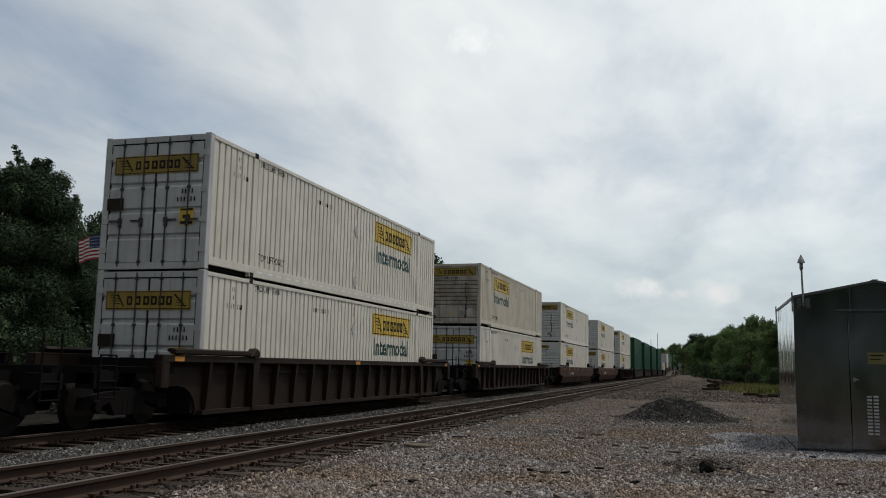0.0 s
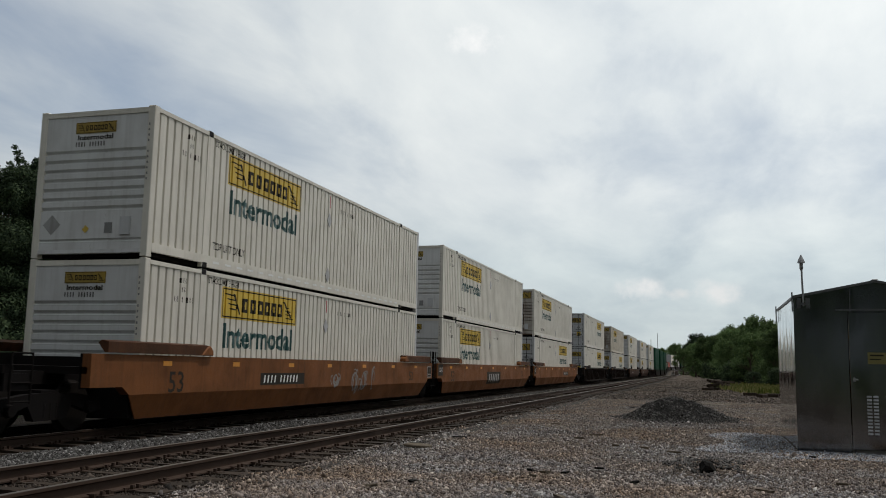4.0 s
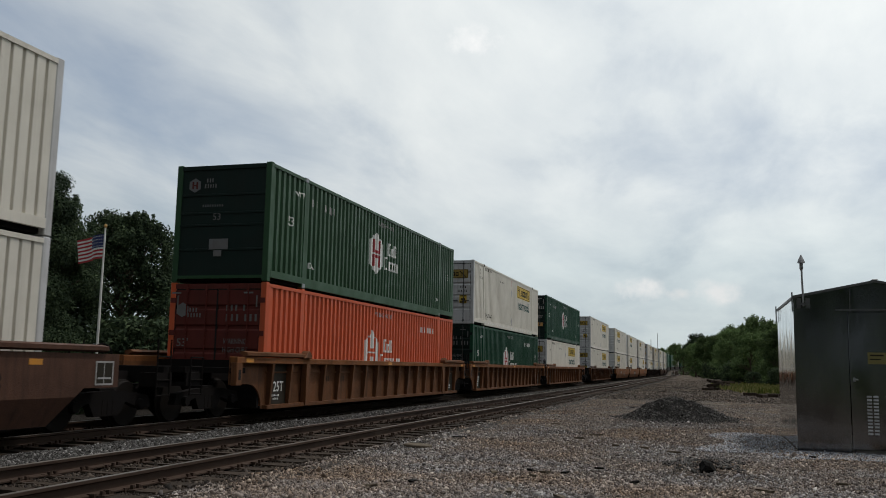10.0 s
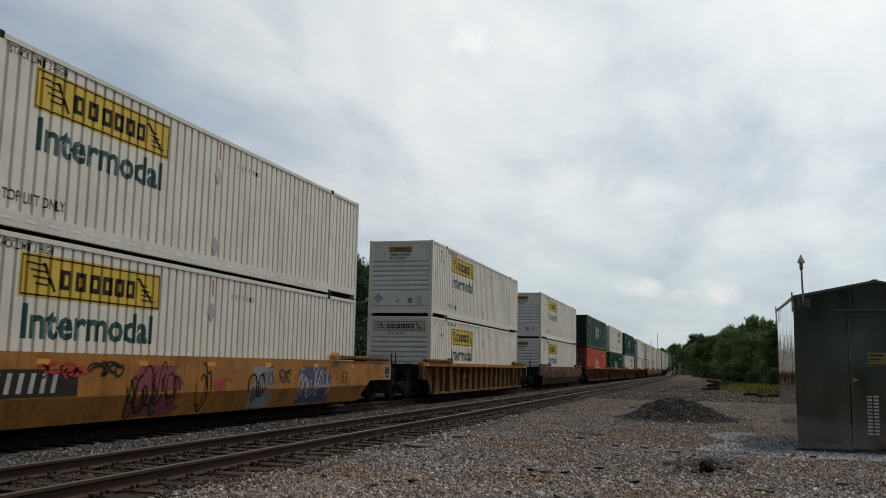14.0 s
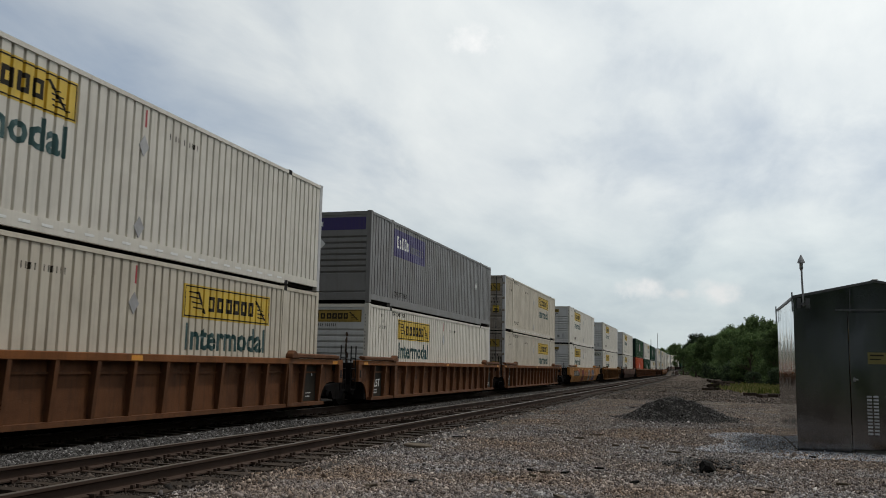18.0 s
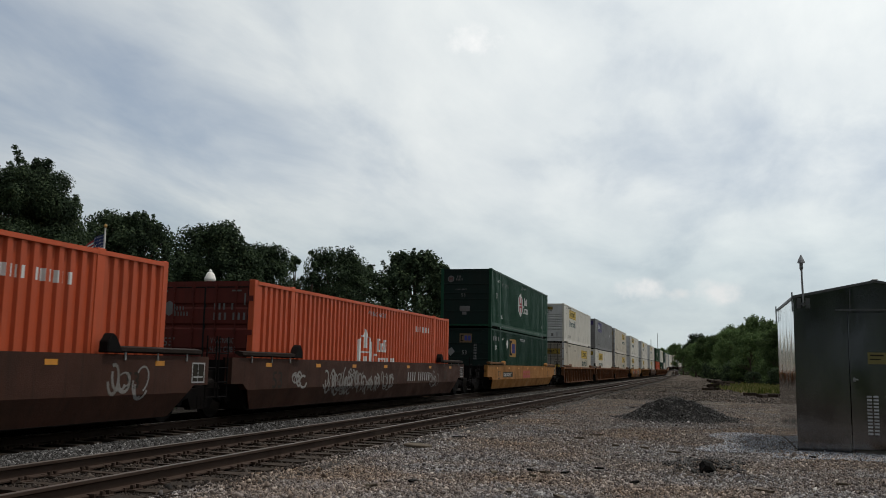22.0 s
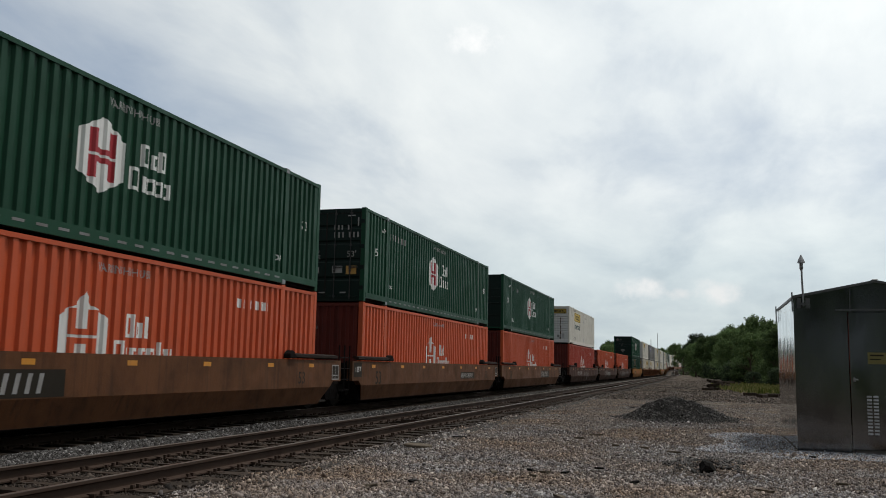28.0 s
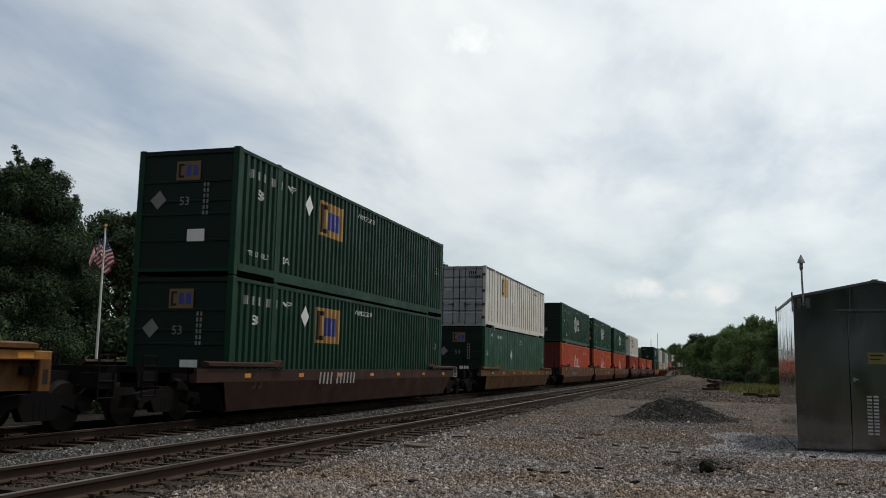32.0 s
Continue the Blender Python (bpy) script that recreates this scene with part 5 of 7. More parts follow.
                for k in (0, 3, 6, 9):
                    tube(bm, hub, rim[k], 0.014, seg=5)
                part("brake_wheel", bm, UNDER, root)
                part("brake_stand", boxes((-0.72, -0.48, *sorted((yo - e * 0.25, yo - e * 0.06)), 1.0, 1.34)), UNDER, root)
        else:
            ym = e * (HALF + 1.69)
            part("end_platform", boxes((-0.55, 0.55, *sorted((yb, ym)), 0.82, 1.05), (-1.40, 1.40, *sorted((tip, tip - e * 0.35)), 1.05, 1.2)), UNDER, root)
            if e < 0:
                truck(root, ym)
            bm = bmesh.new()
            yl = tip + e * 0.05
            for dy in (0.0, 0.36):
                tube(bm, (1.44, yl + e * dy, 0.48), (1.44, yl + e * dy, 1.75), 0.018, seg=6)
            for z in (0.5, 0.8, 1.1, 1.4):
                tube(bm, (1.44, yl, z), (1.44, yl + e * 0.36, z), 0.016, seg=6)
            part("grab_ladder", bm, UNDER, root, "grimy dark steel ladder")
    # markings on the yard side
    for s in (1,):
        x = (1.524 if style == "smooth" else 1.369)

        def mark(name, bm, u, z, mt, lab="", xx=None):
            for v in bm.verts:
                uu = v.co.x + u
                v.co = Vector((s * (xx or x), (uu - HALF) if s > 0 else (HALF - uu), v.co.y + z))
            part(name, bm, mt, root, lab)

        if style == "smooth":
            n = [.5, .5, .5, .5, -.3, .5, .5, .5, .5, .5, .5]
            if "dark_number" in marks:
                mark("number_print", flat_polys(*bars(0, 0, 0.19, [w * 1.15 for w in n], 0.3)), plate_y, top - 0.26, DKINK)
            elif "big_number" in marks:
                if paint_mat not in (CAR_MAROON, CAR_OXIDE):
                    mark("number_plate_panel", flat_polys(rect(-0.12, -0.06, 2.95, 0.36)), plate_y, 0.70, DKINK, "black panel with pale bars")
                mark("number_print", flat_polys(*bars(0, 0, 0.30, [w * 0.95 for w in n], 0.32, 0.2)), plate_y, 0.70, DIMDIRTYW, xx=1.528)
            elif "unnumbered" not in marks:
                mark("number_plate_panel", flat_polys(rect(0, 0, 2.3, 0.27)), plate_y, 0.72, DKINK, "black panel with pale bars")
                mark("number_print", flat_polys(*bars(0.15, 0.05, 0.17, [w * 1.1 for w in n], 0.45, 0.2)), plate_y, 0.72, INKW, xx=1.528)
            if "brown_logo" in marks:
                mark("emblem_print", flat_polys(*hollows(6.9, 0.66, ((.55, .40), (.55, .40), (.62, .40)), 0.14, 0.10)), 0.0, 0.0, REDINK, "faded red emblem blocks")
            elif "logo" in marks:
                def bent(name, spans, z0, z1, mt, eps, lab=""):
                    bm = bmesh.new()
                    for ua, ub, lean in spans:
                        rows = []
                        for z, xx in ((z1, 1.522), (0.62, 1.522), (z0, skirt_x(z0) + 0.004)):
                            sh = lean * (z - z0)
                            rows.append([bm.verts.new((s * (xx + eps), (uu + sh - HALF) if s > 0 else (HALF - uu - sh), z)) for uu in (ua, ub)])
                        for a, b in zip(rows, rows[1:]):
                            bm.faces.new((a[0], a[1], b[1], b[0]))
                    part(name, bm, mt, root, lab)

                bent("emblem_panel", [(6.75, 9.55, 0.0)], 0.44, 1.0, DKINK, 0.001, "black emblem panel")
                bent("emblem_print", [(7.05, 7.25, 0.3), (7.42, 7.62, 0.3), (7.80, 8.00, 0.3), (8.17, 8.37, 0.3), (8.55, 8.75, 0.3), (8.92, 9.12, 0.3)], 0.54, 0.90, DIMDIRTYW, 0.005, "pale blocks of the emblem")
            mark("stencil", flat_text("53", 0.40), 0.62, 0.63, DKINK)
            mark("stencil", flat_text("53", 0.30), 14.75, 0.72, DKINK)
            if "plate" in marks:
                mark("stencil_panel", flat_polys(rect(0, 0, 0.62, 0.42)), -1.15, 0.86, DKINK, "black stencil panel")
                mark("stencil", flat_text("125T", 0.16), -1.02, 1.0, INKW, xx=1.528)
            if "tags" in marks:
                for k, (u, w, mt) in enumerate(((5.2, 1.85, THROWRED), (9.5, 1.3, DULLW), (11.9, 2.2, THROWBLUE))):
                    sprayed_patch(u, 0.22, w, 0.92, k + 2, s, skirt_x, root, mt)
                for k, (u, z, w, h, mt) in enumerate(((3.0, 0.94, 1.2, 0.22, REDINK), (4.2, 0.90, 0.9, 0.28, DKINK), (5.2, 0.25, 1.0, 0.9, DKINK), (6.0, 0.25, 0.9, 0.9, DKINK), (7.45, 0.30, 0.8, 0.85, DKINK),
                                                      (7.9, 0.55, 0.8, 0.36, REDINK), (9.5, 0.3, 1.2, 0.8, DKINK), (11.0, 0.7, 0.8, 0.4, RUSTRUN), (12.0, 0.3, 1.0, 0.8, DIMDIRTYW), (13.0, 0.3, 1.0, 0.8, DIMDIRTYW))):
                    strokes(u, z, w, h, k + 5, s, skirt_x, root, mt, 0.9)
            if "amber" not in marks:
                fr = [rect(0, 0, 0.46, 0.03), rect(0, 0.37, 0.46, 0.40), rect(0, 0.03, 0.03, 0.37), rect(0.43, 0.03, 0.46, 0.37), rect(0.21, 0.03, 0.225, 0.37), rect(0.06, 0.10, 0.40, 0.13)]
                mark("stencil_panel", flat_polys(rect(0, 0, 0.46, 0.40)), HALF + tipf - 0.60, 0.80, DKINK, "black stencil panel", 1.5225)
                mark("stencil_frame", flat_polys(*fr), HALF + tipf - 0.60, 0.80, DIMDIRTYW, "white outlined stencil square", 1.5255)
            for k, u in enumerate(GRAFFITI.get(marks.split()[-1] if marks else "", ())):
                strokes(u, (0.36 if k % 2 else 0.44) + (0.12 if "few" in marks else 0), 1.15, 0.58, seed * 10 + k, s, skirt_x, root, *((RUSTRUN if k % 3 else DKINK, 2.2) if "dim" in marks else ()))
            if "scrawl" in marks:
                strokes(plate_y + 5.3 if plate_y < 8 else 4.6, 0.34, 2.1, 0.78, seed, s, skirt_x, root)
                strokes(plate_y + 3.9 if plate_y < 8 else 1.6, 0.62, 0.9, 0.4, seed + 50, s, skirt_x, root)
        else:
            if "bare" not in marks:
                mark("stencil_panel", flat_polys(rect(0, 0, 0.90, 0.94)), 0.17, 0.255, DKINK, "black stencil panel")
                mark("stencil", flat_text("125T", 0.24, 0.62), 0.30, 0.55, INKW, xx=1.373)
                mark("stencil", flat_polys(*bars(0, 0, 0.04, [1.4] * 6, .3), *bars(0.08, -0.08, 0.04, [1.4] * 4, .3)), 0.34, 0.44, INKW, xx=1.373)
                mark("stencil_panel", flat_polys(rect(0, 0, 0.84, 0.9)), 15.22, 0.27, DKINK, "black stencil panel")
                mark("stencil", flat_polys(*bars(0, 0, 0.035, [1.4] * 5, .3), *bars(0, -0.09, 0.035, [1.4] * 4, .3), *bars(0.3, 0.45, 0.09, [.6], .3)), 15.4, 0.46, INKW, xx=1.373)
            mark("number_print", flat_polys(*bars(0, 0, 0.15, [.5, .5, .5, .5], .25)), 3.25, 0.75, INKW if "old" in marks else DKINK)
            mark("number_print", flat_polys(*bars(0, 0, 0.15, [.5, .5, .5, .5, .5], .25)), 4.2, 0.75, INKW if "old" in marks else DKINK)
            mark("stencil", flat_text("53", 0.2), 14.4, 0.72, DKINK)
            if "old" in marks:
                rr = random.Random(4)
                for k in range(5):
                    pts = [(0.4 + 0.36 * rr.uniform(.7, 1) * math.cos(a), 0.3 + 0.28 * rr.uniform(.6, 1) * math.sin(a)) for a in np.linspace(0, 2 * math.pi, 12)[:-1]]
                    mark("graffiti_patch", flat_polys(pts), 8.25 + k * 0.994, 0.4, SPRAY, "faded grey sprayed graffiti patch")
    return root


def far_well_car(label, paint_mat):
    """For cars that never come near."""
    root = thing("well_car", label, "rail car", "well cars of the train")
    for s in (1, -1):
        bm = bmesh.new()
        prism(bm, end_outline(-HALF - 0.15, -HALF - 1.6, 1.32) + end_outline(HALF + 0.15, HALF + 1.6, 1.32)[::-1], *sorted((s * 1.33, s * 1.42)))
        part("side_sill", bm, paint_mat, root)
        part("top_chord", boxes((*sorted((s * 1.33, s * 1.53)), -HALF - 1.6, HALF + 1.6, 1.2, 1.34)), paint_mat, root)
    part("well_floor", boxes((-1.33, 1.33, -HALF - 0.2, HALF + 0.2, 0.17, 0.225)), UNDER, root)
    for e in (-1, 1):
        part("bulkhead", boxes((-1.33, 1.33, *sorted((e * (HALF + 0.2), e * (HALF + 0.3))), 0.2, 1.27)), UNDER, root)
        part("end_platform", boxes((-0.62, 0.62, *sorted((e * (HALF + 0.3), e * (HALF + 3.7))), 0.80, 1.02)), paint_mat, root)
        truck(root, e * (HALF + 1.95))
    return root


# ---------------------------------------------------------------- the way of the tracks
TRACK_X, NEAR_X = -11.14, -6.83


def track_at(y):
    """Offset to the right, height and heading (degrees) of the railway at distance y."""
    d = max(0.0, y - 335.0)
    s = min(1.0, max(0.0, (y - 230.0) / 120.0))
    e = min(1.0, max(0.0, (y - 235.0) / 170.0))
    ease, slope = s * s * (3 - 2 * s), 6 * s * (1 - s) / 120.0
    return d * d / 1700.0 - 2.6 * ease, 1.5 * e * e * (3 - 2 * e), math.degrees(math.atan(d / 850.0 - 2.6 * slope))


def travelled(t):
    return 15.2329 * t - 0.0071 * t * t - 0.00003333 * t ** 3


# rear edge of each stack along the track at the start; car; lower and upper container (kind, which end is behind)
CARS = [
    (441.0, "far", "far_g F", "far_g F"), (417.5, "far", "far_g D", "far_g F"), (394.0, "far", "far_g F", "far_g F"), (370.5, "far", "far_g F", "far_g F"),
    (347.0, "far", "far_g D", "far_g F"), (323.5, "far", "far_w F", "far_w F"), (300.0, "far", "far_w F", "far_w D"), (276.4, "far", "far_r F", ""),
    (252.8, "far", "far_g F", ""), (229.2, "far", "far_w F", ""), (205.6, "far", "far_g F", "far_g F"), (182.0, "far", "far_g F", "far_g F"),
    (158.4, "far", "far_g F", "far_g F"), (134.8, "far", "far_g F", "far_g F"), (111.1, "rd", "jb F", "jw F"), (87.3, "sm", "jw F", "jb F"),
    (63.5, "sm", "jb F", "jw F"), (39.4, "rd", "jw D", "jc F"), (15.85, "rd", "jb D", "jb D"),
    (-7.75, "so1", "jb D", "js F"), (-27.6, "so2", "jb F", "jb F"), (-46.95, "so3", "jb F", "jb F"),
    (-70.45, "rb", "jb D", "jb D"),
    (-94.05, "ro1", "jb D", "hg D"), (-113.48, "ro2", "ha D", "jb D"), (-133.0, "ro3", "ho D", "hy F"),
    (-156.35, "sd", "jb F", "jb F"), (-180.0, "ry", "jp F", "jb F"), (-203.75, "sg", "jb F", "jb F"),
    (-227.0, "ro1", "jc D", "jc D"), (-246.45, "ro2", "jw F", "fx F"), (-266.3, "ro3", "jc D", "jb F"),
    (-289.7, "sy", "em F", "hg F"),
    (-313.3, "sk1", "ho D", ""), (-332.88, "sk2", "ho D", ""), (-352.35, "sk3", "hr F", "jw F"),
    (-375.9, "st1", "ho F", "hg F"), (-395.45, "st2", "ho F", "hg D"), (-414.95, "st3", "ho F", "hg F"),
    (-438.7, "fe1", "eg F", "ew D"), (-462.05, "fe2", "em F", "em F"), (-485.5, "ry", "", ""),
]


def make_cars():
    k = {"far": far_well_car("distant dark brown well car", CAR_DARK)}
    k["rd"] = well_car("dark brown ribbed steel well car", CAR_DARK, "ribbed", marks="bare", seed=1)
    k["rb"] = well_car("brown ribbed steel well car", CAR_BROWN, "ribbed", marks="bare", seed=2)
    # The brighter chord paint imitates sunlight along the top of the side.
    ro = dict(paint_mat=CAR_TAN, style="ribbed", chord=CAR_ORANGE)
    k["ro1"] = well_car("tan-brown ribbed steel well car, leading unit", ends=("shared", "free"), seed=3, **ro)
    k["ro2"] = well_car("tan-brown ribbed steel well car, middle unit", ends=("shared", "shared"), seed=4, **ro)
    k["ro3"] = well_car("tan-brown ribbed steel well car, trailing unit", ends=("free", "shared"), seed=5, **ro)
    k["ry"] = well_car("rusty yellow ribbed well car with old graffiti", CAR_RUST, "ribbed", marks="old bare", seed=6, chord=CAR_YELLOW)
    k["sm"] = well_car("maroon smooth-sided steel well car", CAR_MAROON, "smooth", marks="", seed=7)
    k["sd"] = well_car("umber smooth-sided well car with dark sprayed graffiti", CAR_UMBER, "smooth", marks="unnumbered dim", seed=8)
    k["so1"] = well_car("orange-brown smooth-sided well car, leading unit", CAR_ORANGE, "smooth", ends=("shared", "free"), marks="plate", plate_y=10.2, seed=9)
    k["so2"] = well_car("orange-brown smooth-sided well car with a black emblem panel", CAR_ORANGE, "smooth", ends=("shared", "shared"), marks="plate logo amber unnumbered", plate_y=3, seed=10)
    k["so3"] = well_car("orange-brown smooth-sided well car, trailing unit", CAR_ORANGE, "smooth", ends=("free", "shared"), marks="scrawl", plate_y=4.2, seed=11)
    k["sg"] = well_car("yellow smooth-sided well car sprayed with graffiti", CAR_YELLOW, "smooth", marks="big_number tags", plate_y=1.0, seed=12, reach=(1.6, 2.6))
    k["sy"] = well_car("yellow smooth-sided well car with black number panel", CAR_YELLOW, "smooth", marks="brown_logo", plate_y=1.75, seed=13, reach=(1.6, 2.0))
    k["sk1"] = well_car("dark maroon well car with pale scrawls, leading unit", CAR_MAROON, "smooth", ends=("shared", "free"), marks="big_number scrawl wild", plate_y=10.4, seed=14)
    k["sk2"] = well_car("dark maroon well car with a black emblem panel, middle unit", CAR_MAROON, "smooth", ends=("shared", "shared"), marks="plate logo unnumbered few", plate_y=12, seed=15)
    k["sk3"] = well_car("dark maroon well car with pale scrawls, trailing unit", CAR_MAROON, "smooth", ends=("free", "shared"), marks="big_number scrawl", plate_y=2.95, seed=16)
    k["st1"] = well_car("brown smooth-sided well car, leading unit", CAR_TAN, "smooth", ends=("shared", "free"), marks="big_number", plate_y=9.9, seed=17)
    k["st2"] = well_car("brown smooth-sided well car, middle unit", CAR_TAN, "smooth", ends=("shared", "shared"), marks="plate", plate_y=10.5, seed=18)
    k["st3"] = well_car("brown smooth-sided well car, trailing unit", CAR_TAN, "smooth", ends=("free", "shared"), marks="big_number", plate_y=3.45, seed=19)
    k["fe1"] = well_car("weathered yellow-brown low-sided well car with faded paint", CAR_RUST, "smooth", top=1.08, marks="amber dark_number", plate_y=4.55, seed=20)
    k["fe2"] = well_car("reddish brown low-sided well car with amber reflectors", CAR_OXIDE, "smooth", top=1.08, marks="big_number", plate_y=4.2, seed=21)
    return k


TRAIN = []


def make_train():
    cars, boxes_ = make_cars(), make_containers()
    used = set()

    def take(key, pool):
        if key in used:
            return copy_thing(pool[key], Matrix())
        used.add(key)
        return pool[key]

    for off, kind, low, up in CARS:
        TRAIN.append((take(kind, cars), off, 0.0, False))
        for spec, z in ((low, 0.225), (up, 0.225 + TALL + 0.022)):
            if spec:
                kk, end = spec.split()
                TRAIN.append((take(kk, boxes_), off, z, end == "F"))
    # the small stencils stay on the yard side alone
    for ob, _, _, turned in TRAIN:
        for child in [c for c in ob.children if c.name.split(".")[0] == "stencil"]:
            xs = [v.co.x for v in child.data.vertices]
            if (max(xs) < -1.25 and not turned) or (min(xs) > 1.25 and turned):
                bpy.data.objects.remove(child)


make_train()


# ---------------------------------------------------------------- ground
GZ = -0.25


def ground_height(x, y):
    rise = track_at(y)[1]
    z = GZ + rise
    z += 0.035 * noise.noise(Vector((x * 0.35, y * 0.35, 0.0))) + 0.015 * noise.noise(Vector((x * 1.3, y * 1.3, 4.0)))
    d = math.hypot(x - 0.06, (y - 14.3) * 0.8)
    z += 0.12 * math.exp(-(d / 0.45) ** 2)                      # a hump of gravel
    if x > 6:
        z += min(0.8, 0.05 * (x - 6))
    z += 0.62 * math.exp(-((y - 195) / 40) ** 2 - ((x + 3.9) / 1.6) ** 2)    # bank beside the far bend
    return z


def make_ground():
    xs = np.concatenate([[-3000, -1200, -500, -200, -90, -60, -40, -30], np.arange(-25, 12.01, 0.5), [15, 20, 28, 40, 60, 100, 220, 600, 1400, 3000]])
    ys = np.concatenate([[-3000, -1300, -620, -300, -120, -50, -20], np.arange(-5, 60.01, 0.5), np.arange(63, 100, 3), np.arange(104, 480, 8), [520, 600, 800, 1300, 3000]])
    verts = np.array([(x, y, ground_height(x, y)) for y in ys for x in xs])
    nx, ny = len(xs), len(ys)
    i = np.arange(nx * ny).reshape(ny, nx)
    faces = np.stack([i[:-1, :-1], i[:-1, 1:], i[1:, 1:], i[1:, :-1]], -1).reshape(-1, 4)
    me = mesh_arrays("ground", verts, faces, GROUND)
    me.polygons.foreach_set("use_smooth", np.ones(len(faces), bool))
    tagged(new("ground", me), "pale grey and tan gravel yard with patches of soil", "ground", kind="structure")


make_ground()


def stones(name, label, n, xr, yr, size, material, zf, seed, falloff=0.0, keep=None):
    """Many rough six-sided stones in one mesh."""
    rs = np.random.RandomState(seed)
    x = rs.uniform(*xr, n)
    u = rs.uniform(0, 1, n)
    if falloff:
        a, b = 1 / yr[0] ** falloff, 1 / yr[1] ** falloff
        y = (a + (b - a) * u) ** (-1 / falloff)
    else:
        y = yr[0] + (yr[1] - yr[0]) * u
    if keep is not None:
        k = keep(x, y)
        x, y = x[k], y[k]
        n = len(x)
    r = size * np.exp(rs.normal(0, 0.32, n))
    z = np.array([zf(a, b) for a, b in zip(x, y)]) + r * 0.25
    base = np.array([(a, b, c) for a in (-1, 1) for b in (-1, 1) for c in (-1, 1)], float)
    v = base[None] * rs.uniform(0.25, 1.05, (n, 8, 3)) * np.stack([rs.uniform(0.9, 1.7, n), rs.uniform(0.7, 1.2, n), rs.uniform(0.30, 0.65, n)], -1)[:, None]
    q = rs.normal(size=(n, 4))
    q /= np.linalg.norm(q, axis=1)[:, None]
    w, a, b, c = q.T
    R = np.stack([1 - 2 * (b * b + c * c), 2 * (a * b - c * w), 2 * (a * c + b * w), 2 * (a * b + c * w), 1 - 2 * (a * a + c * c), 2 * (b * c - a * w),
                  2 * (a * c - b * w), 2 * (b * c + a * w), 1 - 2 * (a * a + b * b)], -1).reshape(n, 3, 3)
    v = np.einsum("nij,nkj->nki", R, v) * r[:, None, None] + np.stack([x, y, z], -1)[:, None]
    f = np.array([(0, 1, 3, 2), (4, 6, 7, 5), (0, 4, 5, 1), (2, 3, 7, 6), (0, 2, 6, 4), (1, 5, 7, 3)])
    faces = (f[None] + (np.arange(n) * 8)[:, None, None]).reshape(-1, 4)
    ob = new(name, mesh_arrays(name, v.reshape(-1, 3), faces, material))
    return tagged(ob, label, "gravel", kind="stuff")


def ridge(x, y):
    d = x - NEAR_X
    bed = -0.20 if d < 1.55 else -0.20 - 0.40 * (d - 1.55)
    return max(ground_height(x, y), bed)


def pile_z(x, y):
    d = math.hypot((x + 1.0) / (2.35 if x > -1.0 else 1.75), (y - 28.6) / 2.4)
    bell = math.cos(min(1.0, d) * math.pi / 2) ** 2.1
    return ground_height(x, y) + 0.65 * bell + bell ** 0.5 * (0.10 * noise.noise(Vector((x * 1.9, y * 1.9, 1))) + 0.06 * noise.noise(Vector((x * 5, y * 5, 2))))


def off_shed(x, y):
    return ~((x > 1.7) & (x < 4.7) & (y > 18.4) & (y < 22.5))


def pale_patch(x, y):
    d = ((x - 1.9) / 2.0) ** 2 + ((y - 19.6) / 3.3) ** 2 + 0.25 * np.sin(x * 2.3 + y) + 0.2 * np.sin(y * 1.7 - x * 3)
    return off_shed(x, y) & (d < 1.0)


stones("yard_gravel", "loose grey and tan crushed stone on the yard", 165000, (-5.6, 6.5), (8.1, 62), 0.0125, STONES, ridge, 11, 1.15, lambda x, y: (x > -5.55) & off_shed(x, y))
stones("yard_gravel", "coarse crushed stone scattered over the yard", 6000, (-5.6, 5.0), (8.1, 40), 0.022, STONES, ridge, 12, 1.2, off_shed)
stones("yard_gravel", "coarse stone and clods farther down the yard", 12000, (-5.4, 5.5), (45, 150), 0.024, GRIMY, ridge, 18, 0.9)
stones("fine_gravel", "pale bluish fine gravel around the shed", 42000, (-2.6, 5.2), (15.6, 24.5), 0.0105, FINES, lambda x, y: ridge(x, y) + 0.008, 19, 0, pale_patch)
stones("track_ballast", "grey ballast between the two tracks", 34000, (-9.75, -8.05), (8, 90), 0.015, BALLAST, lambda x, y: ground_height(x, y) + 0.05, 13, 1.1)
stones("track_ballast", "oily brown ballast between the ties", 30000, (-8.3, -5.35), (8, 90), 0.017, GRIMY, lambda x, y: (-0.204 if abs(x - NEAR_X) < 1.45 else ridge(x, y) + 0.012) + 0.02 * noise.noise(Vector((x * 2, y * 2, 7))), 14, 1.1)
stones("dark_soil", "dark clods around the black rock", 2600, (-0.9, 0.9), (13.0, 15.8), 0.018, COALPILE, lambda x, y: ridge(x, y) + 0.01, 20, 0,
       lambda x, y: ((x - 0.0) / 0.62) ** 2 + ((y - 14.5) / 1.2) ** 2 + 0.4 * np.sin(x * 9 + y * 5) < 0.8)


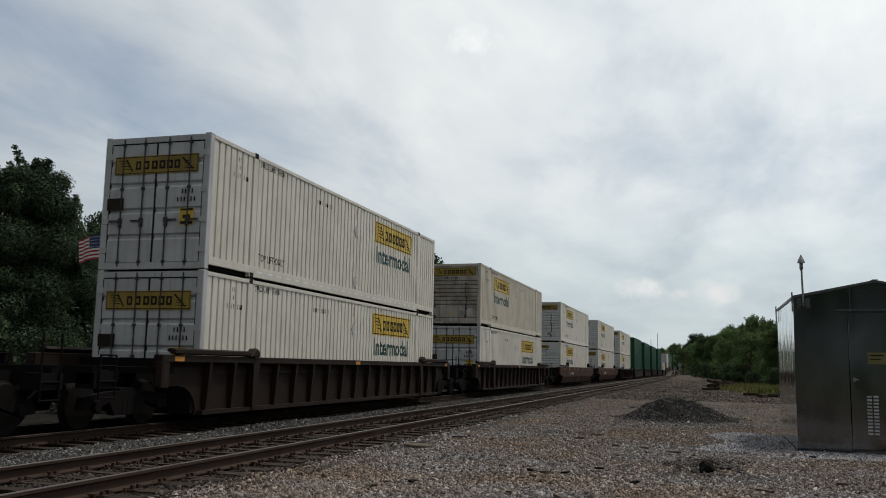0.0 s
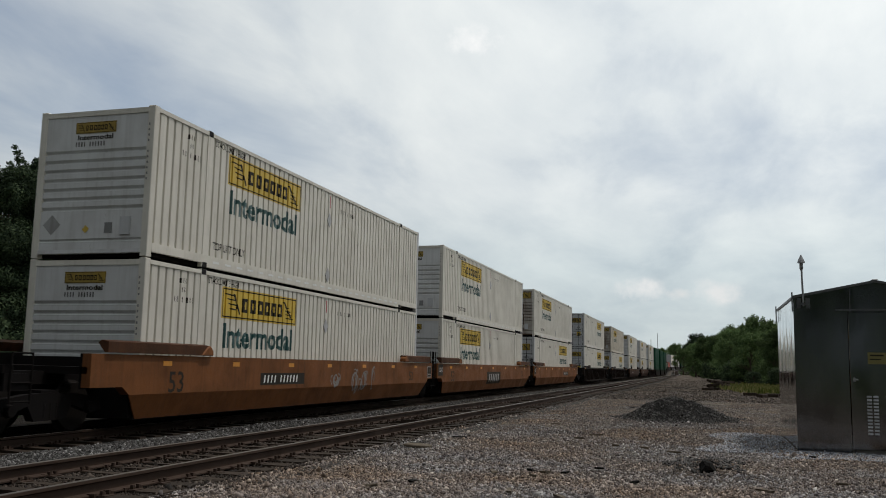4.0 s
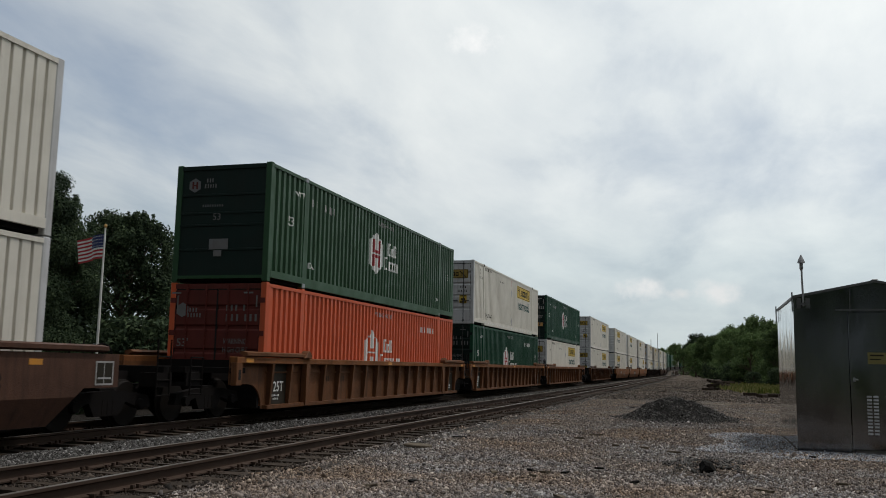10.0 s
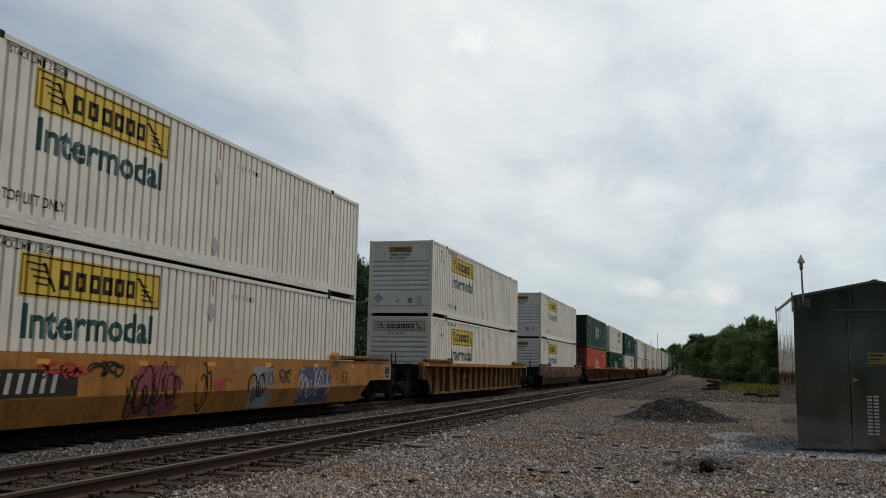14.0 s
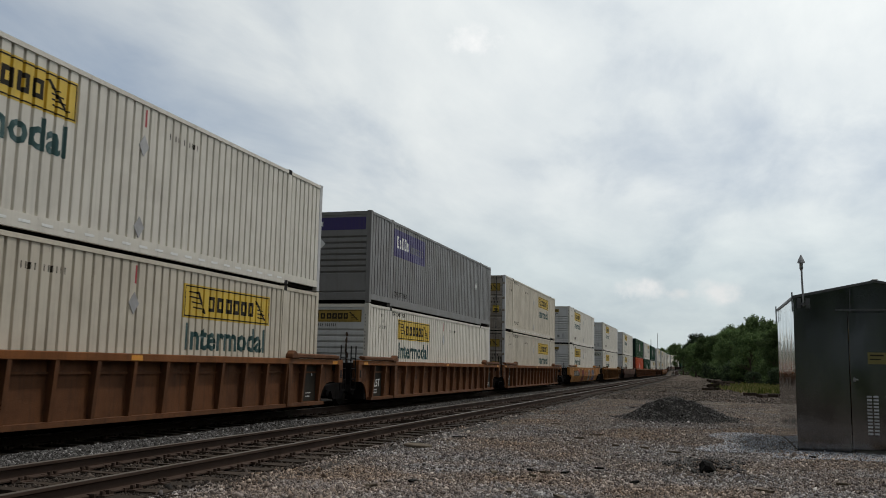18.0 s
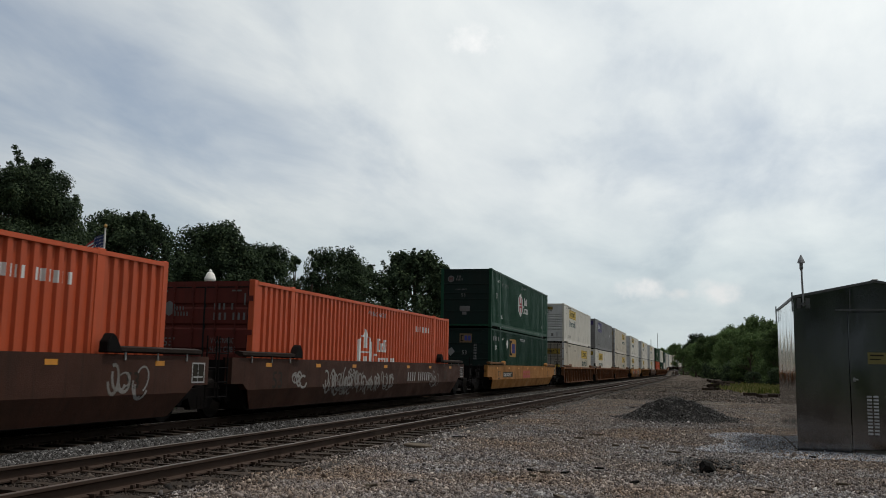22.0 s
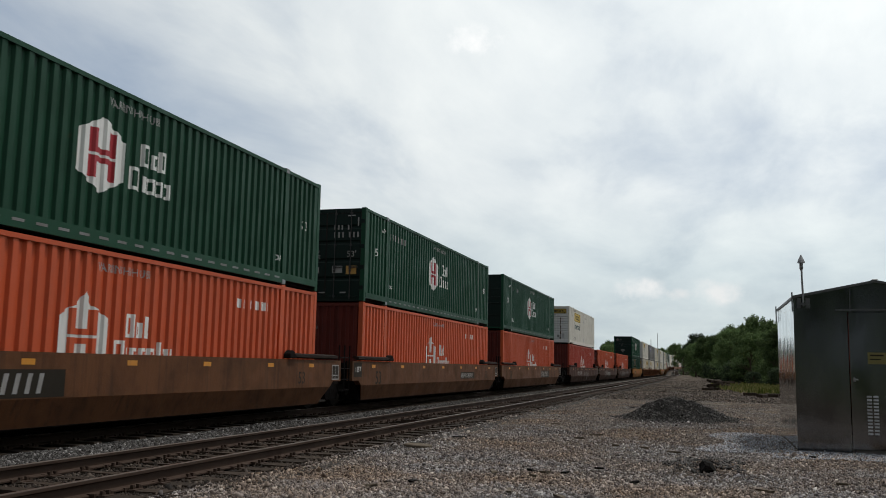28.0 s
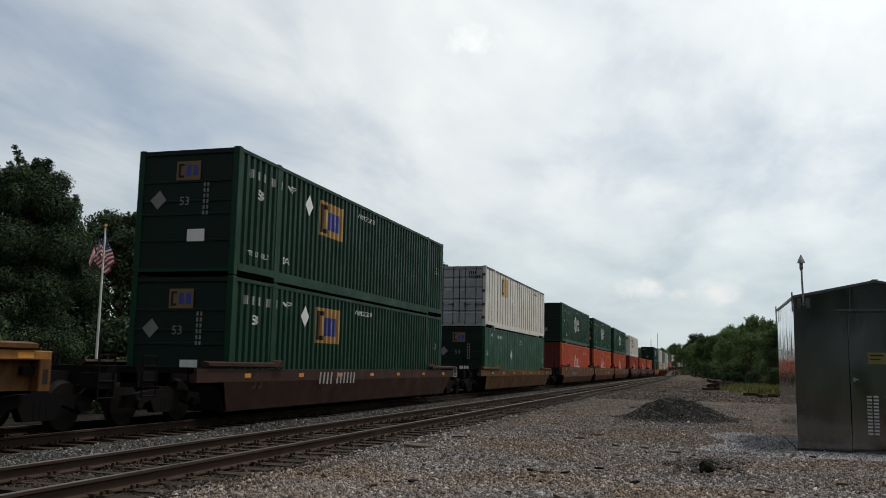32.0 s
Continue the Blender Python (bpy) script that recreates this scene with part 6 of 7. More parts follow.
def make_pile():
    n = 26
    bm = bmesh.new()
    grid = [[bm.verts.new((-0.75 - 2.2 + 4.4 * i / n, 28.6 - 2.5 + 5.0 * j / n, 0)) for i in range(n + 1)] for j in range(n + 1)]
    for row in grid:
        for v in row:
            v.co.z = pile_z(v.co.x, v.co.y) - 0.02
    for j in range(n):
        for i in range(n):
            bm.faces.new((grid[j][i], grid[j][i + 1], grid[j + 1][i + 1], grid[j + 1][i]))
    me = bpy.data.meshes.new("mound")
    bm.to_mesh(me)
    bm.free()
    me.materials.append(DARKROCK)
    tagged(new("mound", me), "low heap of dark grey crushed stone", "gravel pile")
    stones("pile_stones", "dark loose stones on the heap", 13000, (-3.2, 2.4), (25.8, 31.4), 0.017, COALPILE, pile_z, 15, 0,
           lambda x, y: ((x + 0.75) / 1.95) ** 2 + ((y - 28.5) / 2.4) ** 2 + 0.22 * np.sin(x * 4 + y * 3) < 1)


make_pile()


# ---------------------------------------------------------------- tracks
RAIL = [(-0.036, 0.0), (0.036, 0.0), (0.037, -0.03), (0.012, -0.045), (0.009, -0.13), (0.07, -0.15), (0.07, -0.165),
        (-0.07, -0.165), (-0.07, -0.15), (-0.009, -0.13), (-0.012, -0.045), (-0.037, -0.03)]


def make_track(name, label, x0, parts_to):
    root = thing(name, label, "railway track", kind="structure")
    ys = np.concatenate([[-640, -300, 0], np.arange(20, 260, 40), np.arange(260, 720, 15)])
    for s in (-0.755, 0.755):
        side, head = bmesh.new(), bmesh.new()
        rows, tops = [], []
        for y in ys:
            dx, dz, _ = track_at(y)
            rows.append([side.verts.new((x0 + dx + s + a, y, dz + b)) for a, b in RAIL])
            tops.append([head.verts.new((x0 + dx + s + a, y, dz + b)) for a, b in ((-0.036, -0.012), (-0.030, 0.004), (0.030, 0.004), (0.036, -0.012))])
        for a, b in zip(rows, rows[1:]):
            for i in range(12):
                side.faces.new((a[i], a[(i + 1) % 12], b[(i + 1) % 12], b[i]))
        for a, b in zip(tops, tops[1:]):
            for i in range(3):
                head.faces.new((a[i], b[i], b[i + 1], a[i + 1]))
        bmesh.ops.recalc_face_normals(side, faces=side.faces[:])
        bmesh.ops.recalc_face_normals(head, faces=head.faces[:])
        rail = part("rail", side, RAILSIDE, root, "rusty steel rail")
        part("rail_head", head, RAILTOP, rail, "worn shiny running surface")
    # ties
    rs = random.Random(int(-x0 * 10))
    metas = []
    for k in range(4):
        bm = boxes((-1.30, 1.30, -0.115, 0.115, -0.35, -0.168))
        bmesh.ops.subdivide_edges(bm, edges=[e for e in bm.edges if abs(e.verts[0].co.x - e.verts[1].co.x) > 1], cuts=5)
        for v in bm.verts:
            v.co += Vector((rs.uniform(-0.02, 0.02), rs.uniform(-0.012, 0.012), rs.uniform(-0.01, 0.008)))
        me = bpy.data.meshes.new("tie")
        bm.to_mesh(me)
        bm.free()
        me.materials.append(TIE)
        metas.append(me)
    pm = bpy.data.meshes.new("tie_plates")
    bm = bmesh.new()
    for s in (-0.755, 0.755):
        box(bm, s - 0.17, s + 0.17, -0.09, 0.09, -0.172, -0.158)
        for a, b in ((-0.1, -0.05), (-0.1, 0.05), (0.1, -0.05), (0.1, 0.05)):
            box(bm, s + a - 0.018, s + a + 0.018, b - 0.016, b + 0.016, -0.16, -0.115)
        for b in (-0.135, 0.135):
            box(bm, s - 0.085, s + 0.085, b - 0.02, b + 0.02, -0.175, -0.135)
    bm.to_mesh(pm)
    bm.free()
    pm.materials.append(RAILSIDE)
    y = 4.0
    while y < parts_to:
        m = pose(x0 + rs.uniform(-0.04, 0.04), y + rs.uniform(-0.03, 0.03), rs.uniform(-0.006, 0.004), 0, 0, rs.uniform(-1.2, 1.2))
        t = share("tie", metas[rs.randrange(4)], root, m)
        if y < 45:
            share("tie_plate", pm, t, pose(0, 0, 0.0))
        y += 0.56
    vs, fs = [], []
    box_v = np.array([(a, b, c) for c in (-0.3, -0.17) for b in (-0.115, 0.115) for a in (-1.3, 1.3)])
    box_f = np.array([(0, 2, 3, 1), (4, 5, 7, 6), (0, 1, 5, 4), (2, 6, 7, 3), (0, 4, 6, 2), (1, 3, 7, 5)])
    n = 0
    for yy in list(np.arange(-40, 4, 0.56)) + list(np.arange(y, 480, 0.56)):
        dx, dz, _ = track_at(yy)
        vs.append(box_v + np.array([x0 + dx, yy, dz]))
        fs.append(box_f + 8 * n)
        n += 1
    far = new("far_ties", mesh_arrays("far_ties", np.concatenate(vs), np.concatenate(fs), TIE))
    far.parent = root
    tagged(far, kind="stuff")
    # ballast shoulder
    bm = bmesh.new()
    rows = []
    for yy in np.concatenate([[-640, -200], np.arange(-20, 60, 4), np.arange(60, 720, 20)]):
        dx, dz, _ = track_at(yy)
        rows.append([bm.verts.new((x0 + dx + a, yy, dz + b + rs.uniform(-0.01, 0.01))) for a, b in ((-2.3, -0.42), (-1.55, -0.20), (0, -0.225), (1.55, -0.20), (2.1, -0.42))])
    for a, b in zip(rows, rows[1:]):
        for i in range(4):
            bm.faces.new((a[i], a[i + 1], b[i + 1], b[i]))
    part("ballast_bed", bm, SHADEDBED, root)


make_track("track_near", "rusty rails on dark wooden ties beside the yard", NEAR_X, 92)
make_track("track_far", "rails on wooden ties under the passing train", TRACK_X, 24)


# ---------------------------------------------------------------- equipment shed
def make_shed():
    x0, x1, y0, y1, z0, ze, zr = 1.73, 4.66, 18.45, 22.5, -0.22, 2.70, 2.99
    root = thing("signal_shed", "aluminium trackside equipment shed with a shallow gable roof", "shed")
    xm = (x0 + x1) / 2
    part("plinth", boxes((x0 + 0.07, x1 - 0.07, y0 + 0.07, y1 - 0.07, z0 - 0.2, z0 + 0.05)), CONC, root, "concrete base")
    bm = bmesh.new()
    dl, dr, dt = 2.68, 3.64, 2.42
    prism(bm, [(x0, z0 - 0.03), (dl, z0 - 0.03), (dl, dt), (dr, dt), (dr, z0 - 0.03), (x1, z0 - 0.03), (x1, ze), (xm, zr), (x0, ze)], y0, y0 + 0.06, "y")
    part("front_wall", bm, SHEDSHADE, root)
    bm = bmesh.new()
    prism(bm, [(x0, z0 - 0.03), (x1, z0 - 0.03), (x1, ze), (xm, zr), (x0, ze)], y1 - 0.06, y1, "y")
    part("back_wall", bm, SHEDSHADE, root)
    for xa, xb in ((x0, x0 + 0.05), (x1 - 0.05, x1)):
        # folded sheet with shallow upright waves
        bm = bmesh.new()
        n = 40
        cols = []
        for k in range(n + 1):
            y = y0 + 0.06 + (y1 - y0 - 0.12) * k / n
            d = 0.0022 * math.sin(k * 1.9) + 0.0020 * math.sin(k * 0.7 + 1)
            xx = (xa - d) if xa == x0 else (xb + d)
            cols.append([bm.verts.new((xx + 0.0015 * math.sin(j * 2.1 + k), y, z0 - 0.03 + (ze - z0 + 0.03) * j / 8)) for j in range(9)])
        for a, b in zip(cols, cols[1:]):
            for j in range(8):
                bm.faces.new((a[j], b[j], b[j + 1], a[j + 1]))
        for f in bm.faces:
            f.smooth = True
        box(bm, xa + 0.02, xb - 0.01, y0 + 0.06, y1 - 0.06, z0 - 0.03, ze)
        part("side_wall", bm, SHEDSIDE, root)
    for s in (-1, 1):
        bm = bmesh.new()
        xe = xm + s * ((x1 - x0) / 2 + 0.02)
        prism(bm, [(xm, zr + 0.035), (xe, ze + 0.03), (xe, ze - 0.02), (xm, zr - 0.01)], y0 - 0.05, y1 + 0.05, "y")
        part("roof_slope", bm, SHEDROOF, root)
    part("ridge_cap", soft(boxes((xm - 0.05, xm + 0.05, y0 - 0.05, y1 + 0.05, zr + 0.03, zr + 0.05)), 0.01), SHEDROOF, root)
    part("header_seam", boxes((dl - 0.2, x1 - 0.02, y0 - 0.012, y0 - 0.002, dt + 0.02, dt + 0.05), (x0 + 1.0, x0 + 1.015, y0 - 0.008, y0 - 0.002, z0 - 0.03, 2.86)), SHEDROOF, root)
    door = part("door", soft(boxes((dl + 0.012, dr - 0.012, y0 - 0.012, y0 + 0.03, z0 + 0.03, dt - 0.012)), 0.006), SHEDSHADE, root)
    part("door_handle", soft(boxes((dl + 0.06, dl + 0.10, y0 - 0.04, y0 - 0.012, 1.08, 1.16), (dl + 0.07, dl + 0.15, y0 - 0.05, y0 - 0.035, 1.11, 1.13)), 0.006), GALV, door, "bright metal handle")
    part("warning_sign", boxes((3.01, 3.33, y0 - 0.016, y0 - 0.0125, 1.42, 1.64)), OLIVE, door, "faded yellow sign")
    part("sign_bars", boxes((3.05, 3.29, y0 - 0.019, y0 - 0.0165, 1.57, 1.60), (3.05, 3.24, y0 - 0.019, y0 - 0.0165, 1.50, 1.52)), DKINK, door)
    for xv in (2.965, 3.080, 3.295, 3.410):
        for k in range(12):
            z = 0.09 + k * 0.063
            bm = bmesh.new()
            prism(bm, [(y0 - 0.012, z + 0.040), (y0 - 0.030, z + 0.010), (y0 - 0.026, z), (y0 - 0.012, z + 0.015)], xv, xv + 0.085)
            part("louvre_slat", bm, GALV, door, "pressed louvre slat")
    bm = bmesh.new()
    tube(bm, (1.90, y0 - 0.06, 2.52), (1.885, y0 - 0.06, 3.28), 0.020, 0.018, 8)
    mast = part("antenna_mast", bm, GALV, root, "thin grey pipe mast")
    bm = bmesh.new()
    lathe(bm, [(0.018, 3.22), (0.034, 3.26), (0.034, 3.36), (0.075, 3.37), (0.06, 3.42), (0.02, 3.51), (0.008, 3.53)], (1.884, y0 - 0.06, 0), 12)
    part("antenna_head", bm, GALV, mast, "pointed metal cap")
    part("mast_bracket", boxes((1.78, 2.0, y0 - 0.09, y0, 2.55, 2.59), (1.78, 1.86, y0 - 0.07, y0, 2.48, 2.68), (1.94, 2.02, y0 - 0.07, y0, 2.48, 2.68)), SHEDROOF, mast)
    for y in (y0 + 0.02, y1 - 0.03):
        part("lifting_rod", boxes((x0 - 0.04, x0 - 0.015, y - 0.012, y + 0.012, 2.42, 2.80)), SHEDROOF, root)
    part("corner_trim", boxes((x0 - 0.006, x0 + 0.02, y0 - 0.006, y0 - 0.001, z0 - 0.03, ze), (x0 - 0.012, x0 - 0.006, y0 - 0.006, y0 + 0.02, z0 - 0.03, ze)), SHEDSHADE, root)


make_shed()


# ---------------------------------------------------------------- trees
def leaf_mesh(name, clumps, per, leaf, material, seed):
    """clumps: array of x, y, z, radius. Leaves are small bent four-cornered blades."""
    rs = np.random.RandomState(seed)
    share_of = (clumps[:, 3] / clumps[:, 3].mean()) ** 1.8
    c = np.repeat(clumps, np.maximum(6, (per * share_of / share_of.mean()).astype(int)), axis=0)
    n = len(c)
    d = rs.normal(size=(n, 3))
    d /= np.linalg.norm(d, axis=1)[:, None]
    rad = c[:, 3] * rs.uniform(0.25, 1.08, n) ** 0.6
    p = c[:, :3] + d * rad[:, None] * np.array([1, 1, 0.8])
    face = d + rs.normal(size=(n, 3)) * 0.55 + np.array([0, 0, 0.35])
    face /= np.linalg.norm(face, axis=1)[:, None]
    a = np.cross(face, rs.normal(size=(n, 3)))
    a /= np.linalg.norm(a, axis=1)[:, None]
    b = np.cross(face, a)
    s = leaf * rs.uniform(0.6, 1.4, n)[:, None]
    v = np.stack([p - a * s, p + b * s * 0.55, p + a * s, p - b * s * 0.55], 1).reshape(-1, 3)
    faces = np.arange(n * 4).reshape(-1, 4)
    return mesh_arrays(name, v, faces, material)


def tree(label, h, r, seed, material=LEAF, base=0.28, leaf=0.15, count=9000, slim=False, name="tree", loose=0.0, full=0.55):
    """A tree at the origin: tapered trunk with limbs, and a crown of leaves in uneven clumps."""
    rs = np.random.RandomState(seed)
    root = thing(name, label, "tree", "trees by the railway")
    bm = bmesh.new()
    tr = 0.028 * h + 0.02
    lean = rs.uniform(-0.04, 0.04, 2) * h
    top = Vector((lean[0], lean[1], h * 0.8))
    prev = Vector((0, 0, -0.3))
    for k in range(1, 6):
        f = k / 5
        cur = Vector((lean[0] * f + rs.uniform(-0.1, 0.1), lean[1] * f + rs.uniform(-0.1, 0.1), h * 0.8 * f))
        tube(bm, prev, cur, tr * (1 - (f - 0.2) * 0.85), tr * (1 - f * 0.85), 8)
        prev = cur
    clumps = []
    n = (150 if count > 30000 else 44 if loose else 80) if not slim else 18
    for k in range(n):
        f = rs.uniform(0, 1) ** 0.8
        z = h * (base + (0.97 - base) * f)
        width = r * (math.sin(math.pi * min(1, 0.30 + 0.64 * f)) ** full) * (0.35 if slim else 1.0)
        a = rs.uniform(0, 2 * math.pi)
        d = width * rs.uniform(0.2, 1.0) ** 0.7
        cr = r * (rs.uniform(0.18, 0.36) if loose else rs.uniform(0.13, 0.34)) * (0.5 if slim else 1.0)
        if loose:
            d *= 1 + loose * rs.uniform(-0.3, 0.6)
            z *= 1 + loose * rs.uniform(-0.2, 0.25)
        p = (lean[0] * f + d * math.cos(a), lean[1] * f + d * math.sin(a), min(z, h * (1 + 0.2 * loose) - cr * 0.7))
        clumps.append((*p, cr))
        if k % 3 == 0:
            s = Vector((lean[0] * f * 0.7, lean[1] * f * 0.7, max(h * 0.18, z * 0.62)))
            tube(bm, s, Vector(p), tr * 0.35, tr * 0.08, 5)
    if count > 14000:
        # upright sprays on the outline of the crown
        for k in range(150):
            a, f = rs.uniform(0, 2 * math.pi), rs.uniform(0.35, 1.0) ** 0.7
            width = r * (math.sin(math.pi * min(1, 0.30 + 0.64 * f)) ** full) * rs.uniform(0.5, 1.04)
            z = h * (base + (0.95 - base) * f)
            tall, lx, ly = rs.uniform(0.035, 0.075), rs.uniform(-0.035, 0.035), rs.uniform(-0.035, 0.035)
            for j in range(4):
                clumps.append((lean[0] * f + width * math.cos(a) + lx * j * r, lean[1] * f + width * math.sin(a) + ly * j * r, z + j * tall * r, r * (0.085 - 0.014 * j)))
        n = len(clumps)
    part("trunk", bm, BARK, root, "dark bark trunk and limbs")
    me = leaf_mesh("crown", np.array(clumps), max(20, count // n), leaf, material, seed + 1)
    ob = new("crown", me)
    ob.parent = root
    tagged(ob, "dense dark green leaves")
    return root


def put(ob, x, y, z=None, turn=0.0, scale=1.0):
    z = ground_height(x, y) if z is None else z
    ob.matrix_basis = pose(x, y, z, 0, 0, turn) @ Matrix.Scale(scale, 4)
    return ob


def plant(src, x, y, turn, scale):
    ob = copy_thing(src, pose(x, y, ground_height(x, y), 0, 0, turn))
    ob.scale = (scale, scale, scale)
    return ob


EDGE_TREES = ((1.4, 190, .95), (-1.6, 200, .82), (-3.9, 188, .60), (3.4, 180, .94), (5.0, 150, .92), (6.9, 125, .97), (7.4, 104, .40), (5.2, 128, .50), (9.2, 106, .55), (3.9, 150, .52))


def make_trees():
    big = "broad oak with a dense dark crown behind the train"
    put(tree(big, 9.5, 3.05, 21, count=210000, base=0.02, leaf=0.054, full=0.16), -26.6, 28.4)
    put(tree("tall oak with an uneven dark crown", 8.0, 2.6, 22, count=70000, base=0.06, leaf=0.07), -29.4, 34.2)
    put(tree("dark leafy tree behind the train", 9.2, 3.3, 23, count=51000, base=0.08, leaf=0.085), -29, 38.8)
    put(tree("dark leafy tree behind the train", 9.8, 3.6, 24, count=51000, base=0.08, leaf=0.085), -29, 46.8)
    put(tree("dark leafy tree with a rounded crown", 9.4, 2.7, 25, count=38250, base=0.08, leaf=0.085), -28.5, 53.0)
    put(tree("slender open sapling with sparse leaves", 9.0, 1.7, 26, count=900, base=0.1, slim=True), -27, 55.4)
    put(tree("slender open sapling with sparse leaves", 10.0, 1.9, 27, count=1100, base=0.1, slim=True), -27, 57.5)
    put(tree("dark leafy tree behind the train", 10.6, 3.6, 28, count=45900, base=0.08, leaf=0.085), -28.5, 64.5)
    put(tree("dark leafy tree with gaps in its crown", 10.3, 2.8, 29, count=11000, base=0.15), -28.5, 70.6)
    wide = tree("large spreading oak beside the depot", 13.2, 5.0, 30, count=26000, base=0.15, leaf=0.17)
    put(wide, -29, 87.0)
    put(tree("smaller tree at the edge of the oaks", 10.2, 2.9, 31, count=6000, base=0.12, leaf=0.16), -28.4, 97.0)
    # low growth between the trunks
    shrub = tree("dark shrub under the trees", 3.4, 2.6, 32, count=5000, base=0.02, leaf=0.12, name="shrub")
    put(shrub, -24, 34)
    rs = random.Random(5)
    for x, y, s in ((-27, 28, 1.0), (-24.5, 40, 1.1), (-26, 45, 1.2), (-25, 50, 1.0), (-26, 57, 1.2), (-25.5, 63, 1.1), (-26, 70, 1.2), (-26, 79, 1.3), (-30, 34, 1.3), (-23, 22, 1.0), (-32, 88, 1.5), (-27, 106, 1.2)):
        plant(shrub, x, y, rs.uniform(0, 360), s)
    # An added row, so that what shows under the cars stays dark.
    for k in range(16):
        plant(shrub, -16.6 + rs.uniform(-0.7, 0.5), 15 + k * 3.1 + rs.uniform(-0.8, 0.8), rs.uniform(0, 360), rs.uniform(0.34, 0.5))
    # woods on the right
    kinds = [tree("green woodland tree at the edge of the yard", 9.0, 3.4, 40 + k, material=LEAF2, count=15000, base=0.03, leaf=0.125, loose=0.35) for k in range(4)]
    spots = [(7.9, 97, .66), (11.5, 101, .84), (5.9, 119, .70), (9.6, 126, .84), (4.6, 137, .84), (7.6, 150, .98), (3.4, 160, .72), (6.0, 176, 1.08), (1.4, 190, .78),
             (4.6, 208, 1.05), (-0.3, 214, .80), (2.9, 236, 1.0), (-0.6, 246, .92), (3.2, 268, 1.1), (14.5, 92, .9), (18, 99, 1.0), (13, 118, 1.0), (17, 130, 1.1),
             (12, 145, .95), (11, 170, 1.05), (10, 205, 1.25), (10, 250, 1.3), (23, 95, 1.0), (29, 92, 1.0), (8.5, 300, 1.4), (9.0, 330, 1.4), (1.0, 300, 1.05), (4.0, 330, 1.25), (0.6, 226, .9), (-1.0, 262, 1.0), (-1.9, 285, 1.05), (9.4, 97, .62), (8.3, 112, .70), (6.4, 132, .8)]
    for k, (x, y, s) in enumerate(spots):
        if k < 4:
            put(kinds[k], x, y, None, rs.uniform(0, 360))
            kinds[k].scale = (s, s, s)
        else:
            plant(kinds[k % 4], x, y, rs.uniform(0, 360), s)
    for x, y, s in ((7.0, 91, .55), (10.2, 94, .9), (5.6, 108, .45), (4.0, 126, .8), (3.0, 146, .6), (1.6, 172, .9), (13.0, 91, .7)):
        plant(shrub, x, y, rs.uniform(0, 360), s)
    # young growth that steps the edge of the wood
    for k, (x, y, s) in enumerate(EDGE_TREES):
        plant(kinds[k % 4], x, y, rs.uniform(0, 360), s)
    # the belt of trees behind the viewer, which closes the yard; its unseen right arm is added to block low sky light
    for x, y, s in ((-2, -26, 1.5), (5, -30, 1.6), (12, -25, 1.5), (19, -28, 1.6), (26, -24, 1.5), (32, -16, 1.6), (35, -6, 1.6), (-10, -30, 1.5), (-17, -28, 1.5), (-24, -32, 1.3), (-31, -36, 1.4), (-38, -30, 1.3), (-34, -14, 1.2), (-30, 2, 1.2), (36, 4, 1.6), (33, 14, 1.6), (37, 24, 1.7), (32, 33, 1.6), (36, 43, 1.7), (32, 52, 1.5), (35, 62, 1.5), (32, 72, 1.4), (34, 83, 1.3)):
        plant(kinds[rs.randrange(4)], x, y, rs.uniform(0, 360), s)
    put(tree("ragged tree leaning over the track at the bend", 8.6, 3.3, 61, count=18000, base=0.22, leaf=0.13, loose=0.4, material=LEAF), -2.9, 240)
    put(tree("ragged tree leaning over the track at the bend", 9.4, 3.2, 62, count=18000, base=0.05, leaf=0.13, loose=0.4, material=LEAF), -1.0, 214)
    # trees beyond the bend and behind the depot
    for x, y, s in ((-13, 470, 1.45), (-8, 500, 1.5), (-20, 455, 1.2), (-28, 430, 1.15), (-3, 520, 1.6), (4, 510, 1.6), (9, 470, 1.5), (12, 430, 1.5), (-38, 380, 1.3), (-46, 340, 1.25), (-42, 250, 1.15),
                    (-46, 225, 1.2), (-36, 205, 1.0), (-30, 300, 1.0), (-34, 330, 1.1), (-40, 140, 1.05), (-44, 155, 1.1), (-24, 395, 1.05), (-50, 190, 1.3), (14, 390, 1.5), (10, 365, 1.45), (-5, 560, 1.7), (-17, 540, 1.5)):
        plant(kinds[rs.randrange(4)], x, y, rs.uniform(0, 360), s)


make_trees()


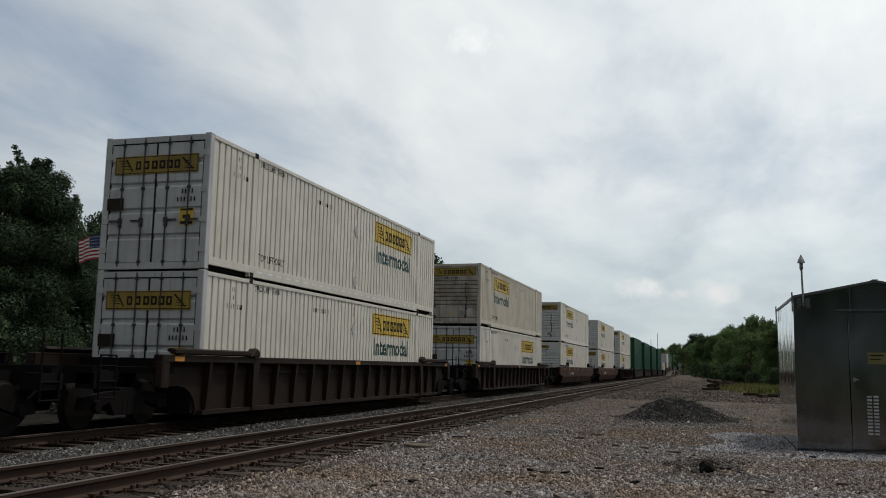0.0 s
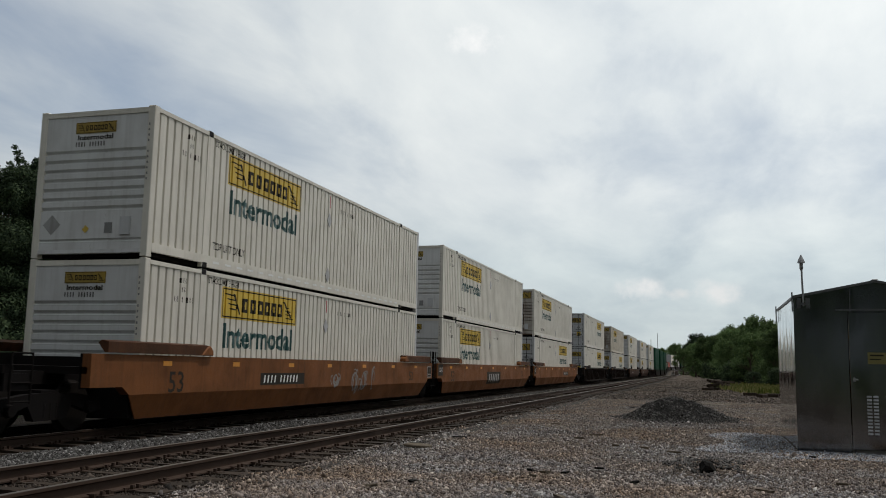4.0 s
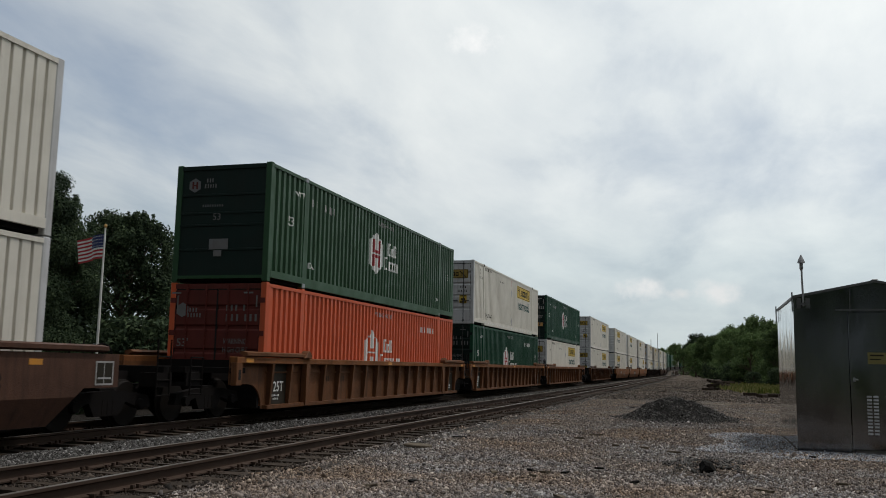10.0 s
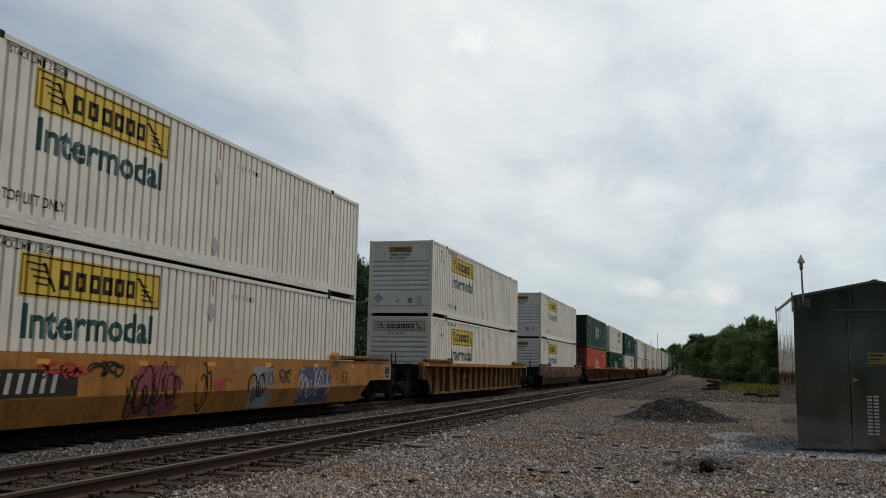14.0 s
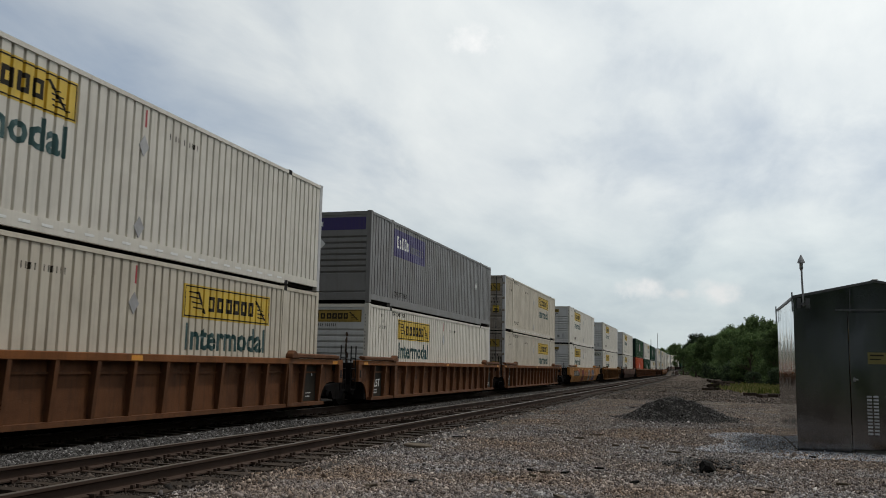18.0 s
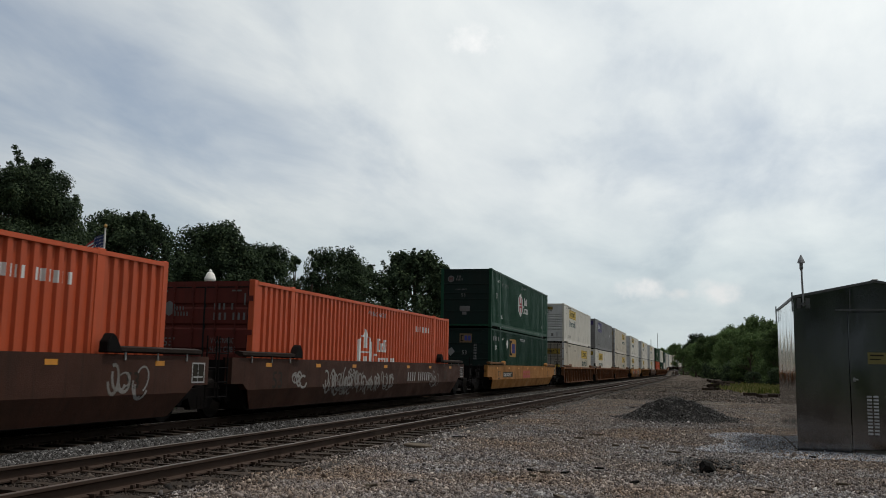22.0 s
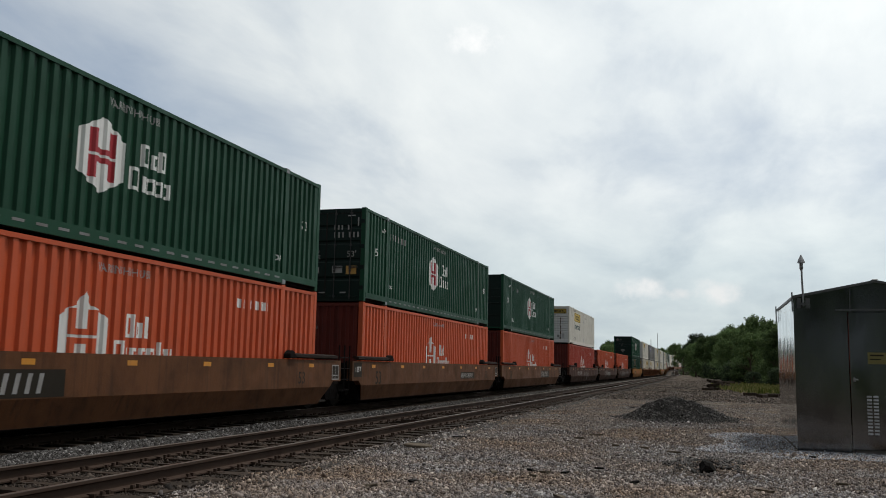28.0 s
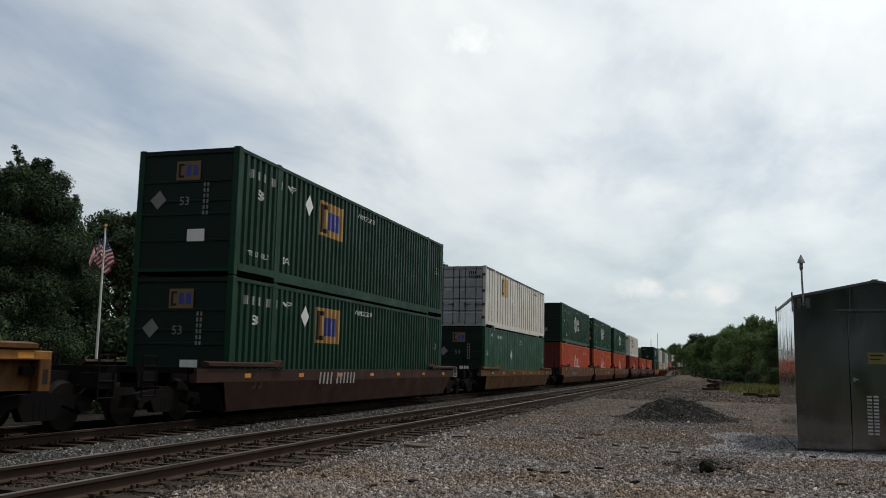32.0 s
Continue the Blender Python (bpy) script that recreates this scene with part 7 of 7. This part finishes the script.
def make_grass():
    rs = np.random.RandomState(8)
    n = 42000
    x, y = rs.uniform(0.8, 9.5, n), rs.uniform(52, 94, n)
    clump = 0.5 * np.sin(x * 2.1 + y * 0.7) + 0.4 * np.sin(y * 1.9 - x * 1.3) + 0.35 * np.sin(x * 5.3 + y * 2.9)
    k = (x - 2.6) / 2.2 + (y - 60) / 16 + 0.45 * clump + rs.normal(0, 0.28, n) > 1.0
    k &= (np.sin(x * 1.7 + 2 * np.sin(y * 0.6)) + np.sin(y * 1.1 + x * 0.9) + rs.normal(0, 0.7, n) > -0.4)
    x, y = x[k], y[k]
    n = len(x)
    z = np.array([ground_height(a, b) for a, b in zip(x, y)])
    h = rs.uniform(0.05, 0.22, n) + 0.22 * np.clip(clump[k] + 0.2, 0, 1.2)
    a = rs.uniform(0, 2 * np.pi, n)
    dx, dy = np.cos(a) * 0.05, np.sin(a) * 0.05
    lx, ly = rs.normal(0, 0.08, n), rs.normal(0, 0.08, n)
    p = np.stack([x, y, z], -1)
    v = np.stack([p + np.stack([-dx, -dy, 0 * x], -1), p + np.stack([dx, dy, 0 * x], -1), p + np.stack([lx + dx * 0.3, ly + dy * 0.3, h], -1), p + np.stack([lx - dx * 0.3, ly - dy * 0.3, h], -1)], 1)
    tagged(new("grass", mesh_arrays("grass", v.reshape(-1, 3), np.arange(n * 4).reshape(-1, 4), GRASS)), "rough yellow-green grass at the yard's edge", "grass", kind="stuff")


make_grass()


# ---------------------------------------------------------------- depot, lamp, flag, poles, timber
def make_depot():
    root = thing("depot_building", "old railway depot with a grey gable roof and brick chimneys", "building")
    xr, w, y0, y1, ze, zr = -27.8, 4.4, 109.4, 166.0, 5.0, 8.25
    part("long_wall", boxes((xr + w - 0.3, xr + w, y0, y1, -0.3, ze)), WALLP, root)
    part("long_wall", boxes((xr - w, xr - w + 0.3, y0, y1, -0.3, ze)), WALLP, root)
    for y in (y0, y1 - 0.3):
        bm = bmesh.new()
        prism(bm, [(xr - w + 0.3, -0.3), (xr + w - 0.3, -0.3), (xr + w - 0.3, ze), (xr, zr - 0.2), (xr - w + 0.3, ze)], y, y + 0.3, "y")
        part("gable_wall", bm, WALLP, root)
    for s in (-1, 1):
        xe = xr + s * (w + 0.9)
        ze2 = ze - 0.52
        roof = part("roof_slope", prism(bmesh.new(), [(xr, zr), (xe, ze2), (xe, ze2 - 0.14), (xr, zr - 0.16)], y0 - 0.7, y1 + 0.7, "y"), SLATE, root)
        part("barge_board", prism(bmesh.new(), [(xr, zr + 0.02), (xe, ze2 + 0.02), (xe, ze2 - 0.3), (xr, zr - 0.3)], y0 - 0.78, y0 - 0.702, "y"), TRIMW, root, "pale painted trim")
        rows = bmesh.new()
        for k in range(14):
            f = (k + 0.5) / 14
            xa, za = xr + (xe - xr) * f, zr + (ze2 - zr) * f
            box(rows, *sorted((xa, xa + s * 0.06)), y0 - 0.7, y1 + 0.7, za + 0.002, za + 0.03)
        part("shingle_courses", rows, SLATE, roof)
    for y, hh in ((116.3, 2.1), (143.6, 2.3)):
        bm = boxes((xr - 0.45, xr + 0.45, y - 0.6, y + 0.6, zr - 0.5, zr + hh - 0.3), (xr - 0.55, xr + 0.55, y - 0.7, y + 0.7, zr + hh - 0.3, zr + hh - 0.1),
                   (xr - 0.42, xr + 0.42, y - 0.55, y + 0.55, zr + hh - 0.1, zr + hh))
        part("chimney", soft(bm, 0.02), BRICK, root, "dark brick chimney with a corbelled cap")
    bm = bmesh.new()
    tube(bm, (xr, 145.6, zr - 0.3), (xr, 145.6, zr + 3.4), 0.03, seg=6)
    tube(bm, (xr - 0.5, 145.6, zr + 2.7), (xr + 0.5, 145.6, zr + 2.7), 0.02, seg=6)
    part("antenna", bm, GALV, root, "thin metal aerial")
    for k in range(9):
        y = y0 + 3.5 + k * 6.1
        win = part("window", boxes((xr + w, xr + w + 0.05, y - 0.6, y + 0.6, 1.0, 2.9)), TRIMW, root)
        part("pane", boxes((xr + w + 0.05, xr + w + 0.06, y - 0.48, y + 0.48, 1.12, 2.78)), BLACK, win)


def make_street_lamp():
    x, y = -19.2, 31.4
    z = ground_height(x, y)
    root = thing("street_lamp", "black post-top street lamp with a milky globe", "street lamp")
    bm = bmesh.new()
    lathe(bm, [(0.16, 0), (0.16, 0.25), (0.10, 0.4), (0.06, 0.6), (0.05, 4.37), (0.09, 4.47), (0.11, 4.57)], (x, y, z), 12)
    part("post", bm, BLACK, root, "black cast post")
    bm = bmesh.new()
    prof = [(0.11, 4.57), (0.20, 4.66), (0.235, 4.76), (0.235, 4.83), (0.19, 4.90), (0.17, 5.00), (0.12, 5.06), (0.06, 5.10)]
    lathe(bm, prof, (x, y, z), 16)
    for f in bm.faces:
        f.smooth = True
    part("globe", bm, GLOBE, root, "milky white globe")
    bm = bmesh.new()
    lathe(bm, [(0.06, 5.10), (0.07, 5.13), (0.04, 5.18), (0.015, 5.21)], (x, y, z), 10)
    part("finial", bm, GLOBE, root)


FLAG_STRIPS = []


def make_flag():
    x, y = -20.2, 26.0
    z = ground_height(x, y)
    pole = thing("flagpole", "slim white flagpole beside the trees", "flagpole")
    bm = bmesh.new()
    tube(bm, (x, y, z), (x, y, 5.85), 0.055, 0.03, 10)
    part("shaft", bm, TRIMW, pole)
    bm = bmesh.new()
    lathe(bm, [(0.01, 5.82), (0.05, 5.86), (0.06, 5.91), (0.04, 5.96), (0.01, 5.98)], (x, y, 0), 10)
    part("ball_finial", bm, GOLD, pole)
    flag = thing("flag", "striped red, white and blue flag on the pole", "flag")
    flag.matrix_basis = pose(x - 0.03, y, 5.62, 0, 0, -16)
    n, w, h = 6, 0.245, 0.86
    for k in range(n):
        strip = tagged(new("cloth_strip"), "")
        strip.parent = flag
        for mt, pick in ((FLAGR, 0), (FLAGW, 1)):
            bm = bmesh.new()
            for j in range(13):
                if j % 2 == pick and not (k < 3 and j < 7):
                    box(bm, -w, 0.004, -0.004, 0.004, -h * (j + 1) / 13, -h * j / 13)
            part("red_stripes" if pick == 0 else "white_stripes", bm, mt, strip)
        if k < 3:
            part("blue_field", boxes((-w, 0.004, -0.005, 0.005, -h * 7 / 13, 0)), FLAGB, strip)
            bm = bmesh.new()
            for a in range(3):
                for b in range(4):
                    cx, cz = -w * (a + 0.5) / 3, -h * 7 / 13 * (b + 0.5) / 4
                    box(bm, cx - 0.014, cx + 0.014, -0.008, 0.008, cz - 0.014, cz + 0.014)
            part("white_stars", bm, FLAGW, strip)
        FLAG_STRIPS.append(strip)


def make_poles_and_timber():
    for x, y, h, r in ((-14.4, 262, 10.3, 0.09), (-13.6, 285, 12.6, 0.10)):
        root = thing("utility_pole", "thin grey mast beside the far tracks", "pole")
        bm = bmesh.new()
        z = ground_height(x, y)
        tube(bm, (x, y, z), (x, y, z + h), r * 1.3, r * 0.7, 8)
        part("mast", bm, GALV, root)
        part("base", boxes((x - 0.3, x + 0.3, y - 0.3, y + 0.3, z - 0.2, z + 0.4)), CONC, root)
    rs = random.Random(3)
    for k in range(17):
        row = k % 3
        x, y = 1.35 + rs.uniform(-0.55, 0.55), 80.0 + rs.uniform(-0.6, 0.9)
        l = rs.uniform(0.35, 0.75)
        bm = soft(boxes((-l, l, -0.115, 0.115, -0.09, 0.09)), 0.012)
        me = bpy.data.meshes.new("old_tie")
        bm.to_mesh(me)
        bm.free()
        me.materials.append(TIE if k % 4 else OLDWOOD)
        ob = new("old_tie", me)
        ob.matrix_basis = pose(x, y, ground_height(x, y) + 0.10 + row * 0.22, 0, rs.uniform(-14, 14), rs.uniform(-70, 70))
        tagged(ob, "weathered grey-brown wooden tie in a heap", "timber", "heap of old ties")
    for x, y, a, l in ((2.75, 58.5, 24, 0.8), (3.6, 55.6, -18, 1.25), (4.0, 57.0, 35, 1.0), (3.3, 54.6, 60, 0.7), (0.3, 71.5, 30, 0.9), (0.9, 73.0, -40, 0.8)):
        bm = soft(boxes((-l / 2, l / 2, -0.13, 0.13, -0.1, 0.1)), 0.015)
        me = bpy.data.meshes.new("old_tie")
        bm.to_mesh(me)
        bm.free()
        me.materials.append(TIE)
        ob = new("old_tie", me)
        ob.matrix_basis = pose(x, y, ground_height(x, y) + 0.09, 0, 0, a)
        tagged(ob, "dark weathered tie lying on the gravel", "timber", "loose old ties")
    bm = bmesh.new()
    bmesh.ops.create_icosphere(bm, subdivisions=2, radius=0.115)
    for v in bm.verts:
        v.co *= 1 + 0.7 * noise.noise(v.co * 9 + Vector((3, 1, 7)))
        v.co.z *= 0.9
    me = bpy.data.meshes.new("rock")
    bm.to_mesh(me)
    bm.free()
    me.materials.append(DARKROCK)
    rock = tagged(new("rock", me), "black lump of rock half sunk in the gravel", "rock")
    rock.matrix_basis = pose(0.04, 13.6, ground_height(0.04, 13.6) + 0.05)


def make_litter():
    """A pale flat stone, dark scraps of wood and weeds on the gravel."""
    rs = random.Random(17)
    for k in range(34):
        x, y = rs.uniform(-4.8, 3.5), 10 + 26 * rs.random() ** 1.6
        if 1.3 < x < 4.9 and y > 18:
            continue
        bm = bmesh.new()
        l, w = rs.uniform(0.08, 0.3), rs.uniform(0.015, 0.04)
        box(bm, -l / 2, l / 2, -w, w, -0.012, 0.014)
        for v in bm.verts:
            v.co += Vector((rs.uniform(-0.03, 0.03), rs.uniform(-0.012, 0.012), rs.uniform(-0.006, 0.006)))
        me = bpy.data.meshes.new("wood_scrap")
        bm.to_mesh(me)
        bm.free()
        me.materials.append(OLDWOOD if k % 3 else DARKROCK)
        ob = new("wood_scrap", me)
        ob.matrix_basis = pose(x, y, ridge(x, y) + 0.035, 0, 0, rs.uniform(0, 180))
        tagged(ob, "dark splinter of old timber on the gravel", "wood scrap", "wood scraps on the gravel")
    bm = bmesh.new()
    prism(bm, [(-0.26, -0.07), (-0.05, -0.13), (0.2, -0.10), (0.27, 0.03), (0.1, 0.12), (-0.17, 0.10)], 0.0, 0.05, "z")
    me = bpy.data.meshes.new("flat_stone")
    soft(bm, 0.012).to_mesh(me)
    bm.free()
    me.materials.append(OLDWOOD)
    ob = new("flat_stone", me)
    ob.matrix_basis = pose(-4.95, 15.3, ridge(-4.95, 15.3) + 0.02, 5, 4, 20)
    tagged(ob, "pale flat slab lying on the gravel beside the track", "stone")


make_litter()
make_depot()
make_street_lamp()
make_flag()
make_poles_and_timber()


# ---------------------------------------------------------------- what moves
def ride(off, z, t, turned):
    y = off + HALF + travelled(t)
    dx, dz, head = track_at(y)
    return pose(TRACK_X + dx, y, z + dz, 0, 0, (180 if turned else 0) - head)


def motions():
    times = [2.0 * k for k in range(17)]
    for ob, off, z, turned in TRAIN:
        walk(ob, [(t, ride(off, z, t, turned)) for t in times])
    # the flag swings out and falls slack again: (seconds, spread, droop)
    states = [(0, 0.95, 0.25), (3, 0.9, 0.3), (6, 0.85, 0.4), (10, 0.98, 0.3), (11.5, 0.95, 0.25), (13, 1.0, 0.12), (15, 0.9, 0.35), (17.5, 0.8, 0.7), (20.5, 0.85, 0.6),
              (22, 0.85, 0.9), (23, 0.78, 1.5), (24.5, 0.8, 1.6), (27, 0.7, 1.4), (30.5, 0.5, 1.5), (32, 0.42, 1.5)]
    w = 0.245
    for k, strip in enumerate(FLAG_STRIPS):
        rows = []
        for t, spread, droop in states:
            x = zz = yy = 0.0
            turn = fall = 0.0
            for j in range(k + 1):
                turn = (1 - spread) * 85 * (1 if j % 2 else -1) + 18 * math.sin(j * 1.3 + t * 2.1) * spread
                fall = droop * 30 * math.sin(min(1.0, (j + 1) / 5) * 1.3)
                if j < k:
                    c = math.cos(radians(fall))
                    x -= w * math.cos(radians(turn)) * c
                    yy -= w * math.sin(radians(turn)) * c
                    zz -= w * math.sin(radians(fall))
            rows.append((float(t), pose(x, yy, zz, 0, -fall, turn)))
        walk(strip, rows)


motions()
